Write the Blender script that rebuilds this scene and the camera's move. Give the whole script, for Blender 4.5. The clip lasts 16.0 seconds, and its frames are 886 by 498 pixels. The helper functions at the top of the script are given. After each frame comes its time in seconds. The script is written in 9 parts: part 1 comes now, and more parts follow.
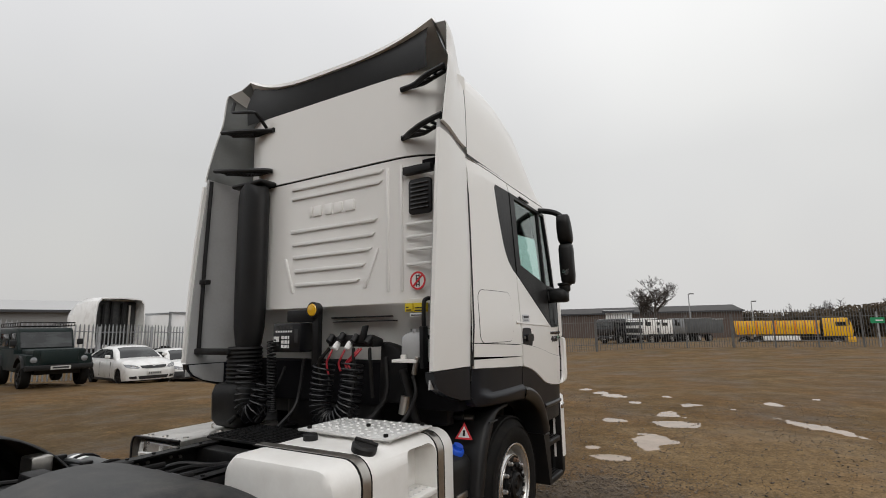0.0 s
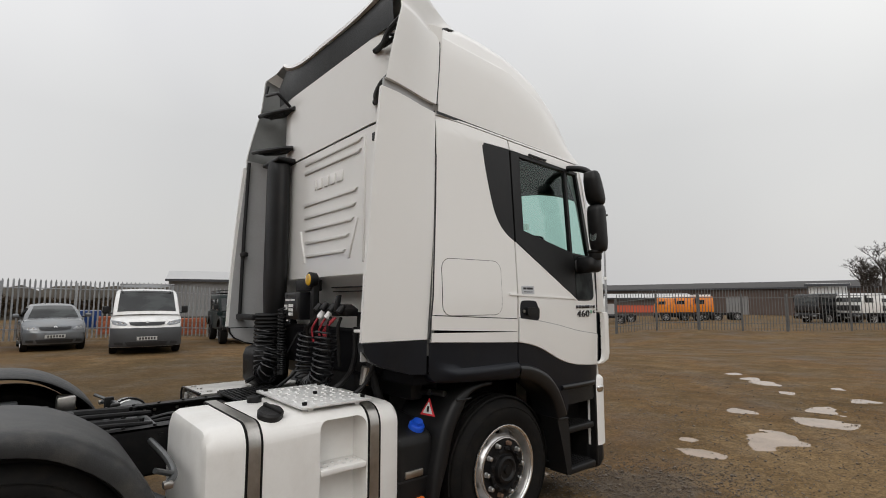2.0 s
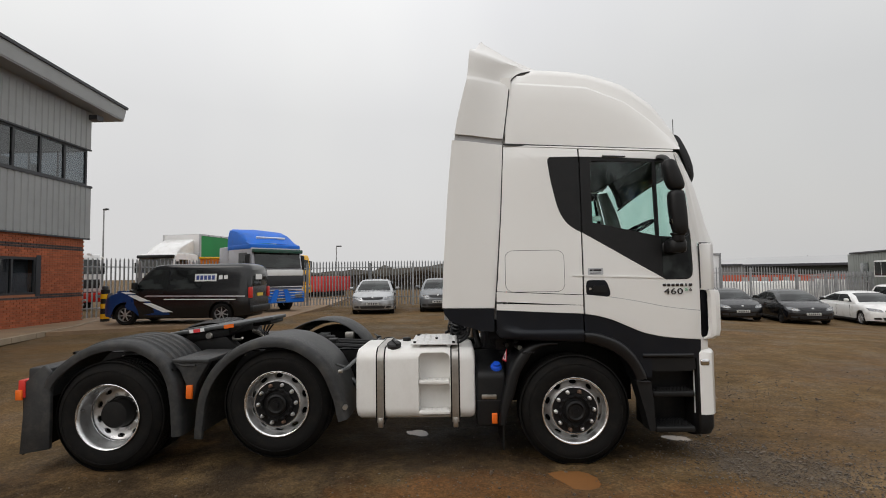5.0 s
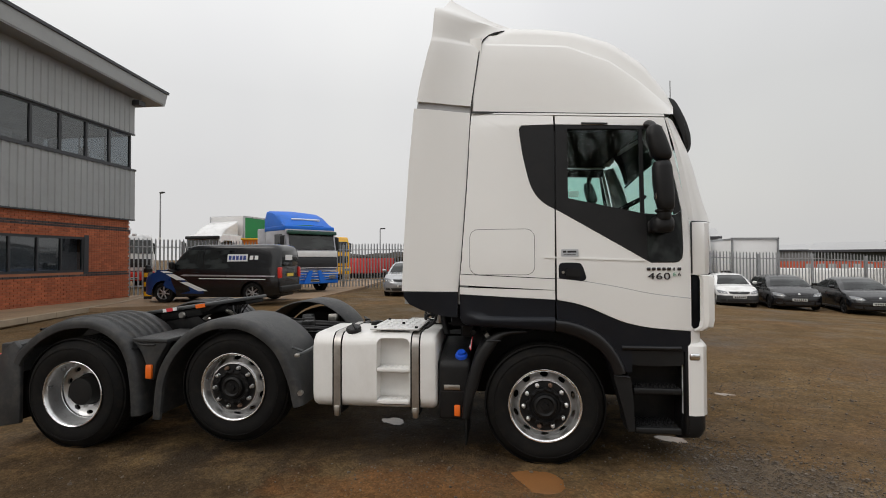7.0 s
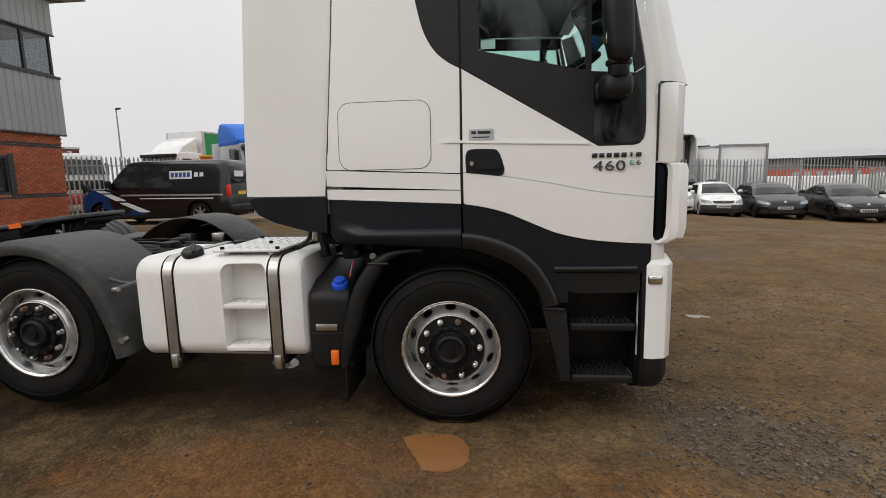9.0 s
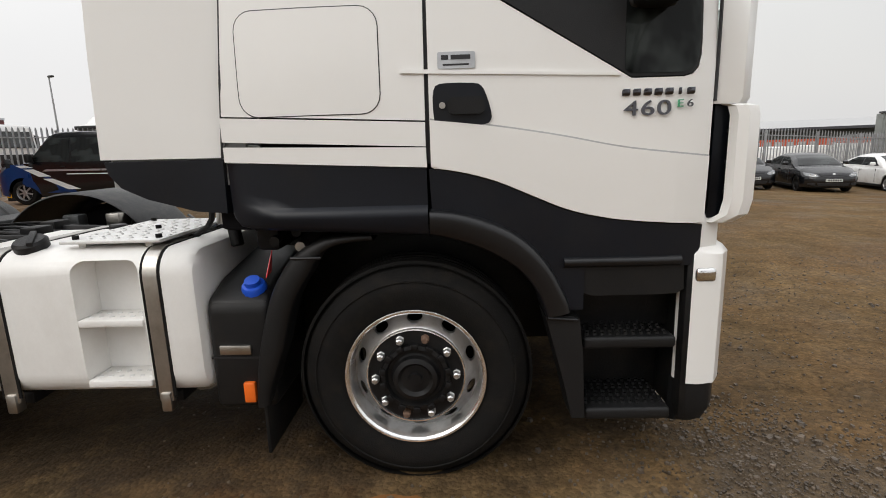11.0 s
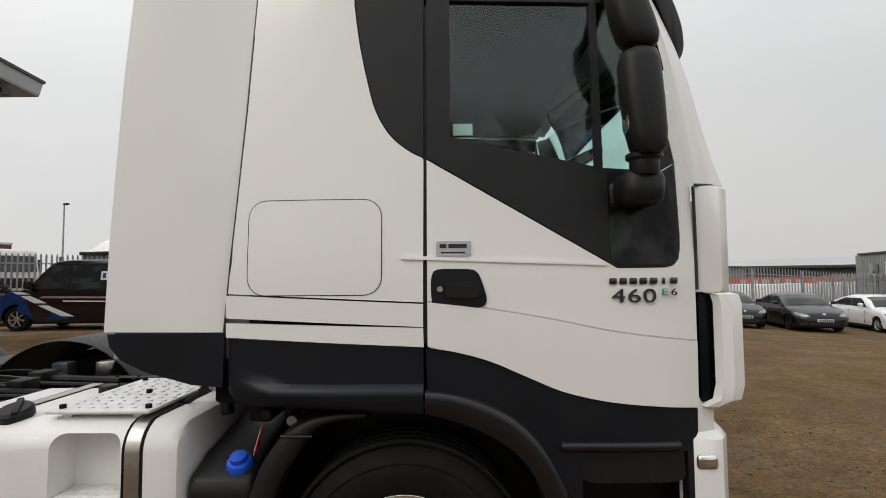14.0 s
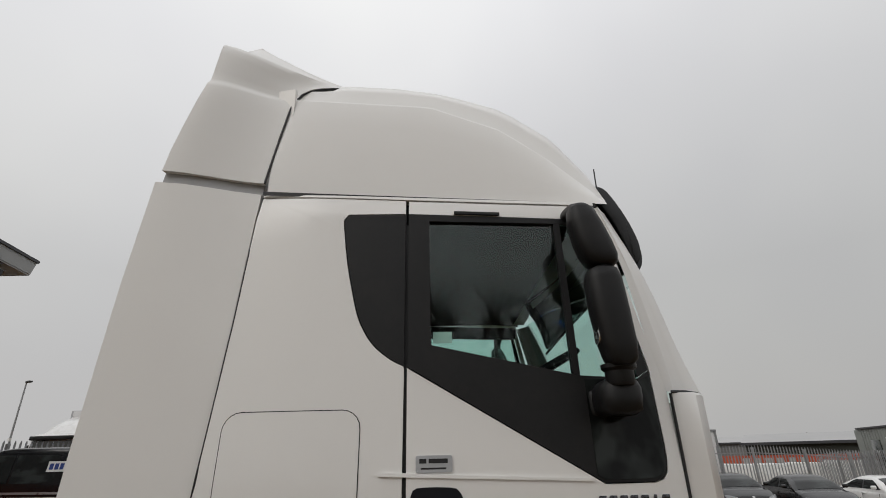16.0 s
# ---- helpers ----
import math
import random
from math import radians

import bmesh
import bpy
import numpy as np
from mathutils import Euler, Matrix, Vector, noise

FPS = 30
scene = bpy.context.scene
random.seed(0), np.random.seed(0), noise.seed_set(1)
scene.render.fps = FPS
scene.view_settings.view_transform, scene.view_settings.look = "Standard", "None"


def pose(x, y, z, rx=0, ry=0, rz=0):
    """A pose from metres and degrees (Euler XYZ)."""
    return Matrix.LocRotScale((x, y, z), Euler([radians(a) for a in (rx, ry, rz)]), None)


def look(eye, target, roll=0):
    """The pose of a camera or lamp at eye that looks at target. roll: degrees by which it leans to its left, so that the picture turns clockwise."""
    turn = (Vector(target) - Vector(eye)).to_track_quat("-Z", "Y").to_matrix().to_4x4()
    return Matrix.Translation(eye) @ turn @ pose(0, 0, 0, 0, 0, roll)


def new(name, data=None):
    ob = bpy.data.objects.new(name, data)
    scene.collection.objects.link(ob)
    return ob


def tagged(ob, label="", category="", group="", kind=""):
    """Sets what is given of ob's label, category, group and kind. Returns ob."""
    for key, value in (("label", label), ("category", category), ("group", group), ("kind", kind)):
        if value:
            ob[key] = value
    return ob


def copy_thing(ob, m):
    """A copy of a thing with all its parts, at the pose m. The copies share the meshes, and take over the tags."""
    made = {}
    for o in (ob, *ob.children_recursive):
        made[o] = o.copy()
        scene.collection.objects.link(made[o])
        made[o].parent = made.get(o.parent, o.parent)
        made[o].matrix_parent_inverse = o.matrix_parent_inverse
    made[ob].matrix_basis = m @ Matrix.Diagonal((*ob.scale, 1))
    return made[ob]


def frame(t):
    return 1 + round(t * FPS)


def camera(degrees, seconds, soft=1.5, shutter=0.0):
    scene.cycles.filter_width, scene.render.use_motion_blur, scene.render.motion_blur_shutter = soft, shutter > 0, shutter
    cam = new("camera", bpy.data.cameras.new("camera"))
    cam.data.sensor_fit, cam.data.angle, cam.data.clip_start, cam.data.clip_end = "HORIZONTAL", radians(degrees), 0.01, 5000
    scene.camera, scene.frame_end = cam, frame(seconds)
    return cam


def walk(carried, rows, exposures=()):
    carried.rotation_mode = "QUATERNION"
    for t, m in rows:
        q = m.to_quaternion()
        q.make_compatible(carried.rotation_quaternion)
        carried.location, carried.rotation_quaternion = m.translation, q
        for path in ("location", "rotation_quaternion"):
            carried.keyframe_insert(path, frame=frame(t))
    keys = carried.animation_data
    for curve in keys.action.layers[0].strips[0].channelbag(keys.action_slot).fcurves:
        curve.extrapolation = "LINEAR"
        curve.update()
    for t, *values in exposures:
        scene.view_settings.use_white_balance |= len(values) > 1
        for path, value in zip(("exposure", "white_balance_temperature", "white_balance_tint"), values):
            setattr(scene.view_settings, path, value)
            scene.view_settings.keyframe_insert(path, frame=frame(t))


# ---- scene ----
cam = camera(83.1, 16.0, 0.95)
PATH = [
    (0, (2.715, -3.585, 1.588), (1.711, -1.884, 1.899), -1.1),
    (0.5, (2.78, -3.377, 1.58), (1.735, -1.691, 1.837), -1.2),
    (1, (2.905, -3.07, 1.594), (1.727, -1.465, 1.794), -1.1),
    (1.5, (3.202, -2.779, 1.595), (1.811, -1.357, 1.801), -0.9),
    (2, (3.582, -2.568, 1.572), (2.059, -1.287, 1.779), -0.1),
    (2.5, (4.002, -2.349, 1.612), (2.262, -1.381, 1.806), -0.0),
    (3, (4.389, -2.141, 1.622), (2.484, -1.553, 1.786), 0.1),
    (3.5, (4.753, -1.855, 1.632), (2.82, -1.366, 1.782), -0.0),
    (4, (5.077, -1.555, 1.634), (3.086, -1.456, 1.785), -1.0),
    (5.25, (5.62, -0.93, 1.63), (3.628, -0.985, 1.73), -0.7),
    (6.5, (5.445, -0.48, 1.61), (3.461, -0.73, 1.659), -0.1),
    (7, (5.194, -0.333, 1.606), (3.208, -0.563, 1.646), -0.2),
    (7.5, (5.024, -0.15, 1.603), (3.057, -0.508, 1.646), 0.0),
    (8, (4.698, -0.022, 1.565), (2.73, -0.376, 1.601), -0.6),
    (8.5, (4.288, 0.128, 1.49), (2.303, -0.074, 1.346), -0.9),
    (9, (3.933, 0.235, 1.437), (1.963, 0.049, 1.149), -1.4),
    (11.3, (3.032, 0.18, 1.350), (1.07, 0.134, 0.954), -1.6),
    (11.5, (3.034, 0.18, 1.353), (1.07, 0.137, 0.958), -1.5),
    (12, (3.04, 0.18, 1.388), (1.074, 0.133, 1.011), -1.2),
    (12.5, (3.053, 0.182, 1.428), (1.074, 0.132, 1.134), -0.9),
    (13, (3.06, 0.178, 1.470), (1.066, 0.122, 1.320), -0.6),
    (13.5, (3.074, 0.178, 1.514), (1.074, 0.132, 1.506), -0.5),
    (14, (3.088, 0.181, 1.545), (1.091, 0.156, 1.657), -0.5),
    (14.5, (3.115, 0.184, 1.589), (1.138, 0.172, 1.893), -0.5),
    (15, (3.138, 0.191, 1.629), (1.200, 0.190, 2.126), -0.7),
    (15.5, (3.16, 0.197, 1.658), (1.275, 0.222, 2.327), -1.0),
    (16, (3.164, 0.196, 1.670), (1.319, 0.244, 2.440), -1.3),
]
walk(cam, [(t, look(eye, target, roll)) for t, eye, target, roll in PATH], [(0.0, -0.1), (1.5, -0.07), (3.5, -0.05), (7.0, -0.02), (9.0, 0.1), (11.5, 0.32), (12.5, 0.28), (13.5, 0.1), (14.0, 0.02), (15.0, -0.16), (16.0, -0.44)])

# ---- light: an overcast November day ----
world = bpy.data.worlds.new("overcast_sky")
scene.world = world
world.use_nodes = True
_n, _l = world.node_tree.nodes, world.node_tree.links
_n.clear()
_out, _bg = _n.new("ShaderNodeOutputWorld"), _n.new("ShaderNodeBackground")
_sky = _n.new("ShaderNodeTexSky")
_sky.sky_type, _sky.sun_disc = 'NISHITA', False
_sky.sun_elevation, _sky.sun_rotation = radians(41), radians(140)
_sky.air_density, _sky.dust_density = 2.0, 6.0
_co, _sep = _n.new("ShaderNodeTexCoord"), _n.new("ShaderNodeSeparateXYZ")
_ramp, _mix, _cl = _n.new("ShaderNodeValToRGB"), _n.new("ShaderNodeMixRGB"), _n.new("ShaderNodeTexNoise")
_ramp.color_ramp.elements[0].position, _ramp.color_ramp.elements[0].color = 0.0, (7.5, 7.45, 7.38, 1)
_ramp.color_ramp.elements[1].position, _ramp.color_ramp.elements[1].color = 0.85, (13.5, 13.5, 13.6, 1)
_mid = _ramp.color_ramp.elements.new(0.3)
_mid.color = (8.3, 8.27, 8.21, 1)
_cl.inputs["Scale"].default_value, _cl.inputs["Detail"].default_value = 1.7, 3.0
_cm = _n.new("ShaderNodeMixRGB")
_cm.blend_type = 'MULTIPLY'
_cm.inputs[0].default_value = 1.0
_cr = _n.new("ShaderNodeValToRGB")
_cr.color_ramp.elements[0].position, _cr.color_ramp.elements[0].color = 0.3, (0.93, 0.93, 0.95, 1)
_cr.color_ramp.elements[1].position, _cr.color_ramp.elements[1].color = 0.7, (1.04, 1.04, 1.03, 1)
_mix.inputs[0].default_value = 0.92
_l.new(_co.outputs["Generated"], _sep.inputs[0])
_l.new(_co.outputs["Generated"], _cl.inputs["Vector"])
_l.new(_sep.outputs[2], _ramp.inputs[0])
_l.new(_sky.outputs[0], _mix.inputs[1])
_l.new(_ramp.outputs[0], _cm.inputs[1])
_l.new(_cl.outputs["Fac"], _cr.inputs[0])
_l.new(_cr.outputs[0], _cm.inputs[2])
_dot, _hr, _hm = _n.new("ShaderNodeVectorMath"), _n.new("ShaderNodeValToRGB"), _n.new("ShaderNodeMixRGB")
_dot.operation = 'DOT_PRODUCT'
_dot.inputs[1].default_value = (-0.76, 0.60, 0.24)
_hr.color_ramp.interpolation = 'EASE'
_hr.color_ramp.elements[0].position, _hr.color_ramp.elements[0].color = 0.72, (1.0, 1.0, 1.0, 1)
_hr.color_ramp.elements[1].position, _hr.color_ramp.elements[1].color = 1.0, (0.84, 0.84, 0.84, 1)
_hm.blend_type = 'MULTIPLY'
_hm.inputs[0].default_value = 1.0
_l.new(_co.outputs["Generated"], _dot.inputs[0])
_l.new(_dot.outputs["Value"], _hr.inputs[0])
_l.new(_cm.outputs[0], _hm.inputs[1])
_l.new(_hr.outputs[0], _hm.inputs[2])
_l.new(_hm.outputs[0], _mix.inputs[2])
_l.new(_mix.outputs[0], _bg.inputs[0])
_bg.inputs[1].default_value = 0.1
_l.new(_bg.outputs[0], _out.inputs[0])
_sun = bpy.data.lights.new("sun", 'SUN')
_sun.energy, _sun.angle, _sun.color = 0.75, radians(40), (1.0, 0.97, 0.93)
new("sun", _sun).matrix_world = look((22, -26, 30), (0, 0, 0))


# ---- materials ----
def mat(name, color, rough=0.5, metal=0.0, vary=0.12, scale=3.0, fine=60.0, bump=0.0, bump_scale=80.0, dirt=None, dirt_amount=0.0,
        coat=0.0, random_tint=0.0, rough_vary=0.1, spec=0.5):
    """A plain surface with broad and fine variation, and dirt of a colour of its own."""
    m = bpy.data.materials.new(name)
    m.use_nodes = True
    n, l = m.node_tree.nodes, m.node_tree.links
    b = n["Principled BSDF"]
    b.inputs["Metallic"].default_value = metal
    b.inputs["Coat Weight"].default_value = coat
    b.inputs["Coat Roughness"].default_value = 0.08
    b.inputs["Specular IOR Level"].default_value = spec
    co = n.new("ShaderNodeTexCoord")
    big, small = n.new("ShaderNodeTexNoise"), n.new("ShaderNodeTexNoise")
    for t, s, d in ((big, scale, 4.0), (small, fine, 3.0)):
        t.inputs["Scale"].default_value, t.inputs["Detail"].default_value = s, d
        l.new(co.outputs["Object"], t.inputs["Vector"])
    add = n.new("ShaderNodeMath")
    add.operation = 'MULTIPLY_ADD'
    l.new(small.outputs["Fac"], add.inputs[0])
    add.inputs[1].default_value = 0.4
    l.new(big.outputs["Fac"], add.inputs[2])
    ramp = n.new("ShaderNodeValToRGB")
    e = ramp.color_ramp.elements
    e[0].position, e[1].position = 0.45, 0.95
    e[0].color = (*[c * (1 - vary) for c in color], 1)
    e[1].color = (*[min(1, c * (1 + vary)) for c in color], 1)
    l.new(add.outputs[0], ramp.inputs[0])
    last = ramp.outputs[0]
    if dirt:
        dn, dr, dm = n.new("ShaderNodeTexNoise"), n.new("ShaderNodeValToRGB"), n.new("ShaderNodeMixRGB")
        dn.inputs["Scale"].default_value, dn.inputs["Detail"].default_value, dn.inputs["Roughness"].default_value = scale * 1.7, 8.0, 0.65
        l.new(co.outputs["Object"], dn.inputs["Vector"])
        dr.color_ramp.elements[0].position, dr.color_ramp.elements[1].position = 0.48, 0.75
        dr.color_ramp.elements[1].color = (dirt_amount, dirt_amount, dirt_amount, 1)
        l.new(dn.outputs["Fac"], dr.inputs[0])
        l.new(dr.outputs[0], dm.inputs[0])
        l.new(last, dm.inputs[1])
        dm.inputs[2].default_value = (*dirt, 1)
        last = dm.outputs[0]
    if random_tint:
        oi, hs = n.new("ShaderNodeObjectInfo"), n.new("ShaderNodeHueSaturation")
        mr = n.new("ShaderNodeMapRange")
        mr.inputs[3].default_value, mr.inputs[4].default_value = 1 - random_tint, 1 + random_tint
        l.new(oi.outputs["Random"], mr.inputs[0])
        l.new(mr.outputs[0], hs.inputs["Value"])
        l.new(last, hs.inputs["Color"])
        last = hs.outputs[0]
    l.new(last, b.inputs["Base Color"])
    mr2 = n.new("ShaderNodeMapRange")
    mr2.inputs[3].default_value, mr2.inputs[4].default_value = max(0.02, rough - rough_vary), min(1, rough + rough_vary)
    l.new(big.outputs["Fac"], mr2.inputs[0])
    l.new(mr2.outputs[0], b.inputs["Roughness"])
    if bump:
        bn, bp = n.new("ShaderNodeTexNoise"), n.new("ShaderNodeBump")
        bn.inputs["Scale"].default_value, bn.inputs["Detail"].default_value = bump_scale, 4.0
        l.new(co.outputs["Object"], bn.inputs["Vector"])
        l.new(bn.outputs["Fac"], bp.inputs["Height"])
        bp.inputs["Strength"].default_value, bp.inputs["Distance"].default_value = bump, 0.01
        l.new(bp.outputs[0], b.inputs["Normal"])
    return m


def gloss_share(n, l, least):
    """How much a pane mirrors: little when faced, all at a slant."""
    lw, pw, ma = n.new("ShaderNodeLayerWeight"), n.new("ShaderNodeMath"), n.new("ShaderNodeMath")
    lw.inputs["Blend"].default_value = 0.5
    pw.operation, ma.operation = 'POWER', 'MULTIPLY_ADD'
    pw.inputs[1].default_value = 5.0
    ma.inputs[1].default_value, ma.inputs[2].default_value = 1 - least, least
    l.new(lw.outputs["Facing"], pw.inputs[0])
    l.new(pw.outputs[0], ma.inputs[0])
    return ma.outputs[0]


def glass(name, tint, gloss=1.0, least=0.035):
    """Thin glazing: a tinted clear pane that mirrors more at a slant."""
    m = bpy.data.materials.new(name)
    m.use_nodes = True
    n, l = m.node_tree.nodes, m.node_tree.links
    n.clear()
    out, mix, tr, gl = (n.new("ShaderNode" + k) for k in ("OutputMaterial", "MixShader", "BsdfTransparent", "BsdfGlossy"))
    tr.inputs[0].default_value = (*tint, 1)
    gl.inputs["Roughness"].default_value = 0.02
    gl.inputs["Color"].default_value = (gloss, gloss, gloss, 1)
    l.new(gloss_share(n, l, least), mix.inputs[0])
    l.new(tr.outputs[0], mix.inputs[1])
    l.new(gl.outputs[0], mix.inputs[2])
    l.new(mix.outputs[0], out.inputs[0])
    return m


MUD = (0.10, 0.065, 0.036)
WHITE = mat("white_paint", (0.81, 0.805, 0.785), 0.28, vary=0.0, scale=1.3, coat=0.35, fine=90, rough_vary=0.0, dirt=(0.62, 0.60, 0.56), dirt_amount=0.07)
WHITE_TANK = mat("white_tank_paint", (0.78, 0.77, 0.745), 0.38, vary=0.04, scale=2.2, dirt=(0.42, 0.38, 0.33), dirt_amount=0.22, bump=0.05, bump_scale=30)
FIN_AND_SHADE = mat("grey_fairing_and_crease_shade", (0.38, 0.385, 0.39), 0.5, vary=0.08, scale=2.0, dirt=(0.25, 0.23, 0.2), dirt_amount=0.3)
FIN_DARK = mat("dark_fairing_inside", (0.19, 0.2, 0.2), 0.5, vary=0.12, scale=2.0, dirt=(0.08, 0.07, 0.06), dirt_amount=0.3)
BRUSHED = mat("brushed_wet_aluminium", (0.60, 0.58, 0.55), 0.3, metal=0.8, vary=0.18, scale=5, dirt=(0.28, 0.25, 0.21), dirt_amount=0.45)
GREASE = mat("greasy_grey_steel", (0.085, 0.09, 0.092), 0.38, metal=0.5, vary=0.3, scale=7, dirt=(0.02, 0.018, 0.015), dirt_amount=0.5)
BLACK = mat("black_plastic", (0.0085, 0.0087, 0.0093), 0.46, vary=0.2, scale=4, bump=0.12, bump_scale=350, dirt=(0.024, 0.021, 0.018), dirt_amount=0.3, spec=0.3)
NAVY = mat("dark_navy_skirt", (0.0058, 0.0074, 0.0115), 0.36, vary=0.15, scale=3, dirt=(0.02, 0.018, 0.016), dirt_amount=0.3, spec=0.3)
SHEEN = mat("satin_black_plastic", (0.008, 0.0085, 0.01), 0.33, vary=0.2, scale=5, dirt=(0.02, 0.018, 0.016), dirt_amount=0.3, spec=0.45)
GLOSS_BLACK = mat("gloss_black", (0.008, 0.008, 0.009), 0.16, vary=0.1, scale=4, coat=0.5)
GREY_PLASTIC = mat("grey_mudguard_plastic", (0.027, 0.028, 0.029), 0.5, vary=0.3, scale=6, bump=0.2, bump_scale=200, dirt=(0.085, 0.078, 0.068), dirt_amount=0.6, spec=0.4)
CHASSIS = mat("chassis_black_paint", (0.006, 0.006, 0.0065), 0.5, vary=0.3, scale=6, bump=0.15, bump_scale=120, dirt=(0.03, 0.026, 0.021), dirt_amount=0.4, spec=0.25)
RUBBER = mat("tyre_rubber", (0.0075, 0.0072, 0.007), 0.75, vary=0.25, scale=7, bump=0.2, bump_scale=160, dirt=(0.024, 0.019, 0.014), dirt_amount=0.5, spec=0.15)
RIM = mat("brushed_wheel_alloy", (0.62, 0.62, 0.62), 0.32, metal=0.85, vary=0.1, scale=8, dirt=(0.2, 0.18, 0.155), dirt_amount=0.4, rough_vary=0.12)
POLISHED = mat("polished_rim_edge", (0.86, 0.86, 0.86), 0.2, metal=0.9, vary=0.08, scale=20, dirt=(0.3, 0.28, 0.25), dirt_amount=0.25)
STEEL = mat("stainless_steel", (0.48, 0.46, 0.43), 0.34, metal=1.0, vary=0.12, scale=9, dirt=(0.2, 0.17, 0.14), dirt_amount=0.35)
ALU = mat("checker_aluminium", (0.74, 0.74, 0.73), 0.42, metal=0.25, vary=0.1, scale=8, dirt=(0.3, 0.28, 0.25), dirt_amount=0.3)
RUST = mat("rusted_nut", (0.15, 0.09, 0.06), 0.8, vary=0.3, scale=40)
ORANGE = mat("amber_marker_plastic", (0.85, 0.16, 0.02), 0.25, vary=0.06)
AMBER = mat("amber_lens", (0.75, 0.42, 0.02), 0.12, vary=0.1, coat=0.6)
RED = mat("red_plastic", (0.62, 0.03, 0.02), 0.35, vary=0.1)
BLUE_CAP = mat("blue_cap_plastic", (0.01, 0.08, 0.55), 0.38, vary=0.1)
YELLOW = mat("yellow_label", (0.72, 0.55, 0.03), 0.5, vary=0.05)
LABEL_WHITE = mat("white_label", (0.78, 0.78, 0.77), 0.5, vary=0.04)
LABEL_BLACK = mat("black_print", (0.015, 0.015, 0.017), 0.5, vary=0.05)
LABEL_RED = mat("red_print", (0.66, 0.04, 0.05), 0.45, vary=0.05)
HOSE_RED = mat("red_air_hose", (0.33, 0.02, 0.03), 0.4, vary=0.1)
LABEL_BLUE = mat("blue_print", (0.03, 0.06, 0.25), 0.45, vary=0.05)
GREEN_PRINT = mat("green_print", (0.05, 0.3, 0.15), 0.45, vary=0.05)
SILVER = mat("silver_badge", (0.5, 0.51, 0.53), 0.3, metal=0.7, vary=0.1)
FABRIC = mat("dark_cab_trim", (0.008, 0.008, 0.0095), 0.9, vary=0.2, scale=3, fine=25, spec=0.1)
DARK_CHROME = mat("dark_chrome_badge", (0.10, 0.10, 0.11), 0.18, metal=1.0, vary=0.2, scale=30)
CHROME = mat("chrome", (0.7, 0.7, 0.7), 0.1, metal=1.0, vary=0.05)
GLASS = glass("teal_tinted_glass", (0.79, 0.92, 0.89))
GLASS_BLD = glass("window_glass", (0.55, 0.58, 0.6), 1.0, 0.10)


# ---- mesh tools ----
def thing(name, at=(0, 0, 0), rz=0, label="", category="", group="", kind=""):
    ob = new(name)
    ob.matrix_world = pose(*at, 0, 0, rz)
    return tagged(ob, label, category, group, kind)


def finish(bm, name, material, smooth=38):
    bmesh.ops.remove_doubles(bm, verts=bm.verts, dist=1e-5)
    bmesh.ops.recalc_face_normals(bm, faces=bm.faces)
    me = bpy.data.meshes.new(name)
    bm.to_mesh(me)
    bm.free()
    me.materials.append(material)
    if smooth:
        me.shade_smooth()
        me.set_sharp_from_angle(angle=radians(smooth))
    return me


def part(name, bm, material, parent, label="", smooth=38):
    ob = new(name, finish(bm, name, material, smooth))
    ob.parent = parent
    return tagged(ob, label)


def solo(name, bm, material, label="", category="", group="", kind="", smooth=38):
    return tagged(new(name, finish(bm, name, material, smooth)), label, category, group, kind)


def bev(bm, width, segs=2):
    if width:
        bm.normal_update()
        e = [k for k in bm.edges if len(k.link_faces) == 2 and k.calc_face_angle(0) > 0.5]
        bmesh.ops.bevel(bm, geom=e, offset=width, segments=segs, affect='EDGES', profile=0.5)
    return bm


def box(x0, x1, y0, y1, z0, z1, bevel=0.0, segs=2, m=None):
    bm = bmesh.new()
    v = [bm.verts.new((x, y, z)) for x in (x0, x1) for y in (y0, y1) for z in (z0, z1)]
    for a in ((0, 1, 3, 2), (4, 6, 7, 5), (0, 4, 5, 1), (2, 3, 7, 6), (0, 2, 6, 4), (1, 5, 7, 3)):
        bm.faces.new([v[i] for i in a])
    bmesh.ops.recalc_face_normals(bm, faces=bm.faces)
    bev(bm, bevel, segs)
    if m is not None:
        bm.transform(m)
    return bm


def join(*bms):
    me = bpy.data.meshes.new("tmp")
    out = bms[0]
    for b in bms[1:]:
        b.to_mesh(me)
        out.from_mesh(me)
        b.free()
    bpy.data.meshes.remove(me)
    return out


def aim(p0, p1):
    d = Vector(p1) - Vector(p0)
    return Matrix.Translation(p0) @ d.to_track_quat("Z", "Y").to_matrix().to_4x4(), d.length


def lathe(profile, seg=32, m=None, cap=True):
    """Turns (radius, height) round the z axis."""
    bm = bmesh.new()
    rings = []
    for r, h in profile:
        rings.append([bm.verts.new((r * math.cos(2 * math.pi * i / seg), r * math.sin(2 * math.pi * i / seg), h)) for i in range(seg)] if r > 1e-6
                     else [bm.verts.new((0, 0, h))])
    for a, b in zip(rings, rings[1:]):
        for i in range(seg):
            j = (i + 1) % seg
            if len(a) == 1 and len(b) == 1:
                continue
            f = [a[0], b[i], b[j]] if len(a) == 1 else ([a[i], a[j], b[0]] if len(b) == 1 else [a[i], a[j], b[j], b[i]])
            bm.faces.new(f)
    if cap:
        for ring in (rings[0], rings[-1]):
            if len(ring) > 2:
                bm.faces.new(ring)
    if m is not None:
        bm.transform(m)
    return bm


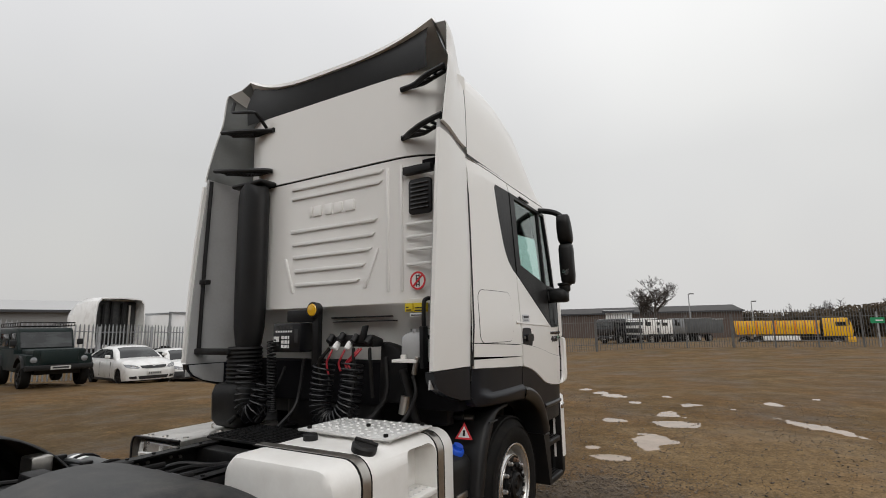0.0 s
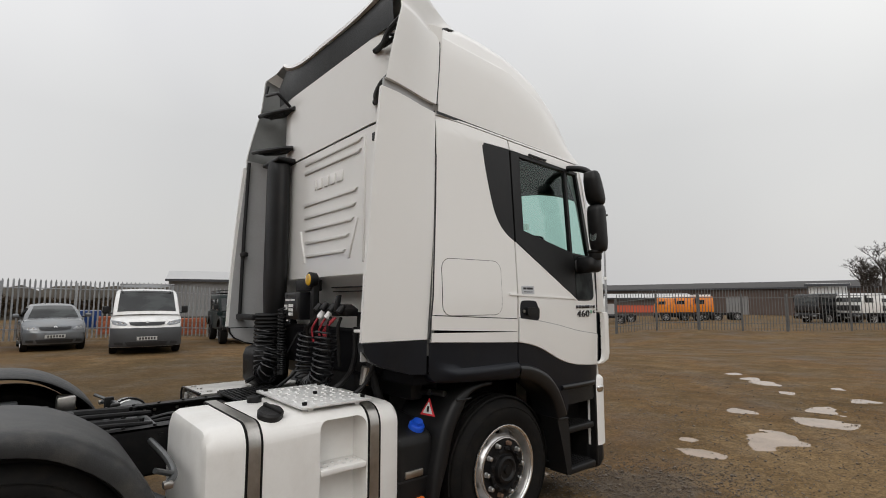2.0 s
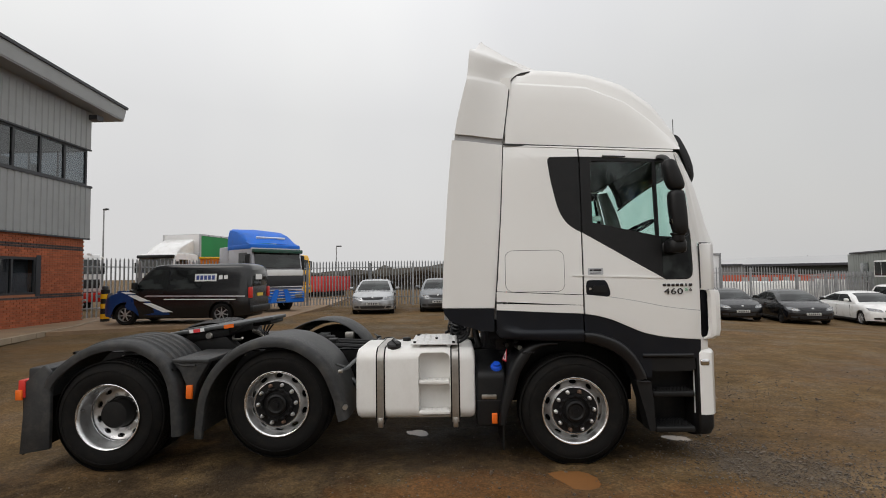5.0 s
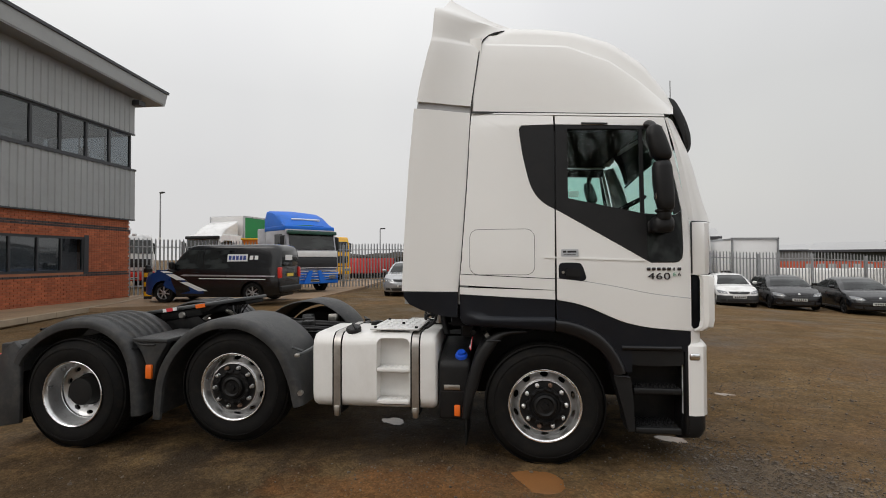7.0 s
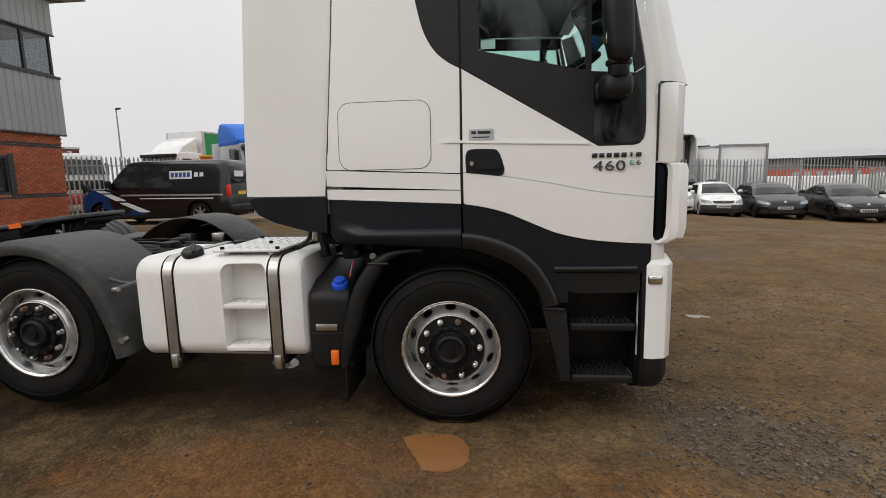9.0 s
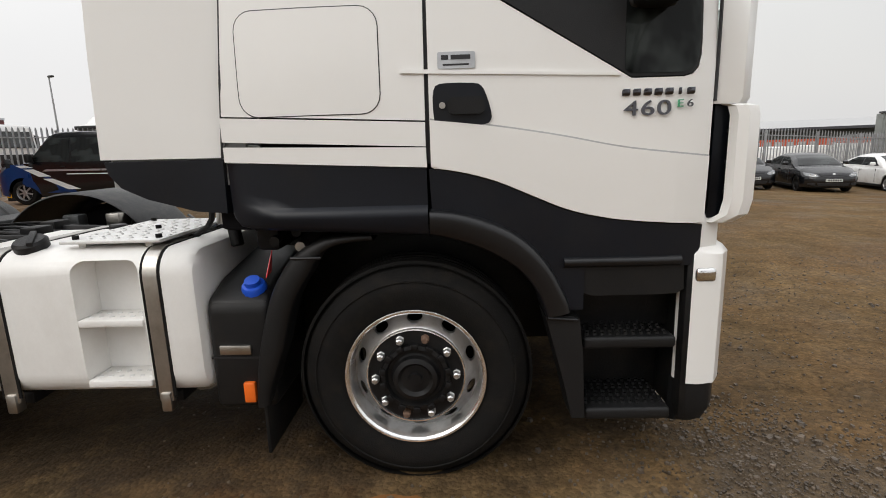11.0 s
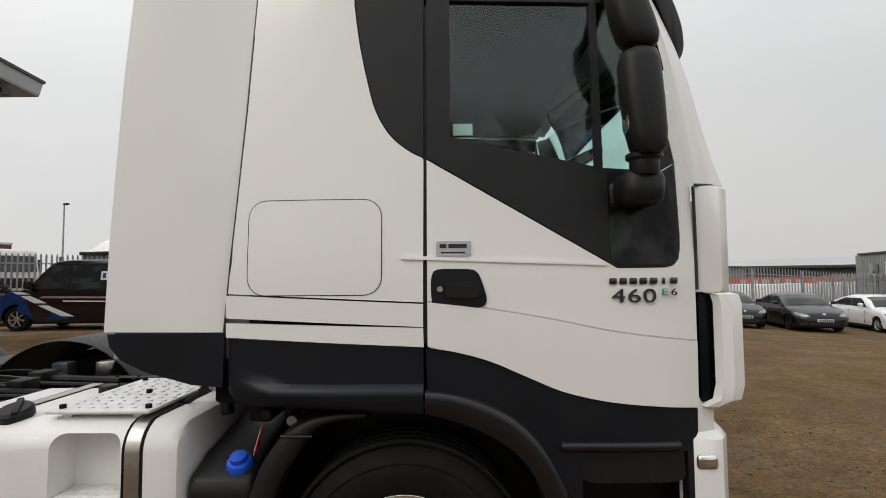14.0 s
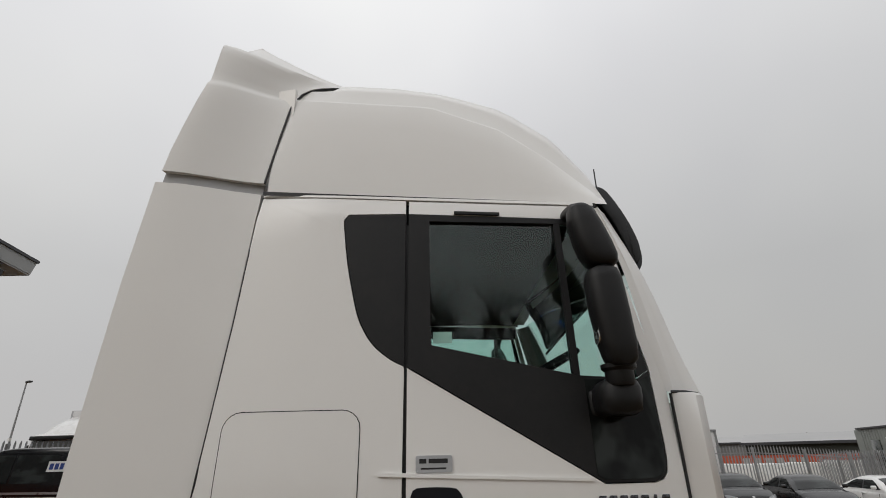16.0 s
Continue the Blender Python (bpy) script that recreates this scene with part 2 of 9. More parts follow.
def cyl(p0, p1, r, seg=16, r2=None, bevel=0.0):
    m, h = aim(p0, p1)
    b, r2 = min(bevel, h / 3), r if r2 is None else r2
    prof = [(r - b, 0), (r, b), (r2, h - b), (r2 - b, h)] if b else [(r, 0), (r2, h)]
    return lathe(prof, seg, m)


def tube(points, r, seg=8):
    """A round bar along a line of points."""
    bm = bmesh.new()
    pts = [Vector(p) for p in points]
    rings, up = [], None
    for i, p in enumerate(pts):
        d = ((pts[i + 1] if i + 1 < len(pts) else p) - (pts[i - 1] if i else p)).normalized()
        if up is None:
            up = d.orthogonal().normalized()
        up = (up - d * up.dot(d)).normalized()
        side = d.cross(up)
        rings.append([bm.verts.new(p + r * (up * math.cos(2 * math.pi * k / seg) + side * math.sin(2 * math.pi * k / seg))) for k in range(seg)])
    for a, b in zip(rings, rings[1:]):
        for k in range(seg):
            bm.faces.new((a[k], a[(k + 1) % seg], b[(k + 1) % seg], b[k]))
    bm.faces.new(rings[0])
    bm.faces.new(rings[-1])
    return bm


def loft(sections, closed=False, caps=False):
    """Skins rows of points of equal length."""
    bm = bmesh.new()
    rows = [[bm.verts.new(p) for p in s] for s in sections]
    for a, b in zip(rows, rows[1:]):
        n = len(a)
        for i in range(n if closed else n - 1):
            j = (i + 1) % n
            bm.faces.new((a[i], a[j], b[j], b[i]))
    if caps:
        bm.faces.new(rows[0])
        bm.faces.new(rows[-1])
    return bm


def solid(bm, thick):
    """Gives a skin a thickness along its normals, inwards for positive values."""
    bmesh.ops.recalc_face_normals(bm, faces=bm.faces)
    bmesh.ops.solidify(bm, geom=bm.faces[:] + bm.edges[:] + bm.verts[:], thickness=thick)
    return bm


def prism(outline, axis, a, b, bevel=0.0, segs=2):
    """A flat outline pushed from a to b along an axis; the outline gives the other two coordinates in xyz order."""
    bm = bmesh.new()
    k = "xyz".index(axis)

    def at(p, v):
        q = list(p)
        q.insert(k, v)
        return q
    lo, hi = [bm.verts.new(at(p, a)) for p in outline], [bm.verts.new(at(p, b)) for p in outline]
    bm.faces.new(lo)
    bm.faces.new(hi)
    for i in range(len(lo)):
        j = (i + 1) % len(lo)
        bm.faces.new((lo[i], lo[j], hi[j], hi[i]))
    bmesh.ops.recalc_face_normals(bm, faces=bm.faces)
    return bev(bm, bevel, segs)


def rounded(x0, x1, y0, y1, r, n=5):
    """A rectangle with round corners, as an outline."""
    out = []
    for cx, cy, a0 in ((x1 - r, y1 - r, 0), (x0 + r, y1 - r, 90), (x0 + r, y0 + r, 180), (x1 - r, y0 + r, 270)):
        for i in range(n + 1):
            a = radians(a0 + 90 * i / n)
            out.append((cx + r * math.cos(a), cy + r * math.sin(a)))
    return out


def curve_through(points, n=6):
    """A smooth line through points of any dimension."""
    out = []
    P = [np.array(p, float) for p in points]
    for i in range(len(P) - 1):
        p0, p1, p2, p3 = P[max(i - 1, 0)], P[i], P[i + 1], P[min(i + 2, len(P) - 1)]
        for k in range(n):
            t = k / n
            out.append(tuple(0.5 * (2 * p1 + (p2 - p0) * t + (2 * p0 - 5 * p1 + 4 * p2 - p3) * t * t + (3 * p1 - p0 - 3 * p2 + p3) * t ** 3)))
    out.append(tuple(P[-1]))
    return out


def words(text, size, material, name, parent=None, m=None, depth=0.002, label="", spacing=1.0, bold=0.0):
    """Lettering in the built-in font, as a mesh. It lies in x and y, its middle at the origin, before m."""
    cu = bpy.data.curves.new("tmp", 'FONT')
    cu.body, cu.size, cu.extrude, cu.align_x, cu.align_y = text, size, depth, 'CENTER', 'CENTER'
    cu.space_character, cu.offset = spacing, bold
    tmp = new("tmp", cu)
    me = bpy.data.meshes.new_from_object(tmp)
    bpy.data.objects.remove(tmp)
    bpy.data.curves.remove(cu)
    if m is not None:
        me.transform(m)
    me.materials.clear()
    me.materials.append(material)
    ob = new(name, me)
    ob.parent = parent
    return tagged(ob, label)


# The side that faces +x carries lettering turned so; so does the side that faces -y.
def on_x(x, y, z, tilt=0, roll=0):
    return pose(x, y, z) @ pose(0, 0, 0, 90, 0, 90) @ pose(0, 0, 0, -tilt, 0, roll)


# ---- ground ----
LEVELS = [(-35, 24, -1.15), (-22.2, 9, -0.36), (-22.8, 15, -0.46), (0, 0, 0), (1.2, -4, -0.055), (-1.2, -4, -0.055), (1.0, -4.6, -0.05), (4, -2, 0), (4, 2, 0), (-5, 0, 0), (-5, 5, 0), (0, 5, 0), (3, 9, 0), (10, 0, 0), (10, -12, 0), (-5, -8, 0), (-17, -5, 0), (-15, 0, 0.04),
          (-17, 4, 0), (-17, 7, -0.2), (-19, 10, -0.58), (-18, 14, -0.65), (-17, 18, -0.75), (-17.5, 21, -0.92), (-18, 25, -0.98), (-27, 15, -0.65),
          (-27, 22, -0.85), (-16, 29, -0.6), (-12, 30, -0.25), (-1, 38, -0.16), (10, 42, -0.2), (-14.5, -8, 0.16), (-12, -14.5, 0.1), (-22, -4, 0.08), (-21, 1, 0.03),
          (-20, 31, -0.9), (20, 20, -0.1), (-60, 40, -1.6), (0, 80, -0.9), (-80, -10, -0.3), (30, 60, -0.3)]
_LV = np.array(LEVELS, float)


def ground_z(x, y):
    d = (_LV[:, 0] - x) ** 2 + (_LV[:, 1] - y) ** 2
    w = 1 / (d + 3.0) ** 1.8
    return float((w * _LV[:, 2]).sum() / w.sum())


def steps_out(a, b, fine, growth):
    out, s = [], fine
    x = a
    while x < b:
        out.append(x)
        x += s
        s = min(s * growth, 400)
    return out + [b]


def dark_glazing(name, gloss=0.5):
    """Dark vehicle glass in front of an unlit cabin."""
    m = bpy.data.materials.new(name)
    m.use_nodes = True
    n, l = m.node_tree.nodes, m.node_tree.links
    n.clear()
    out, mix, df, gl, nz = (n.new("ShaderNode" + k) for k in ("OutputMaterial", "MixShader", "BsdfDiffuse", "BsdfGlossy", "TexNoise"))
    rp = n.new("ShaderNodeValToRGB")
    nz.inputs["Scale"].default_value = 2.3
    rp.color_ramp.elements[0].position, rp.color_ramp.elements[0].color = 0.4, (0.006, 0.007, 0.007, 1)
    rp.color_ramp.elements[1].position, rp.color_ramp.elements[1].color = 0.62, (0.03, 0.035, 0.034, 1)
    l.new(nz.outputs["Fac"], rp.inputs[0])
    l.new(rp.outputs[0], df.inputs[0])
    gl.inputs["Roughness"].default_value, gl.inputs["Color"].default_value = 0.04, (gloss, gloss, gloss, 1)
    l.new(gloss_share(n, l, 0.05), mix.inputs[0])
    l.new(df.outputs[0], mix.inputs[1])
    l.new(gl.outputs[0], mix.inputs[2])
    l.new(mix.outputs[0], out.inputs[0])
    return m


def ground_material():
    """Wet gravelly mud: brown dirt, dark wet patches, orange silt, fine stones, and shade painted under the truck."""
    m = bpy.data.materials.new("wet_gravel_mud")
    m.use_nodes = True
    n, l = m.node_tree.nodes, m.node_tree.links
    b = n["Principled BSDF"]
    co = n.new("ShaderNodeTexCoord")

    def tex(scale, detail=5.0, rough=0.6, stretch=None):
        t = n.new("ShaderNodeTexNoise")
        t.inputs["Scale"].default_value, t.inputs["Detail"].default_value, t.inputs["Roughness"].default_value = scale, detail, rough
        if stretch:
            mp = n.new("ShaderNodeMapping")
            mp.inputs["Scale"].default_value = stretch
            mp.inputs["Rotation"].default_value = (0, 0, 0.3)
            l.new(co.outputs["Object"], mp.inputs[0])
            l.new(mp.outputs[0], t.inputs["Vector"])
        else:
            l.new(co.outputs["Object"], t.inputs["Vector"])
        return t.outputs["Fac"]

    def ramp(src, *stops, offset=0.0):
        r = n.new("ShaderNodeValToRGB")
        if offset:
            sh = n.new("ShaderNodeMath")
            sh.inputs[1].default_value = offset
            l.new(src, sh.inputs[0])
            src = sh.outputs[0]
        e = r.color_ramp.elements
        while len(e) < len(stops):
            e.new(0.5)
        for q, (p, c) in zip(e, stops):
            q.position, q.color = p, (*c, 1) if len(c) == 3 else (c[0],) * 3 + (1,)
        l.new(src, r.inputs[0])
        return r.outputs[0]

    def mix(fac, a, c, kind='MIX'):
        x = n.new("ShaderNodeMixRGB")
        x.blend_type = kind
        if isinstance(fac, float):
            x.inputs[0].default_value = fac
        else:
            l.new(fac, x.inputs[0])
        l.new(a, x.inputs[1])
        if isinstance(c, tuple):
            x.inputs[2].default_value = (*c, 1)
        else:
            l.new(c, x.inputs[2])
        return x.outputs[0]

    dry = ramp(tex(0.9, 8, 0.66), (0.3, (0.084, 0.056, 0.027)), (0.5, (0.135, 0.089, 0.043)), (0.7, (0.195, 0.138, 0.076)))
    wet = ramp(tex(0.45, 9, 0.68), (0.45, (0.0,)), (0.66, (0.7,)))
    silt = ramp(tex(0.5, 7, 0.65), (0.44, (0.0,)), (0.66, (0.6,)))
    moss = ramp(tex(0.21, 5, 0.6), (0.55, (0.0,)), (0.7, (0.55,)))
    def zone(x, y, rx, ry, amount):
        """A ragged-edged patch on the yard, for stains and for the shade painted under the truck."""
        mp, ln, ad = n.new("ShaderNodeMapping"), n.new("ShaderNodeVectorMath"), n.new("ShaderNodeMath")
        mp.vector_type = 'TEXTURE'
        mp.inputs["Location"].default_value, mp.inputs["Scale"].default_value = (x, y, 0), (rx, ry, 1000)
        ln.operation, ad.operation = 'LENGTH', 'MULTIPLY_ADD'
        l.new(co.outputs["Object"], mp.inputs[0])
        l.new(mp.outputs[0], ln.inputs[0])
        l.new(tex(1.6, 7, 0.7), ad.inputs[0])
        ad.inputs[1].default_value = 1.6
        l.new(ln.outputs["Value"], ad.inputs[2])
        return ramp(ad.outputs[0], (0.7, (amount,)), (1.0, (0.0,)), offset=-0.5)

    c = mix(silt, dry, (0.172, 0.096, 0.042))
    c = mix(moss, c, (0.078, 0.062, 0.030))
    c = mix(wet, c, (0.046, 0.030, 0.0165))
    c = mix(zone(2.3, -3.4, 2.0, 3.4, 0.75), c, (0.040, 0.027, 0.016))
    # shade under the tractor unit painted into the mud colour, along with its damp
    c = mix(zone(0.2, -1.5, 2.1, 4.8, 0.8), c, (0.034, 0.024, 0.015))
    c = mix(zone(1.75, -0.9, 0.75, 1.7, 0.7), c, (0.155, 0.072, 0.026))
    c = mix(zone(3.0, 3.6, 3.2, 3.6, 0.65), c, (0.185, 0.128, 0.068))
    c = mix(zone(2.1, 0.7, 1.0, 1.1, 0.55), c, (0.165, 0.082, 0.034))
    c = mix(zone(1.2, 1.6, 0.75, 0.85, 0.6), c, (0.058, 0.043, 0.028))
    c = mix(zone(-8.0, -1.5, 7.0, 9.0, 0.5), c, (0.066, 0.048, 0.025))
    grit = n.new("ShaderNodeTexVoronoi")
    grit.inputs["Scale"].default_value = 55.0
    l.new(co.outputs["Object"], grit.inputs["Vector"])
    c = mix(0.5, c, ramp(tex(2.6, 7, 0.72), (0.33, (0.58, 0.56, 0.54)), (0.5, (1.0, 0.98, 0.95)), (0.68, (1.5, 1.43, 1.3))), 'MULTIPLY')
    c = mix(0.4, c, ramp(grit.outputs["Color"], (0.12, (0.4,)), (0.5, (1.0,)), (0.97, (2.0,))), 'MULTIPLY')
    c = mix(0.5, c, ramp(tex(14, 6, 0.75), (0.35, (0.55,)), (0.65, (1.35,))), 'MULTIPLY')
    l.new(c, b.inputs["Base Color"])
    soaked = zone(1.2, 1.6, 0.75, 0.85, 0.8)
    l.new(mix(soaked, ramp(wet, (0.0, (0.9,)), (1.0, (0.45,))), (0.5, 0.5, 0.5)), b.inputs["Roughness"])
    l.new(mix(soaked, ramp(wet, (0.0, (0.08,)), (1.0, (0.24,))), (0.26, 0.26, 0.26)), b.inputs["Specular IOR Level"])
    b1, b2 = n.new("ShaderNodeBump"), n.new("ShaderNodeBump")
    l.new(grit.outputs["Distance"], b1.inputs["Height"])
    b1.inputs["Strength"].default_value, b1.inputs["Distance"].default_value = 0.5, -0.012
    l.new(tex(9, 8, 0.75), b2.inputs["Height"])
    b2.inputs["Strength"].default_value, b2.inputs["Distance"].default_value = 0.6, 0.03
    l.new(b1.outputs[0], b2.inputs["Normal"])
    l.new(b2.outputs[0], b.inputs["Normal"])
    return m


# shallow hollows that hold water: x, y, half lengths, turn
HOLLOWS = [(1.08, 8.90, 0.22, 0.32, 21), (0.64, 7.72, 0.13, 0.21, 22), (1.65, 7.79, 0.36, 0.48, 22), (2.36, 7.55, 0.17, 0.23, 23), (1.36, 6.55, 0.29, 0.33, 24), (1.65, 5.55, 0.45, 0.42, 25), (1.46, 4.22, 0.36, 0.48, 25), (0.81, 3.48, 0.14, 0.16, 25), (1.12, 3.02, 0.19, 0.18, 26), (3.45, 6.32, 0.72, 0.17, -50), (3.06, 8.49, 0.20, 0.32, 23), (-0.45, 9.1, 0.75, 0.17, -44), (0.67, 5.50, 0.24, 0.19, 30), (3.92, 9.34, 0.14, 0.24, 23), (0.06, 8.55, 0.27, 0.28, 21), (-1.21, 2.35, 0.16, 0.1, 80), (0.15, -1.4, 0.12, 0.08, 60), (0.44, 1.19, 0.24, 0.12, 80), (1.43, -0.01, 0.23, 0.20, 0)]
_far = lambda x, y: abs(x) > 40 or abs(y) > 60


def ground_h(x, y):
    """The ground with its bumps and hollows."""
    z = ground_z(x, y) - 0.012
    if _far(x, y):
        return z
    z += 0.012 * noise.noise((x * 1.1, y * 1.1, 0)) + 0.02 * noise.noise((x * 0.3, y * 0.3, 5))
    if -4 < x < 6 and -5 < y < 11:
        z += 0.015 * noise.noise((x * 3.1, y * 3.1, 2)) + 0.008 * noise.noise((x * 7.3, y * 7.3, 4))
        for hx, hy, rx, ry, rz in HOLLOWS:
            c, s = math.cos(radians(rz)), math.sin(radians(rz))
            u, v = (c * (x - hx) + s * (y - hy)) / rx, (c * (y - hy) - s * (x - hx)) / ry
            d = u * u + v * v
            if d < 5:
                z -= 0.034 * math.exp(-1.1 * d)
    return z


BLACK_GLASS = dark_glazing("black_backed_glass", 0.25)
GROUND = ground_material()
_xs = sorted({*(-v for v in steps_out(14, 3000, 1.5, 1.12)), *[i * 0.5 for i in range(-28, -6)], *[-3 + i * 0.1 for i in range(76)], *[i * 0.5 for i in range(10, 25)], *steps_out(12, 3000, 1.5, 1.12)})
_ys = sorted({*(-v for v in steps_out(12, 3000, 1.5, 1.12)), *[i * 0.5 for i in range(-24, -3)], *[-1.5 + i * 0.1 for i in range(106)], *[i * 0.5 for i in range(19, 37)], *steps_out(18, 3000, 1.5, 1.12)})
_v = [(x, y, ground_h(x, y)) for x in _xs for y in _ys]
_ny = len(_ys)
_me = bpy.data.meshes.new("ground")
_me.from_pydata(_v, [], [(i * _ny + j, (i + 1) * _ny + j, (i + 1) * _ny + j + 1, i * _ny + j + 1) for i in range(len(_xs) - 1) for j in range(_ny - 1)])
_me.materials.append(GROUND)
_me.shade_smooth()
tagged(new("ground", _me), "brown muddy gravel yard with wet patches", "ground", kind="structure")

# ---- the tractor unit: front axle at y = 0, nose towards +y ----
truck = thing("tractor_unit", label="white three-axle tractor unit with a high-roof sleeper cab parked on mud", category="truck")


def side_x(y, z):
    """Half width of the cab at a place of its side."""
    x = float(np.interp(z, [0.9, 1.3, 1.6, 2.0, 2.68, 2.8], [1.215, 1.232, 1.235, 1.212, 1.172, 1.14]))
    if y < -0.3:
        x -= 0.03 * min(1, (-0.3 - y) / 0.4)
    if y > 0.9:
        x -= 0.9 * (y - 0.9) ** 2
    return x


def fin_x(y, z):
    """Half width at the rear side fairings: flush with the cab in front, nearly upright behind."""
    back = float(np.interp(z, [1.2, 1.35, 2.2, 2.85, 3.3, 3.75], [1.185, 1.19, 1.20, 1.20, 1.17, 1.10]))
    fore = float(np.interp(z, [1.2, 2.0, 2.68, 2.8, 3.36, 3.45, 3.52, 3.6, 3.75], [1.185, 1.178, 1.145, 1.135, 1.088, 1.066, 1.04, 1.005, 0.97]))
    u = min(1, max(0, (-0.56 - y) / 0.4))
    return fore + (back - fore) * u * u * (3 - 2 * u)


def stud_copy(step, i, j, sx):
    """Another stud of an entry step, sharing the first one's mesh."""
    ob = new("tread_stud", step.children[0].data)
    ob.parent = step
    ob.location = (sx * 0.032 * i, 0.0305 * j + 0.008 * (i % 2), 0)


def pod(cx, hx, rows_, n=20):
    """A rounded housing from rows of height, middle in y and half depth."""
    big = max(h for z, y, h in rows_)
    out = []
    for z, y, h in rows_:
        k = hx * min(1, (0.55 + 0.45 * h / big) if h < 0.9 * big else 1)
        ring = []
        for i in range(n):
            c, q = math.cos(2 * math.pi * i / n), math.sin(2 * math.pi * i / n)
            ring.append((cx + k * math.copysign(abs(c) ** 0.6, c), y + h * math.copysign(abs(q) ** 0.75, q), z))
        out.append(ring)
    return loft(out, True, True)


def panel(outline, sx=1, off=0.0, t=0.018, shape=side_x, cut=0.11):
    """A curved sheet-metal panel of the cab's side, from its outline in y and z."""
    bm = bmesh.new()
    bm.faces.new([bm.verts.new((0, y, z)) for y, z in outline])
    bm.normal_update()
    bmesh.ops.triangulate(bm, faces=bm.faces[:])
    for axis, k in ((1, 0), (2, 1)):
        lo, hi = min(p[k] for p in outline), max(p[k] for p in outline)
        for i in range(1, int((hi - lo) / cut) + 1):
            co, no = [0, 0, 0], [0, 0, 0]
            co[axis], no[axis] = lo + i * cut, 1
            bmesh.ops.bisect_plane(bm, geom=bm.verts[:] + bm.edges[:] + bm.faces[:], plane_co=co, plane_no=no)
    for v in bm.verts:
        v.co.x = shape(v.co.y, v.co.z) + off - t
    got = bmesh.ops.extrude_face_region(bm, geom=bm.faces[:])
    for v in got["geom"]:
        if isinstance(v, bmesh.types.BMVert):
            v.co.x += t
    if sx < 0:
        bmesh.ops.scale(bm, vec=(-1, 1, 1), verts=bm.verts)
    return bm


WAVE = curve_through([(0.09, 1.285), (0.20, 1.268), (0.33, 1.232), (0.47, 1.172), (0.59, 1.122), (0.72, 1.09), (0.84, 1.073), (1.10, 1.052)], 4)
QUARTER = curve_through([(0.086, 2.0), (0.03, 2.03), (-0.04, 2.092), (-0.095, 2.19), (-0.13, 2.32), (-0.16, 2.47), (-0.18, 2.62)], 4) + [(-0.176, 2.65), (-0.16, 2.668), (0.086, 2.668)]

for sx in (1, -1):
    # sleeper side between the fairing and the door
    sleeper = part("sleeper_side", panel([(-0.655, 1.488), (-0.64, 1.7), (-0.603, 2.2), (-0.568, 2.782), (0.086, 2.746), (0.086, 2.672), (-0.165, 2.672), (-0.185, 2.645)]
                                         + [(y - 0.004, z - 0.003) for y, z in QUARTER[:-3]][::-1] + [(0.086, 1.99), (0.082, 1.452)], sx), WHITE, truck)
    part("gutter_trim", panel([(-0.568, 2.787), (-0.568, 2.798), (0.93, 2.722), (0.93, 2.706), (0.095, 2.75), (0.08, 2.751)], sx, 0.004, 0.03), WHITE, truck)
    part("quarter_panel", panel(QUARTER[::-1], sx, 0.001), BLACK, truck, "matt black plastic quarter panel")
    part("door_seal", panel([(0.06, 1.30), (0.125, 1.30), (0.125, 2.735), (0.06, 2.735)], sx, -0.022, 0.008), LABEL_BLACK, truck)
    part("sill_strip", panel([(-0.66, 1.482), (0.082, 1.446), (0.082, 1.362), (-0.66, 1.397)], sx, 0.006), WHITE, truck)
    part("sill_lip", panel([(-0.66, 1.379), (0.082, 1.3585), (0.084, 1.288), (-0.66, 1.325)], sx, 0.004), WHITE, truck)
    hatch = part("locker_flap", panel(rounded(-0.578, -0.073, 1.482, 1.838, 0.065), sx, 0.0025, 0.01), WHITE, truck)
    part("flap_gap", panel(rounded(-0.5815, -0.0695, 1.4785, 1.8415, 0.0685), sx, 0.0012, 0.008), LABEL_BLACK, hatch)
    # the door
    door = part("cab_door", panel([(0.098, 1.99)] + [(0.098, 1.29)] + WAVE[1:] + [(1.102, 1.31), (1.10, 1.88), (0.93, 2.698), (0.10, 2.742), (0.10, 2.672), (0.912, 2.632), (1.04, 1.97), (1.044, 1.70), (1.042, 1.645), (1.033, 1.605), (1.013, 1.582), (0.98, 1.573), (0.80, 1.572)], sx), WHITE, truck, "white cab door")
    part("door_crease", panel([(0.0, 1.626), (0.76, 1.592), (0.76, 1.582), (0.0, 1.612)], sx, 0.006, 0.01), WHITE, door)
    crease = curve_through([(0.099, 1.452), (0.3, 1.428), (0.55, 1.386), (0.8, 1.335), (1.10, 1.298)], 4)
    part("lower_door_panel", panel(crease + [(1.102, 1.06)] + [(y, z + 0.002) for y, z in WAVE[::-1] if 0.12 < y < 1.09] + [(0.099, 1.292)], sx, 0.007, 0.012), WHITE, door)
    # grey strip painted as the shadow line above the lower door panel
    part("door_crease", panel(crease + [(y, z + 0.006) for y, z in crease[::-1]], sx, 0.0012, 0.01), FIN_AND_SHADE, door)
    # black glazing frame in strips round two panes
    part("window_frame", panel([(0.10, 2.668), (0.912, 2.628), (0.908, 2.607), (0.19, 2.632), (0.19, 2.078), (0.735, 1.955), (0.76, 1.95), (0.985, 1.935), (1.034, 1.965), (1.040, 1.70), (1.037, 1.645), (1.029, 1.608), (1.01, 1.586), (0.98, 1.577), (0.80, 1.577), (0.10, 1.995)], sx, 0.004, 0.03), BLACK, door, "black plastic window surround")
    part("window_frame", panel([(0.735, 2.61), (0.762, 2.61), (0.762, 1.95), (0.735, 1.957)], sx, 0.005, 0.03), BLACK, door)
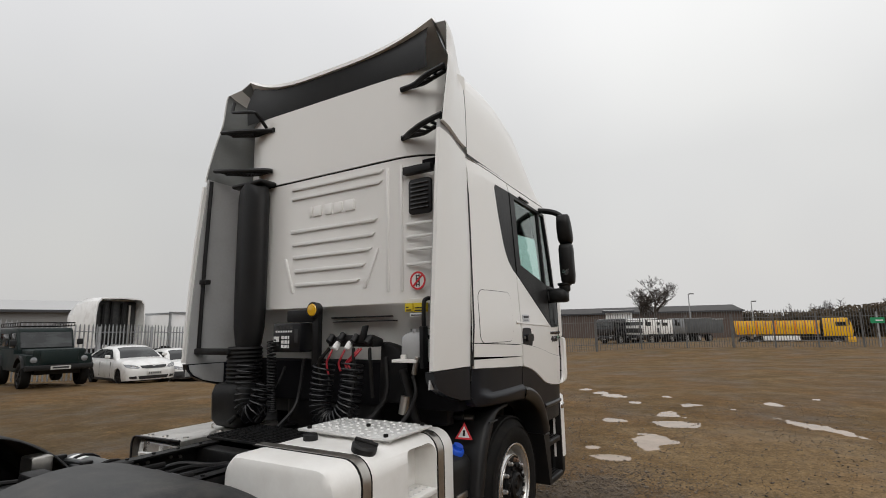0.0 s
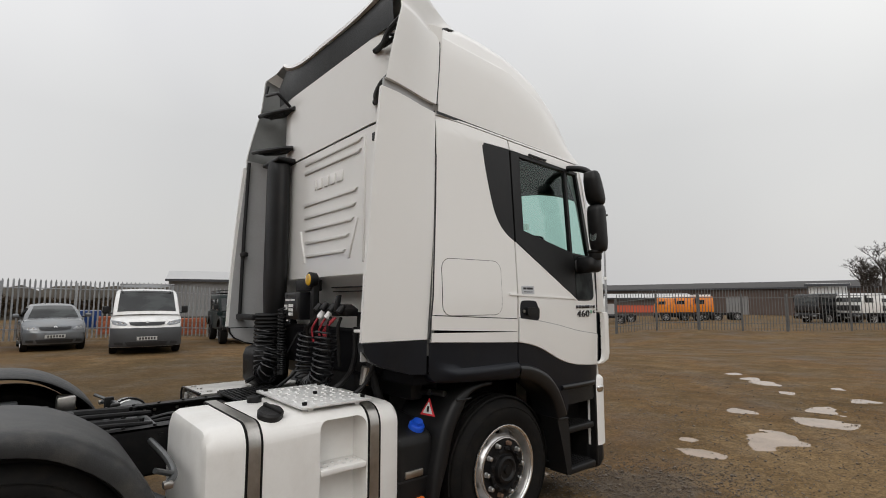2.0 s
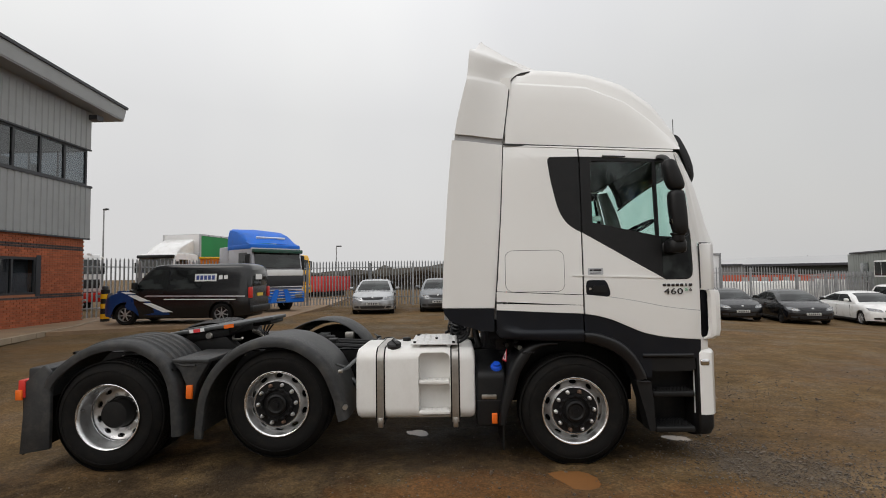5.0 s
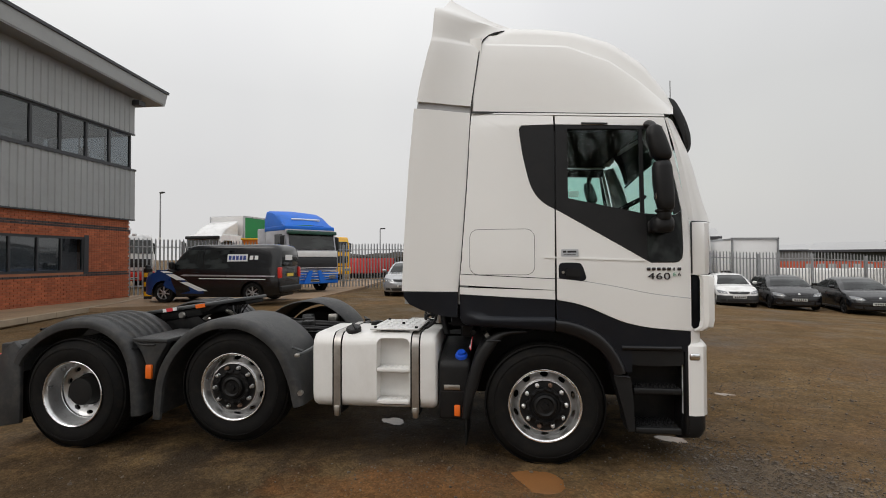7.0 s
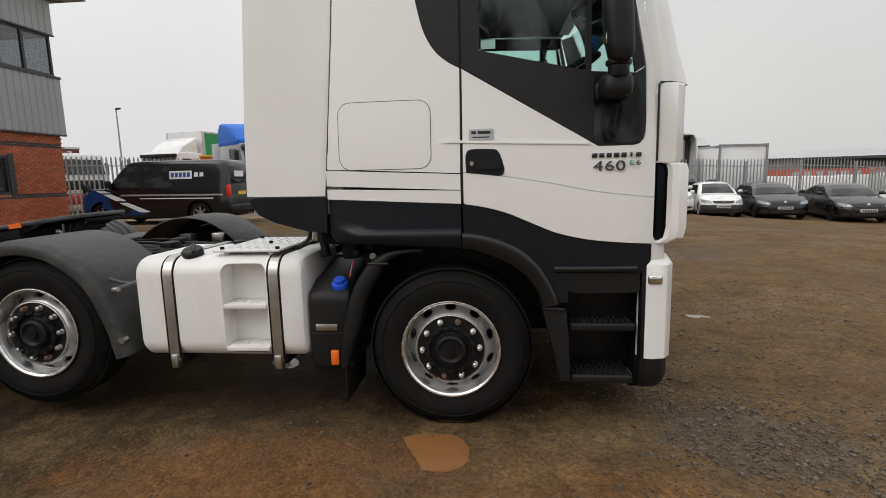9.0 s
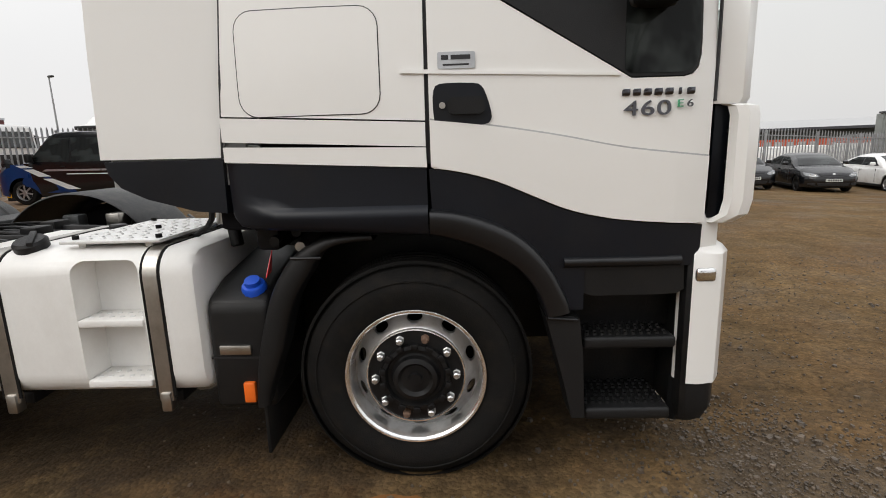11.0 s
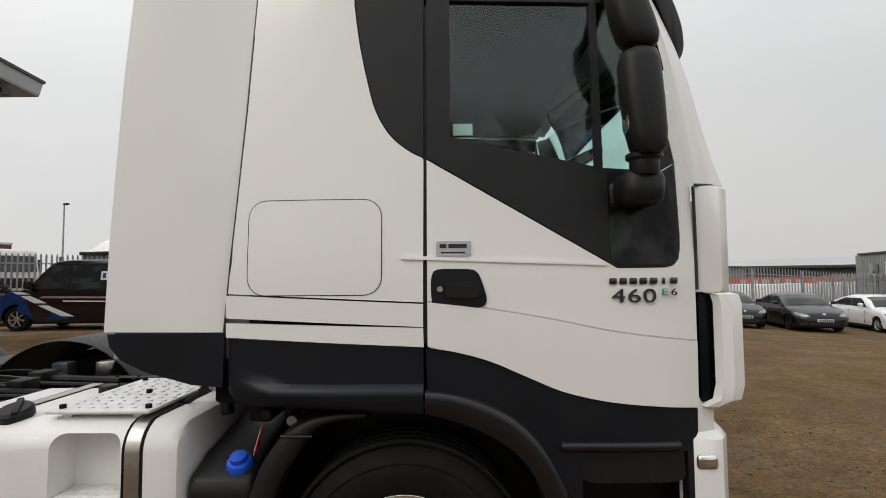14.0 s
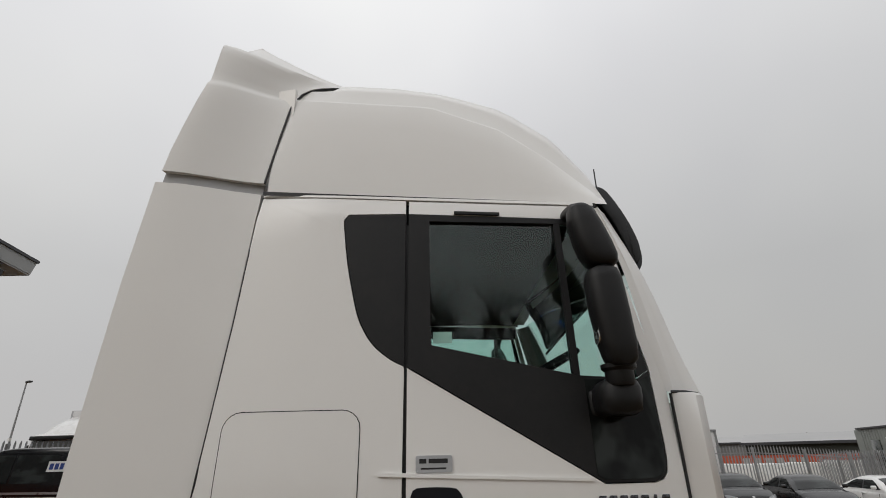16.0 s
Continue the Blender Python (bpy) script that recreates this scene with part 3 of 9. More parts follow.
    part("window_frame", panel([(0.908, 2.604), (0.886, 2.604), (0.984, 1.94), (1.033, 1.968)], sx, 0.004, 0.03), BLACK, door)
    pane = part("window_pane", panel([(0.18, 2.63), (0.74, 2.61), (0.74, 1.945), (0.18, 2.07)], sx, -0.01, 0.003), GLASS, door, "teal tinted side window")
    pane.visible_shadow = False
    pane = part("window_pane", panel([(0.755, 2.612), (0.90, 2.606), (0.992, 1.93), (0.755, 1.94)], sx, -0.012, 0.003), GLASS, door, "teal tinted quarter light")
    pane.visible_shadow = False
    part("lower_light", panel([(0.775, 1.935), (0.985, 1.928), (1.026, 1.945), (1.032, 1.70), (1.028, 1.645), (1.02, 1.613), (1.003, 1.595), (0.975, 1.587), (0.80, 1.587), (0.775, 1.60)], sx, 0.0065, 0.004), BLACK_GLASS, door, "gloss black lower quarter light")
    part("drip_moulding", panel([(0.30, 2.676), (0.50, 2.667), (0.50, 2.655), (0.30, 2.664)], sx, 0.016, 0.014), BLACK, door)
    part("handle_recess", panel(curve_through([(0.112, 1.50), (0.116, 1.45), (0.135, 1.433), (0.20, 1.430), (0.29, 1.432), (0.314, 1.446), (0.316, 1.475), (0.298, 1.535), (0.282, 1.563), (0.255, 1.573), (0.16, 1.575), (0.122, 1.566), (0.112, 1.53), (0.112, 1.505)], 2), sx, 0.004, 0.02), NAVY, door)
    part("door_handle", panel(rounded(0.165, 0.292, 1.468, 1.526, 0.02), sx, 0.026, 0.022), BLACK, door, "black pull handle")
    part("lock_barrel", cyl((sx * (side_x(0.145, 1.5) + 0.003), 0.145, 1.5), (sx * (side_x(0.145, 1.5) + 0.012), 0.145, 1.5), 0.011, 14), STEEL, door)
    # lower black door extension, arch lip, steps
    sec = []
    for y in (-0.662, -0.655, -0.63, -0.58, -0.53, -0.48, -0.4, -0.25, -0.1, 0.05, 0.082):
        zt = 1.32 - 0.049 * (y + 0.655)
        k = min(1, max(0, (y + 0.63) / 0.16))
        k, e = k * k * (3 - 2 * k), max(0, (-0.6 - y) / 0.06) ** 2
        low = float(np.interp(y, [-0.66, -0.649, -0.59, -0.46, -0.25, 0.082], [1.13, 1.088, 1.073, 1.064, 1.055, 1.036]))
        zc = 1.137 + 0.025 * (1 - k)
        sec.append([(sx * (side_x(y, z) + d - 0.02 * e), y, z) for d, z in ((-0.06, zt), (0.0, zt), (0.0, zc + 0.05), (0.002, zc + 0.016), (0.018 * k, zc + 0.004), (0.028 * k, zc - 0.008), (0.030 * k, zc - 0.025),
                                                              (0.022 * k, low + 0.022), (0.010 * k, low + 0.006), (-0.012, low), (-0.10, low + 0.004))])
    part("side_skirt", loft(sec), NAVY, truck, "dark navy lower side skirt with a moulded crease", smooth=50)
    # lower black door extension, arch flare, steps
    crown = curve_through([(0.088, 1.134), (0.178, 1.126), (0.281, 1.098), (0.385, 1.052), (0.469, 0.986), (0.534, 0.906), (0.58, 0.819), (0.60, 0.775), (0.612, 0.735)], 3)
    under = curve_through([(0.088, 1.040), (0.178, 1.018), (0.282, 0.98), (0.385, 0.921), (0.448, 0.862), (0.492, 0.795), (0.508, 0.755), (0.516, 0.73), (0.521, 0.71)], 3)
    low = WAVE[::-1] + [(0.098, 1.11)] + crown[2:] + [(0.66, 0.735), (0.66, 0.905), (1.06, 0.895), (1.10, 0.96)]
    part("door_skirt", panel([(y, z - 0.004) if (y, z) in WAVE else (y, z) for y, z in low], sx, 0.0, 0.05), NAVY, truck, "dark navy door extension")
    sec = []
    for (yo, zo), (yi, zi) in zip(crown, under):
        b0 = side_x(yo, zo)
        sec.append([(sx * (b0 + d), yo + (yi - yo) * u, zo + (zi - zo) * u) for u, d in ((-0.02, -0.02), (0.0, 0.004), (0.05, 0.020), (0.13, 0.031), (0.3, 0.034), (0.6, 0.030), (0.85, 0.022), (0.96, 0.012), (1.0, 0.0), (1.0, -0.05), (0.96, -0.22))])
    part("arch_flare", loft(sec), SHEEN, truck, "broad black wheel arch flare", smooth=60)
    part("flare_foot", panel([(0.519, 0.708), (0.612, 0.712), (0.648, 0.70), (0.664, 0.55), (0.676, 0.285), (0.625, 0.285), (0.60, 0.40), (0.575, 0.50), (0.548, 0.60)], sx, 0.004, 0.16, cut=0.09), BLACK, truck, "black panel between the arch and the steps")
    part("foot_trim", tube([(sx * (side_x(0.6, 0.7) + 0.01), y, z) for y, z in ((0.524, 0.708), (0.57, 0.703), (0.638, 0.698))], 0.007, 8), SHEEN, truck)
    part("skirt_ledge", loft([[(sx * (side_x(y, 0.92) + d), y, z - 0.004 * (y - 0.6)) for d, z in ((-0.02, 0.942), (0.012, 0.938), (0.020, 0.928), (0.018, 0.914), (0.004, 0.902), (-0.03, 0.90))] for y in (0.582, 0.60, 0.7, 0.85, 0.98, 1.02)]), SHEEN, truck, "moulded ledge above the steps", smooth=60)
    part("step_cover", panel([(0.64, 0.902), (1.045, 0.895), (1.05, 0.80), (1.02, 0.785), (0.70, 0.785), (0.655, 0.80)], sx, -0.012, 0.02), BLACK, truck)
    part("step_well", join(box(sx * 0.80, sx * 1.03, 0.66, 1.06, 0.60, 0.93, 0.01), box(sx * 0.80, sx * 0.95, 0.66, 1.06, 0.26, 0.60, 0.01)), CHASSIS, truck)
    part("step_front", box(sx * 0.75, sx * 1.19, 1.055, 1.085, 0.26, 0.96, 0.01), CHASSIS, truck)
    for k, z in ((0, 0.560), (1, 0.265)):
        st = part("entry_step", box(sx * 0.78, sx * (1.205 if k else 1.19), 0.672 + 0.008 * k, 1.032 - 0.012 * k, z, z + 0.05, 0.014, 3), BLACK, truck, "black ribbed entry step")
        for i in range(9):
            for j in range(11):
                part("tread_stud", lathe([(0.009, 0), (0.007, 0.011), (0.004, 0.011)], 6, pose(sx * (0.90 + 0.032 * i), 0.693 + 0.0305 * j, z + 0.048)), CHASSIS, st) if (i, j) == (0, 0) else stud_copy(st, i, j, sx)
    # rear side fairing
    fin = part("side_fairing", panel([(-1.135, 1.346), (-1.12, 1.7), (-1.085, 2.2), (-1.075, 2.35), (-1.03, 2.832), (-0.576, 2.797), (-0.61, 2.2), (-0.655, 1.6), (-0.678, 1.342)], sx, 0.0, 0.025, fin_x), WHITE, truck, "white side fairing with a grey inner face")
    part("inner_face", panel([(-1.118, 1.24), (-1.10, 1.7), (-1.05, 2.35), (-1.0, 2.86), (-0.56, 2.79), (-0.60, 1.24)], sx, -0.03, 0.012, fin_x), FIN_AND_SHADE, fin)
    # the groove's shade is put into its grey colour, as the recess is shallow
    part("fairing_groove", panel([(-1.0, 2.90), (-0.575, 2.865), (-0.575, 2.78), (-1.01, 2.815)], sx, -0.016, 0.02, fin_x), FIN_AND_SHADE, fin)
    # upper fairing: pairs of front and rear edge places, with a small ledge at its crease
    edges = (((1.120, -0.566, 2.852), (1.185, -1.0, 2.885)), ((1.143, -0.572, 2.852), (1.21, -1.005, 2.885)), ((1.136, -0.556, 2.96), (1.21, -0.985, 3.0)), ((1.124, -0.535, 3.11), (1.208, -0.955, 3.13)), ((1.107, -0.514, 3.26), (1.205, -0.918, 3.28)),
             ((1.091, -0.502, 3.352), (1.200, -0.892, 3.375)), ((1.085, -0.499, 3.368), (1.196, -0.888, 3.395)), ((1.066, -0.497, 3.384), (1.186, -0.885, 3.410)), ((1.060, -0.49, 3.40), (1.182, -0.882, 3.43)),
             ((1.054, -0.47, 3.435), (1.180, -0.876, 3.49)), ((1.04, -0.43, 3.475), (1.178, -0.87, 3.55)), ((1.022, -0.38, 3.502), (1.175, -0.865, 3.612)), ((1.002, -0.31, 3.522), (1.17, -0.86, 3.652)), ((0.975, -0.22, 3.538), (1.155, -0.855, 3.675)),
             ((0.95, -0.217, 3.546), (1.05, -0.80, 3.725)), ((0.945, -0.216, 3.55), (0.985, -0.745, 3.815)))
    skin = []
    for r, (a, b) in enumerate(edges):
        line = []
        lift = 0.055 * min(1, max(0, (r - 5) / 6)) if sx < 0 else 0.0
        for k in range(13):
            s = k / 12
            w = s * s * (3 - 2 * s)
            line.append((sx * (a[0] + (b[0] - a[0]) * w), a[1] + (b[1] - a[1]) * s, a[2] + (b[2] - a[2]) * s - (0.018 if r > 8 else 0.0) * math.sin(math.pi * s) + lift * s))
        skin.append(line)
    upper = part("upper_fairing", solid(loft(skin), 0.006), WHITE, truck, "white upper side fairing", smooth=50)
    part("inner_face", loft([[(x - sx * 0.014, y + 0.006, z) for x, y, z in line] for line in skin[1:]]), FIN_DARK, upper, smooth=60)
    part("fairing_seal", tube([(sx * (a[0] - 0.004), a[1] + 0.005, a[2] - (0.005 if i > 8 else 0)) for i, (a, b) in enumerate(edges[1:-2])], 0.0055, 8), LABEL_BLACK, upper)
    part("fairing_seal", tube([(sx * (side_x(y, z) - 0.004), y + 0.008, z) for y, z in ((-0.678, 1.342), (-0.655, 1.6), (-0.632, 1.9), (-0.61, 2.2), (-0.593, 2.5), (-0.574, 2.815))], 0.0055, 8), LABEL_BLACK, fin)
    if sx < 0:
        part("skirt_lining", panel([(-1.11, 1.33), (-0.80, 1.33), (-0.80, 1.165), (-0.98, 1.205), (-1.07, 1.25), (-1.105, 1.295)], sx, -0.064, 0.01, fin_x), FIN_AND_SHADE, truck)
    part("fairing_skirt", panel([(-1.125, 1.338), (-0.678, 1.336), (-0.682, 1.135), (-0.80, 1.145), (-0.98, 1.195), (-1.075, 1.24), (-1.115, 1.29)], sx, -0.002, 0.06, fin_x), NAVY, truck, "dark navy fairing skirt")
    # mudguard behind the steered wheel
    rear_arch = curve_through([(-0.14, 1.045), (-0.25, 1.040), (-0.354, 1.020), (-0.45, 0.965), (-0.51, 0.89), (-0.56, 0.796), (-0.604, 0.654), (-0.635, 0.52), (-0.65, 0.40), (-0.652, 0.33)], 3)
    sec = []
    for y, z in rear_arch:
        d = Vector((0, -y * 0.9, 0.478 - z)).normalized()
        w = float(np.interp(z, [0.33, 0.6, 0.96, 1.045], [0.055, 0.10, 0.10, 0.03]))
        sec.append([(sx * x, y + d.y * h * w, z + d.z * h * w) for x, h in ((0.72, 0.1), (0.80, 0.0), (1.10, 0.0), (1.165, 0.03), (1.185, 0.12), (1.195, 0.3), (1.196, 0.7), (1.188, 0.95), (1.17, 1.0), (1.05, 0.98))])
    part("front_mudguard", loft(sec), BLACK, truck, "black front mudguard with a broad rim", smooth=60)
    part("guard_seam", tube([(sx * 1.198, -0.453, 0.958), (sx * 1.203, -0.40, 0.958), (sx * 1.2, -0.335, 0.957)], 0.006, 8), SHEEN, truck)
    part("arch_liner", box(sx * 0.66, sx * 0.69, -0.60, 0.66, 0.42, 1.06, 0.01), CHASSIS, truck)
    part("mud_flap", box(sx * 0.74, sx * 1.18, -0.625, -0.61, 0.12, 0.42, 0.004), RUBBER, truck)

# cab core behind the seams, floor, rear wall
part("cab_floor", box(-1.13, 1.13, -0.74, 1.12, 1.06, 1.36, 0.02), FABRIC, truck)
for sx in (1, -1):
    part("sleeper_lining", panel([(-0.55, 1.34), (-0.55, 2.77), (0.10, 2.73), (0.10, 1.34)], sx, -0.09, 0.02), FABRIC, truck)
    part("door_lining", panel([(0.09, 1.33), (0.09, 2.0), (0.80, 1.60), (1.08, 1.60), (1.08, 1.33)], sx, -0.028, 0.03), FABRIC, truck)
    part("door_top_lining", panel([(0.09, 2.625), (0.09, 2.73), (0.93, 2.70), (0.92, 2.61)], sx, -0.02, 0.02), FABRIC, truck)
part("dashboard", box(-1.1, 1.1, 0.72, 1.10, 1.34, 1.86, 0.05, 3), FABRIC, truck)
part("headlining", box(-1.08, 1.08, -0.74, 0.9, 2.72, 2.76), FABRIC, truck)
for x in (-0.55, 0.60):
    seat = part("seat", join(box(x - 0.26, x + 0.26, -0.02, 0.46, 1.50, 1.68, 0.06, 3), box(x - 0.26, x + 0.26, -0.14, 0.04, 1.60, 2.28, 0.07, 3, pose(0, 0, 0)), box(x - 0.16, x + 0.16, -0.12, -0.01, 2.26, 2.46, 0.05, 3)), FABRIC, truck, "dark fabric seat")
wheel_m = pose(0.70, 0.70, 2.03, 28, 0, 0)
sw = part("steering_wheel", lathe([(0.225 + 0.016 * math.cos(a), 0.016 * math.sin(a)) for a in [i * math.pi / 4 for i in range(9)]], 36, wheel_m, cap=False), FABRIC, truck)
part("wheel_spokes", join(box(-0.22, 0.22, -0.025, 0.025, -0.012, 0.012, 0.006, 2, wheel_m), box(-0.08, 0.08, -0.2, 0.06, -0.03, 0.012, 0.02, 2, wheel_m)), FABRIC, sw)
part("window_sticker", box(1.182, 1.186, 0.20, 0.275, 2.09, 2.135), LABEL_WHITE, truck, "pale parking sticker on the window")

# windscreen, pillars and front
scr = []
for i in range(9):
    z = 1.88 + (2.70 - 1.88) * i / 8
    w = side_x(1.1 - 0.17 * i / 8, z)
    scr.append([(x * w * 0.9, 1.225 - 0.225 * i / 8 + 0.13 * (1 - x * x), z) for x in np.linspace(-1, 1, 17)])
pane = part("windscreen", loft(scr), GLASS, truck, "teal tinted windscreen")
pane.visible_shadow = False
for sx in (1, -1):
    line = curve_through([(0.934, 0.948, 1.0, 2.70), (1.012, 1.045, 1.125, 2.40), (1.062, 1.115, 1.215, 2.06), (1.102, 1.137, 1.272, 1.888)], 5)
    part("pillar_trim", loft([[(sx * (side_x(y0, z) - 0.004), y0, z), (sx * (side_x(y0, z) - 0.012), yc - 0.006, z), (sx * 1.166, yc, z), (sx * 1.152, yc + 0.012, z), (sx * 1.135, yc + 0.45 * (ys - yc), z), (sx * 1.10, ys, z), (sx * 1.04, ys + 0.035, z), (sx * 1.0, ys + 0.01, z)] for y0, yc, ys, z in line]), WHITE, truck, "white windscreen pillar cover", smooth=50)
    part("pillar_joint", tube([(sx * 1.196, 1.112, 1.886), (sx * 1.19, 1.17, 1.885), (sx * 1.13, 1.245, 1.884), (sx * 1.0, 1.272, 1.884)], 0.006, 6), LABEL_BLACK, truck)
    part("corner_joint", tube([(sx * 1.193, 1.108, 1.88), (sx * 1.197, 1.108, 1.7), (sx * 1.197, 1.108, 1.49)], 0.006, 6), LABEL_BLACK, truck)
    corner = [[(sx * x, y, z) for x, y in ((1.19, 1.113), (1.205, 1.148), (1.204, 1.20), (1.158, 1.250), (1.02, 1.286), (0.85, 1.30), (0, 1.315))] for z in (1.882, 1.872, 1.70, 1.50, 1.48)]
    for p in (0, 4):
        corner[p] = [(x * 0.995, y - 0.008, z) for x, y, z in corner[p]]
    part("front_corner_panel", loft(corner), WHITE, truck, "white front corner panel")
    part("corner_slot", prism([(0.98, 1.12), (1.18, 1.118), (1.165, 1.20), (1.0, 1.25)], "z", 1.07, 1.49, 0.006), NAVY, truck)
    for i, z in enumerate((1.16, 1.27, 1.38)):
        part("slot_clip", box(sx * 1.165, sx * 1.188, 1.17, 1.19, z, z + 0.012), BLACK, truck)
    d = [[(sx * x, y, z) for x, y in ((1.19, 1.168), (1.220, 1.183), (1.229, 1.218), (1.207, 1.266), (1.15, 1.288), (1.0, 1.308), (0.7, 1.32), (0, 1.33))] for z in (1.478, 1.472, 1.44, 1.30, 1.14, 1.085, 1.055)]
    for k, s in ((0, 0.03), (1, 0.008), (5, 0.01), (6, 0.05)):
        d[k] = [(x - sx * s * 0.6, y - s, z) for x, y, z in d[k]]
    part("air_deflector", solid(loft(d), 0.012), WHITE, truck, "white corner air deflector")
    b = [[(sx * x, y, z) for x, y in ((1.12, 1.052), (1.185, 1.062), (1.198, 1.12), (1.184, 1.189), (1.124, 1.235), (0.95, 1.275), (0.6, 1.30), (0, 1.31))] for z in (0.965, 0.957, 0.935, 0.80, 0.60, 0.445, 0.41)]
    b[0] = [(x * 0.96, y - 0.03, z) for x, y, z in b[0]]
    b[1] = [(x * 0.985, y - 0.012, z) for x, y, z in b[1]]
    part("bumper_corner", loft(b), WHITE, truck, "white bumper corner")
    part("bumper_neck", prism([(sx * 0.7, 1.055), (sx * 1.168, 1.055), (sx * 1.178, 1.10), (sx * 1.15, 1.18), (sx * 0.7, 1.22)], "z", 0.94, 1.085, 0.01), WHITE, truck)
    b = [[(sx * x, y, z) for x, y in ((1.10, 1.05), (1.178, 1.066), (1.19, 1.12), (1.173, 1.178), (1.11, 1.225), (0.95, 1.265), (0, 1.30))] for z in (0.41, 0.37, 0.29, 0.24, 0.222)]
    b[3] = [(x * 0.985, y - 0.015, z) for x, y, z in b[3]]
    b[4] = [(x * 0.95, y - 0.045, z) for x, y, z in b[4]]
    part("bumper_skirt", loft(b), BLACK, truck, "black lower bumper skirt")
    part("corner_lamp", box(sx * 1.13, sx * 1.205, 1.085, 1.165, 0.825, 0.885, 0.018, 3), CHROME, truck, "chrome corner lamp")
    # mirrors on their arms
    mir = part("mirror", pod(sx * 1.398, 0.064, ((2.318, 0.838, 0.030), (2.306, 0.838, 0.055), (2.27, 0.838, 0.066), (2.15, 0.845, 0.069), (2.03, 0.856, 0.064), (1.975, 0.860, 0.055), (1.955, 0.862, 0.035))), BLACK, truck, "black twin door mirror", smooth=60)
    part("mirror", pod(sx * 1.400, 0.066, ((2.575, 0.782, 0.028), (2.560, 0.785, 0.048), (2.50, 0.797, 0.063), (2.42, 0.818, 0.070), (2.365, 0.834, 0.068), (2.335, 0.842, 0.055), (2.320, 0.846, 0.035))), BLACK, truck, "black wide-angle mirror", smooth=60)
    part("mirror_glass", prism(rounded(min(sx * 1.37, sx * 1.425), max(sx * 1.37, sx * 1.425), 2.03, 2.25, 0.025), "y", 0.786, 0.794), CHROME, mir)
    part("mirror_arm", tube(curve_through([(sx * 1.13, 0.80, 2.650), (sx * 1.22, 0.795, 2.640), (sx * 1.33, 0.79, 2.605), (sx * 1.40, 0.79, 2.55)], 5), 0.026, 10), BLACK, mir)
    part("mirror_neck", lathe([(0.044, 0.0), (0.050, 0.012), (0.050, 0.05), (0.062, 0.06), (0.062, 0.075)], 20, pose(sx * 1.36, 0.862, 1.89)), BLACK, mir)
    part("mirror_foot", join(pod(sx * 1.295, 0.095, ((1.92, 0.865, 0.045), (1.908, 0.865, 0.066), (1.885, 0.864, 0.078), (1.85, 0.862, 0.080), (1.81, 0.862, 0.074), (1.795, 0.862, 0.05))), box(sx * 1.17, sx * 1.24, 0.775, 0.95, 1.79, 1.90, 0.03, 3)), BLACK, mir, smooth=60)
vis = []
for x in np.linspace(-1, 1, 21):
    y0 = 1.0 + 0.19 * (1 - x * x)
    vis.append([(x * 1.0, y0 + dy, z - 0.02 * abs(x) ** 3 + 0.42 * (2.93 - z) * (1 - x * x)) for dy, z in curve_through([(0.0, 2.915), (0.05, 2.905), (0.115, 2.80), (0.162, 2.68), (0.186, 2.57), (0.178, 2.50), (0.15, 2.46)], 3)])
part("sun_visor", solid(loft(vis), 0.018), SHEEN, truck, "dark smoked sun visor over the windscreen")
for sx in (1, -1):
    part("visor_end", prism(curve_through([(0.999, 2.906), (1.04, 2.900), (1.075, 2.872), (1.12, 2.79), (1.16, 2.695), (1.186, 2.60), (1.186, 2.54), (1.170, 2.50), (1.148, 2.486), (1.132, 2.53), (1.113, 2.61), (1.07, 2.721), (1.023, 2.80), (0.996, 2.895)], 3), "x", min(sx * 0.965, sx * 1.0), max(sx * 0.965, sx * 1.0), 0.01, 3), SHEEN, truck)
part("aerial", cyl((0.85, 1.08, 2.86), (0.85, 1.08, 3.09), 0.0035, 6), BLACK, truck)
part("front_panel", box(-0.8, 0.8, 1.18, 1.275, 0.45, 1.9, 0.03), WHITE, truck)

# the high roof
top = lambda y: float(np.interp(y, [-0.8, -0.5, -0.234, 0.02, 0.308, 0.573, 0.796, 0.956, 1.009], [3.50, 3.552, 3.574, 3.558, 3.505, 3.412, 3.23, 2.972, 2.83]))
shoulder = lambda y: float(np.interp(y, [-0.8, -0.5, 0.2, 0.55, 0.77, 0.98, 1.009], [3.37, 3.39, 3.335, 3.19, 3.01, 2.80, 2.76]))
gut = lambda y: 2.797 - 0.051 * (y + 0.57)
ysr = list(np.linspace(-0.55, -0.2, 10)) + list(np.linspace(-0.12, 0.7, 11)) + list(np.linspace(0.75, 1.005, 9))
rows = []
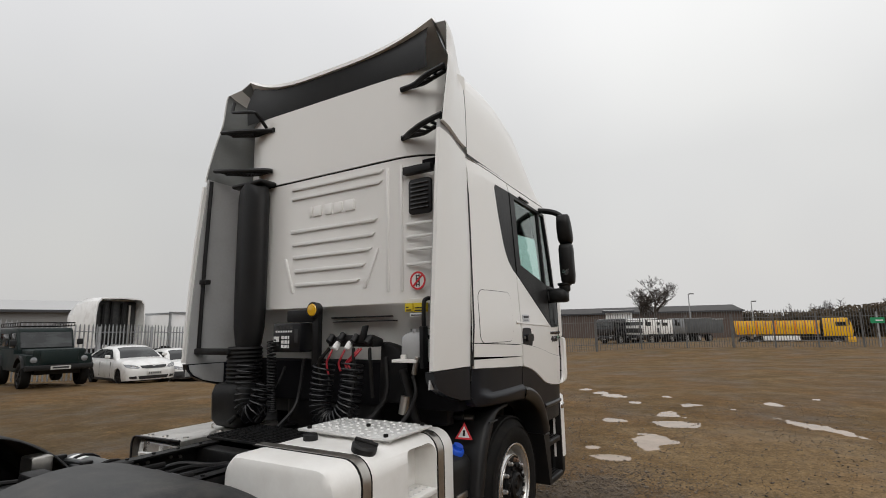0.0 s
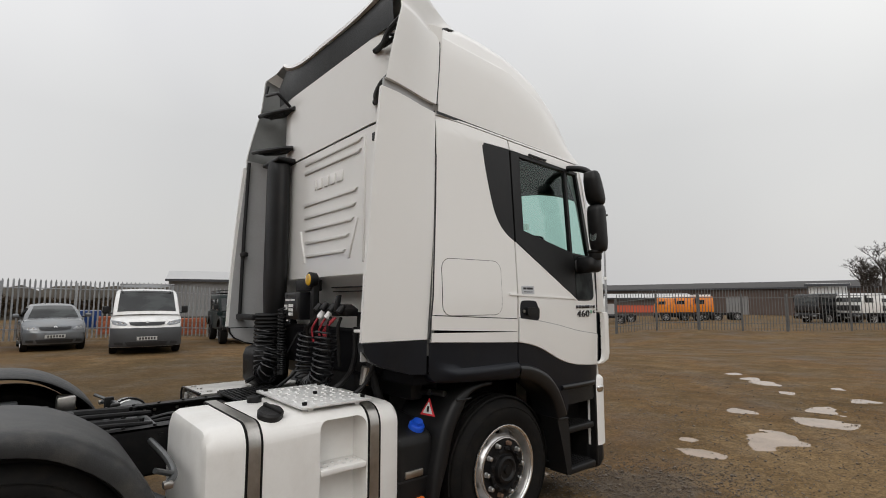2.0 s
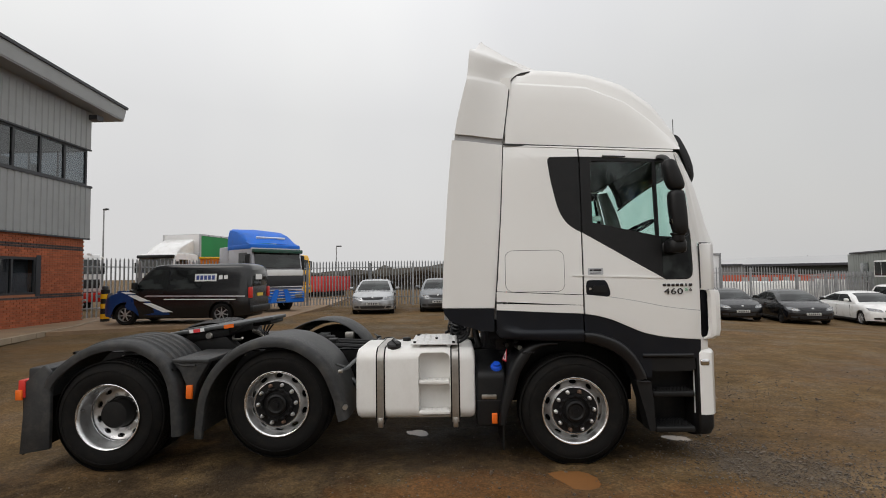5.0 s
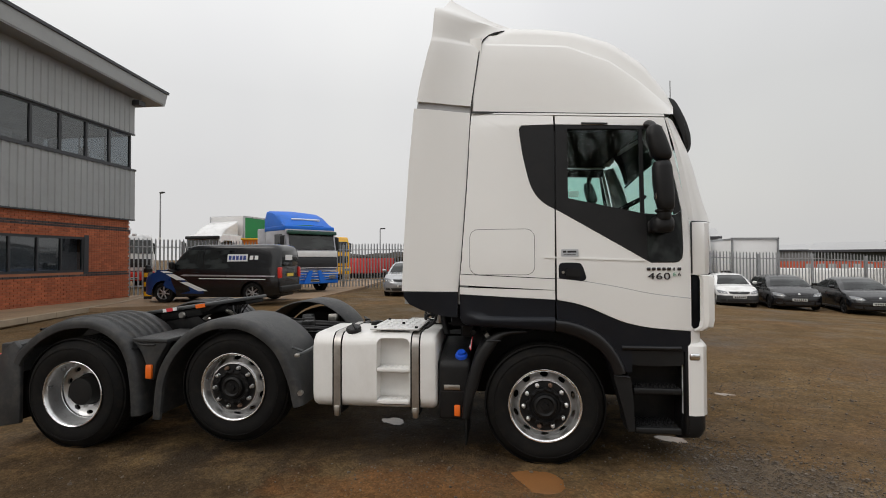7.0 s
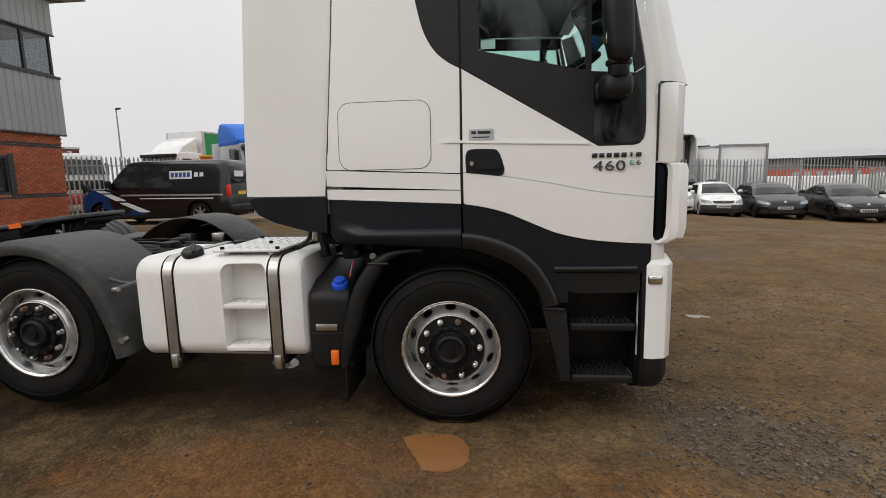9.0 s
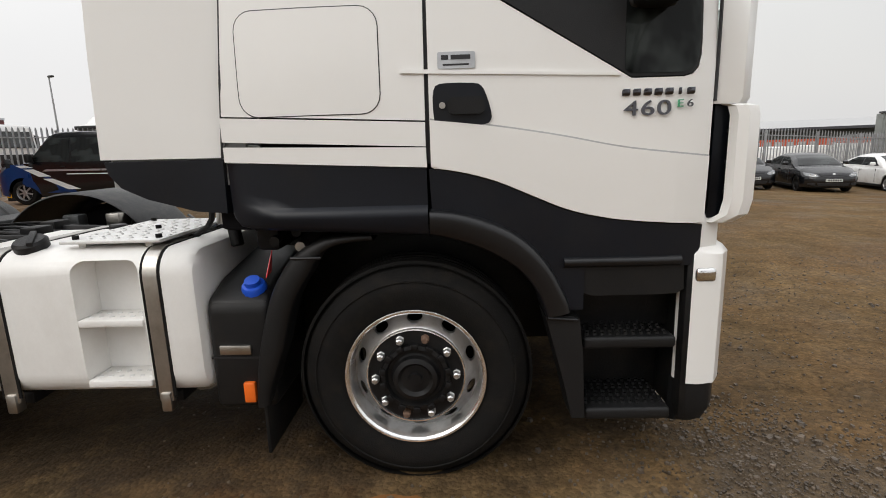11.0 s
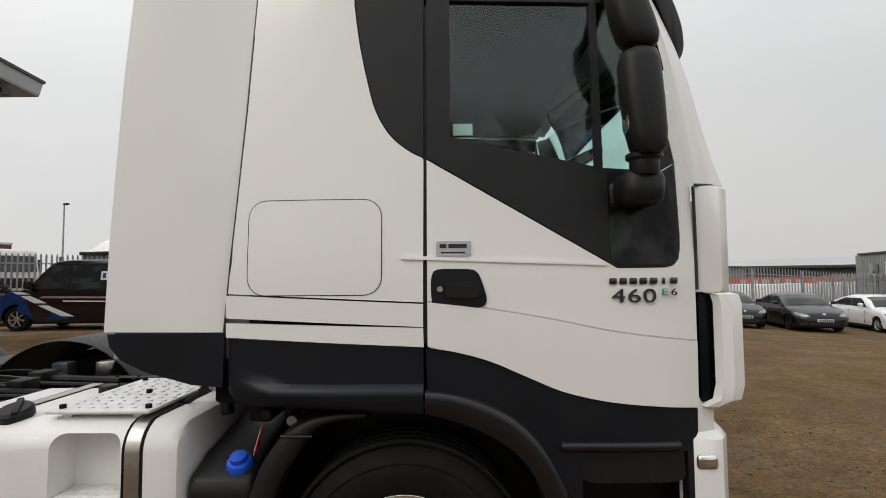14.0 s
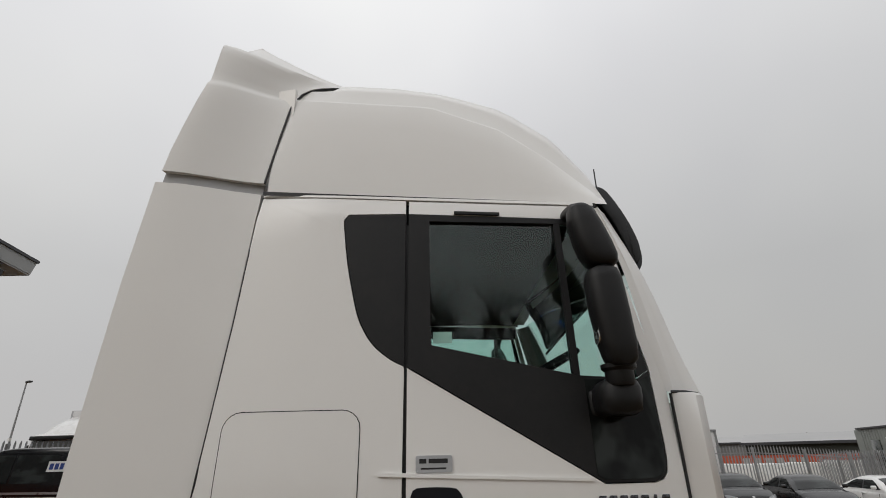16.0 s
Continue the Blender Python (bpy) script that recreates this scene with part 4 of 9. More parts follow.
for y in ysr:
    zg, zs, zt = gut(y) + 0.012, shoulder(y), top(y)
    zs = max(zs, zg + 0.015)
    zt = max(zt, zs + 0.02)
    half = [(1.138, zg), (1.128, zg + (zs - zg) * 0.35), (1.105, zg + (zs - zg) * 0.7), (1.084, zs - 0.02 * min(1, (zs - zg) * 5)), (1.079, zs - 0.008 * min(1, (zs - zg) * 5)), (1.057, zs + 0.006), (1.051, zs + 0.016), (1.038, zs + (zt - zs) * 0.47), (0.998, zs + (zt - zs) * 0.80), (0.92, zt - 0.008), (0.7, zt + 0.012), (0.4, zt + 0.03), (0.0, zt + 0.038)]
    k = max(0, (y - 0.2) / 0.8) ** 2
    tuck = [max(0.0, float(np.interp(z, [2.8, 2.96, 3.11, 3.26, 3.352, 3.40, 3.435, 3.475, 3.502, 3.522, 3.538], [-0.566, -0.556, -0.535, -0.514, -0.498, -0.485, -0.465, -0.43, -0.38, -0.31, -0.22])) - 0.012 - y) for x, z in half]
    half = [(x * (1 - 0.2 * d), z - 0.5 * d) for (x, z), d in zip(half, tuck)]
    rows.append([(s * x, y + 0.2 * k * (1 - (x / 1.14) ** 2), z) for s, seq in ((1, half), (-1, half[-2::-1])) for x, z in seq])
part("high_roof", loft(rows), WHITE, truck, "white high roof with a soft shoulder crease", smooth=60)
for s_ in (1, -1):
    part("roof_seal", loft([[(s_ * 1.141, y, gut(y) + dz) for dz in (-0.006, 0.013)] for y in np.linspace(-0.568, 0.95, 12)]), LABEL_BLACK, truck)
# rear spoiler lip between the fairings, dark below
sp = []
for x in np.linspace(-1.08, 1.08, 25):
    q = (x / 1.08) ** 2
    z1, y1 = 3.65 + 0.175 * q ** 1.4 + (0.05 * q if x < 0 else 0.0), -0.83 + 0.09 * q
    sp.append([(x * k, y, z) for k, y, z in ((0.88, -0.215, 3.612 - 0.07 * q), (0.90, -0.40, 3.625 - 0.035 * q), (0.905, -0.60, 3.635 + 0.055 * q ** 1.4), (0.905, y1, z1))])
part("roof_spoiler", solid(loft(sp), 0.03), WHITE, truck, "white roof spoiler with a curved rear lip", smooth=60)
und = [[(r[3][0] * 0.96, r[3][1] + 0.015, r[3][2] - 0.034), (r[3][0] * 0.98, -0.80, min(r[3][2] - 0.06, 3.50 + 0.1 * (r[3][0] / 1.015) ** 2)), (r[3][0] * 0.98, -0.785, 3.42)] for r in sp]
part("spoiler_underside", loft(und), BLACK, truck, "black spoiler underside")

# rear wall
def rear_skin(z0, z1, y, n=9):
    """The cab's back: flat in the middle, with broad round corners."""
    half = [(0.0, 0), (0.35, 0), (0.66, 0), (0.76, 0.006), (0.86, 0.03), (0.95, 0.075), (1.03, 0.14), (1.085, 0.22), (1.10, 0.30)]
    plan = [(-x, y + d) for x, d in half[:0:-1]] + [(x, y + d) for x, d in half]
    return solid(loft([[(px, py, z) for px, py in plan] for z in np.linspace(z0, z1, n)]), 0.02)


rear = part("rear_wall", rear_skin(1.76, 2.785, -0.78), WHITE, truck, "white pressed-steel cab rear wall")
part("upper_rear_panel", rear_skin(2.80, 3.43, -0.785), WHITE, truck, "white upper rear panel")
part("rear_seam", rear_skin(2.783, 2.803, -0.772, 2), BLACK, truck)
part("rear_lower_panel", prism([(-0.772, 1.79), (-0.70, 1.79), (-0.50, 1.34), (-0.54, 1.34), (-0.585, 1.50), (-0.64, 1.63), (-0.72, 1.72), (-0.765, 1.75)], "x", -0.98, 1.04, 0.01), WHITE, truck)
for z, x0, x1 in ((2.735, -0.36, 0.575), (2.655, -0.36, 0.565), (2.38, -0.36, 0.52), (2.275, -0.34, 0.50), (2.17, -0.33, 0.47), (2.06, -0.31, 0.41), (1.95, -0.30, 0.36)):
    part("pressed_rib", prism([(x0, z - 0.024), (x1 - 0.03, z - 0.024), (x1, z), (x0, z + 0.006)], "y", -0.795, -0.775, 0.006), WHITE, rear)
for z in (2.31, 2.22, 2.13, 2.03):
    part("pressed_rib", prism([(0.77, z - 0.02), (0.99, z - 0.02), (0.99, z), (0.77, z)], "y", -0.793, -0.775, 0.006), WHITE, rear)
for x in (0.61, 0.73):
    part("pressed_rib", box(x - 0.012, x + 0.012, -0.794, -0.775, 1.84, 2.74, 0.008), WHITE, rear)
for x0, x1 in ((-0.42, -0.33), (0.52, 0.40)):
    part("pressed_rib", prism([(x0 - 0.015, 2.16), (x0 + 0.015, 2.16), (x1 + 0.015, 1.88), (x1 - 0.015, 1.88)], "y", -0.792, -0.775, 0.006), WHITE, rear)
for i, w in enumerate((0.03, 0.085, 0.075, 0.085, 0.1)):
    x = -0.15 + (0, 0.075, 0.19, 0.29, 0.405)[i]
    part("embossed_badge", prism(rounded(x - w / 2, x + w / 2, 2.47, 2.555, 0.012, 2), "y", -0.792, -0.776, 0.004), WHITE, rear)
vent = part("rear_vent", prism(rounded(0.80, 0.985, 2.36, 2.61, 0.03), "y", -0.80, -0.776, 0.006), BLACK, rear, "black louvred vent")
for i in range(7):
    part("louvre", box(0.82, 0.965, -0.808, -0.797, 2.395 + i * 0.029, 2.407 + i * 0.029, 0.003), GLOSS_BLACK, vent)
part("vent_bracket", box(0.77, 1.0, -0.83, -0.776, 2.645, 2.70, 0.006), BLACK, rear)
# warning labels on the rear wall
no = part("warning_label", lathe([(0.062, 0), (0.062, 0.003)], 36, pose(0.86, -0.7805, 1.905, 90, 0, 0)), LABEL_WHITE, rear, "round white no-climbing label with a red ring")
part("red_ring", lathe([(0.062, 0.0), (0.062, 0.006), (0.05, 0.006), (0.05, 0)], 36, pose(0.86, -0.7805, 1.905, 90, 0, 0), cap=False), LABEL_RED, no)
part("red_slash", box(-0.055, 0.055, -0.004, 0.0, -0.006, 0.006, 0, 2, pose(0.86, -0.784, 1.905, 0, -45, 0)), LABEL_RED, no)
part("ladder_mark", join(box(0.845, 0.852, -0.786, -0.784, 1.865, 1.945), box(0.868, 0.875, -0.786, -0.784, 1.865, 1.945), *[box(0.845, 0.875, -0.786, -0.784, 1.875 + k * 0.02, 1.88 + k * 0.02) for k in range(4)]), LABEL_BLACK, no)
for x0, x1, z0, z1, m in ((0.76, 0.82, 1.70, 1.755, YELLOW), (0.83, 0.93, 1.695, 1.755, YELLOW), (0.80, 0.92, 1.665, 1.688, LABEL_WHITE), (0.78, 0.99, 1.575, 1.60, LABEL_WHITE), (0.84, 0.99, 1.44, 1.51, LABEL_RED), (0.84, 0.99, 1.405, 1.435, LABEL_WHITE)):
    yy = -0.79 if z0 > 1.6 else -0.615 if z0 > 1.55 else -0.565
    lab = part("warning_label", box(x0, x1, yy - 0.003, yy + 0.02, z0, z1), m, rear)
    for k in range(max(1, int((z1 - z0) / 0.02))):
        part("text_bar", box(x0 + 0.01, x1 - 0.01 - 0.02 * (k % 2), yy - 0.006, yy - 0.002, z0 + 0.006 + 0.018 * k, z0 + 0.014 + 0.018 * k), LABEL_BLACK if m is not LABEL_RED else LABEL_WHITE, lab)
part("grab_handle", tube(curve_through([(0.975, -0.78, 1.78), (0.97, -0.85, 1.775), (0.965, -0.875, 1.74), (0.965, -0.875, 1.57), (0.97, -0.85, 1.535), (0.975, -0.76, 1.53)], 4), 0.014, 8), BLACK, truck)
# climbing steps inside the fairings
for sx in (1, -1):
    for z in (2.93, 3.30):
        grow = 1.0 if sx > 0 else 1.35
        fwd = (0.075 if z > 3.1 else 0.025) + (0.06 if sx > 0 else 0.0)
        outer = curve_through([(sx * (1.14 - grow * d), min(y + fwd, -0.795), z + h) for d, y, h in ((0, -0.985, 0.05), (0.14, -0.985, 0.02), (0.27, -0.945, 0), (0.37, -0.87, 0), (0.40, -0.795, 0))], 4)
        inner = curve_through([(sx * (1.14 - grow * d), min(y + fwd, -0.79), z + h) for d, y, h in ((0.01, -0.88, 0.05), (0.12, -0.885, 0.02), (0.21, -0.86, 0), (0.28, -0.82, 0), (0.30, -0.79, 0))], 4)
        st = part("climbing_step", join(tube(outer, 0.020, 8), tube(inner, 0.016, 8)), BLACK, truck, "black openwork climbing step")
        for i in range(1, 16, 2 if sx > 0 else 1):
            part("tread_bar", tube([outer[i], inner[i]], 0.013, 6), BLACK, st)
part("grab_rail", tube(curve_through([(-1.03, -0.88, 3.62), (-1.02, -0.90, 3.54), (-0.98, -0.91, 3.505), (-0.74, -0.91, 3.45), (-0.70, -0.89, 3.42), (-0.70, -0.79, 3.34)], 4), 0.014, 8), BLACK, truck)
part("fairing_rod", tube([(-1.12, -1.0, 2.87), (-1.125, -1.02, 2.2), (-1.13, -1.03, 1.44)], 0.016, 8), BLACK, truck)
part("rod_clamp", box(-1.16, -1.07, -1.04, -0.99, 1.98, 2.02, 0.008), BLACK, truck)
part("fairing_bracket", box(-1.15, -0.72, -1.06, -1.0, 1.41, 1.46, 0.012), BLACK, truck)
# air intake stack: duct, bellows, elbow
duct = [[(x, y, z) for x, y in [(-0.72 + w * 0.78 * math.cos(a), -0.872 + 0.085 * math.sin(a)) for a in [2 * math.pi * i / 20 for i in range(20)]]] for z, w in ((2.80, 0.10), (2.77, 0.19), (2.68, 0.215), (1.80, 0.215), (1.62, 0.20), (1.50, 0.16), (1.46, 0.13))]
part("intake_duct", loft(duct, True, True), BLACK, truck, "black air intake duct")
part("intake_bellows", lathe([(0.125 + 0.014 * (i % 2), 1.19 + i * 0.0155) for i in range(19)], 24, pose(-0.72, -0.90, 0)), CHASSIS, truck, "ribbed rubber bellows")
part("filter_housing", loft([[(x, y, z) for x, y in rounded(-0.72 - w, -0.72 + w, -0.93 - d, -0.93 + d, 0.09, 6)] for z, w, d in ((0.868, 0.12, 0.08), (0.885, 0.165, 0.125), (0.93, 0.19, 0.15), (1.12, 0.195, 0.155), (1.18, 0.18, 0.14), (1.20, 0.14, 0.11))], True, True), CHASSIS, truck, "rounded black air filter housing", smooth=60)
part("duct_cap", box(-0.92, -0.54, -0.95, -0.79, 2.785, 2.82, 0.015, 3), BLACK, truck)
# work lamp, control box, couplings and coiled lines
lamp = part("work_lamp", lathe([(0.03, -0.05), (0.055, -0.03), (0.06, 0.02), (0.052, 0.028)], 24, pose(0.0, -0.87, 1.735, 90, 0, 0)), BLACK, truck, "black work lamp with an amber lens")
part("lens", lathe([(0.05, 0.024), (0.04, 0.034), (0, 0.038)], 24, pose(0.0, -0.87, 1.735, 90, 0, 0), cap=False), AMBER, lamp)
part("lamp_post", box(-0.025, 0.035, -0.87, -0.82, 1.32, 1.70, 0.006), BLACK, truck)
cb = part("control_box", box(-0.37, -0.08, -0.93, -0.80, 1.43, 1.645, 0.012), SHEEN, truck, "black electrical box with white print")
for i in range(7):
    part("text_bar", box(-0.335 + 0.026 * i, -0.32 + 0.026 * i, -0.934, -0.929, 1.575, 1.589), LABEL_WHITE, cb)
for i in range(5):
    part("maker_block", box(-0.335 + 0.037 * i, -0.306 + 0.037 * i, -0.933, -0.929, 1.60, 1.626), GREY_PLASTIC, cb)
for x0, x1 in ((-0.355, -0.338), (-0.334, -0.312), (-0.308, -0.300)):
    part("text_bar", box(x0, x1, -0.934, -0.929, 1.505, 1.545), LABEL_WHITE, cb)
part("text_bar", box(-0.355, -0.30, -0.934, -0.929, 1.478, 1.49), GREY_PLASTIC, cb)
for i in range(3):
    for j, w in ((0, 0.024), (1, 0.024), (2, 0.012)):
        part("text_bar", box(-0.272 + 0.034 * j, -0.272 + 0.034 * j + w, -0.934, -0.929, 1.46 + 0.033 * i, 1.484 + 0.033 * i), LABEL_WHITE, cb)
part("box_label", box(-0.135, -0.10, -0.934, -0.929, 1.50, 1.60), GREY_PLASTIC, cb)
part("box_bracket", box(-0.28, 0.0, -0.88, -0.78, 1.65, 1.74, 0.01), BLACK, truck)
part("line_bracket", prism([(0.17, 1.47), (0.17, 1.525), (0.30, 1.55), (0.50, 1.55), (0.585, 1.52), (0.585, 1.47)], "y", -0.90, -0.80, 0.008), CHASSIS, truck)
for x, m, h in ((0.20, BLACK, 0.05), (0.255, LABEL_WHITE, 0.0), (0.30, BLACK, 0.06), (0.365, LABEL_WHITE, 0.0), (0.42, BLACK, 0.05), (0.54, BLACK, 0.04)):
    part("air_coupling", cyl((x, -0.93, 1.45 + h), (x + 0.008, -0.89, 1.50 + h), 0.024, 12, bevel=0.006), m, truck)
part("coupling_lever", prism([(0.465, 1.50), (0.515, 1.50), (0.545, 1.615), (0.50, 1.61)], "y", -0.93, -0.905, 0.006), BLACK, truck)
for x0, x1, z1, m in ((0.235, 0.215, 1.28, LABEL_RED), (0.35, 0.325, 1.31, LABEL_RED), (0.47, 0.385, 1.33, LABEL_RED), (0.49, 0.41, 1.33, LABEL_RED), (0.20, 0.14, 1.2, RUBBER), (0.56, 0.60, 1.15, RUBBER), (0.42, 0.46, 1.2, RUBBER)):
    part("air_hose", tube(curve_through([(x0, -0.92, 1.46), ((x0 + x1) / 2 + 0.01, -0.955, 1.41), (x1, -0.96, 1.36), (x1 + 0.01, -0.95, z1)], 5), 0.0075 if m is LABEL_RED else 0.012, 8), HOSE_RED if m is LABEL_RED else m, truck)


def coil(cx, cy, z0, z1, r, turns, lean=0.0, flat=1.0):
    n = turns * 14
    return tube([(cx + lean * k / n + r * math.cos(2 * math.pi * k / 14), cy + flat * r * 0.8 * math.sin(2 * math.pi * k / 14), z1 + (z0 - z1) * k / n - 0.05 * math.sin(math.pi * k / n)) for k in range(n + 1)], 0.0075, 6)


def coil_along(points, r, pitch, wire):
    """A coiled line whose windings follow a bent path."""
    path = [Vector(p) for p in curve_through(points, 12)]
    out, run, last = [], 0.0, path[0]
    for p, q in zip(path, path[1:]):
        t = (q - p).normalized()
        u = t.cross(Vector((0, 1, 0))).normalized()
        w = u.cross(t)
        steps = max(1, int((q - p).length / pitch * 12))
        for k in range(steps):
            c = p.lerp(q, k / steps)
            a = 2 * math.pi * (run + (q - p).length * k / steps) / pitch
            out.append(tuple(c + r * (math.cos(a) * u + math.sin(a) * w)))
        run += (q - p).length
    return tube(out, wire, 5)


part("coiled_line", coil_along([(0.205, -0.97, 1.36), (0.19, -0.98, 1.20), (0.20, -0.99, 1.06), (0.27, -1.0, 0.99), (0.36, -1.0, 1.0), (0.43, -0.99, 1.08), (0.455, -0.98, 1.22), (0.45, -0.965, 1.37)], 0.074, 0.036, 0.0062), SHEEN, truck, "black coiled air line hanging in a loop")
part("coiled_line", coil_along([(-0.57, -0.98, 1.36), (-0.56, -1.0, 1.20), (-0.53, -1.02, 1.05), (-0.46, -1.03, 0.99), (-0.39, -1.02, 1.05), (-0.38, -0.99, 1.20)], 0.078, 0.042, 0.0062), SHEEN, truck, "black coiled air line hanging in a loop")
# dark block added over the panel for the dark area below its edge, catch and the dark lines behind the cab
part("tilt_bracket", prism([(0.54, 1.10), (0.56, 1.50), (0.66, 1.475), (0.73, 1.425), (0.785, 1.365), (0.80, 1.10)], "y", -0.80, -0.70, 0.01), CHASSIS, truck)
part("catch_shelf", box(0.745, 0.935, -0.93, -0.70, 1.372, 1.392, 0.006), WHITE_TANK, truck, "pale steel catch shelf")
part("washer_bottle", loft([[(x, y, z) for x, y in rounded(0.84 - w, 0.84 + w, -0.80 - w * 0.6, -0.80 + w * 0.6, 0.03, 4)] for z, w in ((1.392, 0.075), (1.40, 0.085), (1.53, 0.082), (1.55, 0.06), (1.565, 0.025), (1.585, 0.025))], True, True), FIN_AND_SHADE, truck, "pale translucent washer bottle", smooth=50)
part("pressed_slot", box(0.02, 0.58, -0.715, -0.67, 1.672, 1.682, 0.002), LABEL_BLACK, rear)
part("pressed_slot", box(0.02, 0.60, -0.70, -0.65, 1.642, 1.650, 0.002), LABEL_BLACK, rear)
part("catch_pin", cyl((0.90, -0.90, 1.30), (0.93, -0.90, 1.41), 0.018, 12, bevel=0.004), STEEL, truck)
part("catch_post", box(0.955, 0.985, -0.92, -0.86, 1.34, 1.60, 0.006), BLACK, truck)
part("catch_bolt", cyl((0.80, -0.87, 1.39), (0.80, -0.87, 1.42), 0.02, 8), WHITE_TANK, truck)
_r = random.Random(21)
for i in range(7):
    x = -0.62 + 1.5 * i / 6 + _r.uniform(-0.03, 0.03)
    x1 = x + _r.uniform(-0.16, 0.16)
    part("service_line", tube(curve_through([(x, -0.80 - 0.06 * _r.random(), _r.uniform(1.25, 1.42)), (x + _r.uniform(-0.05, 0.05), -0.88, 1.18), ((x + x1) / 2, -0.93, 1.04), (x1, -0.98 - 0.2 * _r.random(), 0.93)], 4), _r.choice((0.010, 0.013, 0.018)), 7), _r.choice((CHASSIS, BLACK)), truck)
part("lift_ram", cyl((0.86, -0.80, 0.95), (0.80, -0.88, 1.33), 0.028, 14, bevel=0.006), CHASSIS, truck)
part("ram_rod", cyl((0.80, -0.88, 1.05), (0.815, -0.87, 1.16), 0.032, 14), STEEL, truck)
part("coiled_line", coil(-0.36, -0.95, 1.0, 1.52, 0.032, 26, 0.03), BLACK, truck)
part("engine_block", box(-0.45, 0.45, -0.72, 0.9, 0.55, 1.15, 0.06, 3), CHASSIS, truck)
part("gearbox", cyl((0, -1.5, 0.60), (0, -0.65, 0.62), 0.20, 20, 0.27, 0.03), CHASSIS, truck)
part("cross_bulkhead", box(-0.95, 1.0, -0.66, -0.56, 0.95, 1.30, 0.02), CHASSIS, truck)

# chassis
for sx in (1, -1):
    rail = part("frame_rail", join(box(sx * 0.375, sx * 0.385, -4.95, 1.0, 0.63, 0.885), box(sx * 0.305, sx * 0.385, -4.95, 1.0, 0.875, 0.885), box(sx * 0.305, sx * 0.385, -4.95, 1.0, 0.63, 0.64)), CHASSIS, truck, "black chassis rail")
    for i in range(26):
        part("bolt_head", cyl((sx * 0.384, -4.8 + i * 0.16, 0.84 - 0.10 * (i % 2)), (sx * 0.396, -4.8 + i * 0.16, 0.84 - 0.10 * (i % 2)), 0.012, 6), STEEL if i % 3 else CHASSIS, rail)
    for y, z in ((-1.62, 0.83), (-1.68, 0.84), (-1.82, 0.80), (-1.82, 0.84), (-1.88, 0.80), (-1.88, 0.84), (-1.94, 0.84), (-2.3, 0.82), (-2.36, 0.84), (-2.5, 0.80), (-2.62, 0.84)):
        part("bolt_head", cyl((sx * 0.376, y, z), (sx * 0.362, y, z), 0.011, 6), STEEL if z > 0.81 else GREASE, rail)
    for i in range(14):
        part("bolt_head", cyl((sx * 0.345, -3.0 + i * 0.15, 0.884), (sx * 0.345, -3.0 + i * 0.15, 0.894), 0.010, 6), CHASSIS, rail)
for y in (-4.85, -3.7, -2.2, -1.45):
    part("cross_member", box(-0.38, 0.38, y - 0.06, y + 0.06, 0.66, 0.865, 0.02), CHASSIS, truck)
deck = part("rear_deck_plate", box(-0.43, 0.34, -1.40, -0.98, 0.89, 0.908, 0.004), CHASSIS, truck, "black chequered deck plate")
for i in range(12):
    part("deck_rib", box(-0.42, 0.33, -1.39 + i * 0.034, -1.383 + i * 0.034, 0.907, 0.914), BLACK, deck)
for i in range(20):
    part("deck_rib", box(-0.415 + i * 0.038, -0.408 + i * 0.038, -1.39, -0.99, 0.907, 0.913), BLACK, deck)
gus = part("cross_plate", box(-0.36, 0.14, -2.13, -1.90, 0.835, 0.85, 0.004), GREASE, truck, "greasy grey bolted cross plate")
part("plate_step", box(-0.08, 0.30, -2.08, -1.93, 0.851, 0.863, 0.004), GREASE, gus)
for x, y in ((-0.30, -2.09), (-0.16, -2.09), (-0.02, -2.05), (-0.30, -1.95), (-0.12, -1.95), (0.08, -1.97), (0.22, -2.03), (0.24, -1.97)):
    part("bolt_head", cyl((x, y, 0.85), (x, y, 0.882), 0.014, 6), CHASSIS, gus)
part("torque_rod", cyl((0.44, -2.38, 0.80), (0.70, -1.96, 0.58), 0.028, 14, bevel=0.006), GREASE, truck, "grey torque rod")
part("rod_bush", cyl((0.40, -2.40, 0.82), (0.48, -2.36, 0.80), 0.045, 16, bevel=0.008), CHASSIS, truck)
for k in range(5):
    part("air_pipe", tube(curve_through([(-0.25 + 0.09 * k, -1.9, 0.80), (-0.22 + 0.1 * k, -1.72, 0.83 - 0.01 * k), (-0.10 + 0.04 * k, -1.55, 0.80), (0.02 + 0.02 * k, -1.40, 0.82)], 5), 0.010 + 0.002 * (k % 3), 7), CHASSIS if k % 2 else SHEEN, truck)
for x, y0, y1, r in ((0.16, -3.0, -2.0, 0.02), (-0.05, -3.1, -1.9, 0.016), (-0.2, -2.9, -2.0, 0.025), (0.28, -2.6, -1.95, 0.014)):
    part("air_pipe", tube(curve_through([(x, y0, 0.86), (x + 0.05, (y0 + y1) / 2, 0.91), (x - 0.02, y1, 0.88)], 5), r, 8), CHASSIS, truck)
for x, y in ((-0.15, -2.45), (0.12, -2.35), (-0.55, -2.3)):
    part("valve_block", box(x - 0.07, x + 0.07, y - 0.05, y + 0.05, 0.86, 0.965, 0.012), CHASSIS if x > -0.5 else STEEL, truck)
res = part("air_reservoir", cyl((-1.16, -1.88, 0.70), (-0.50, -1.88, 0.70), 0.125, 28, bevel=0.045), GREASE, truck, "dark grey air reservoir with a pale label")
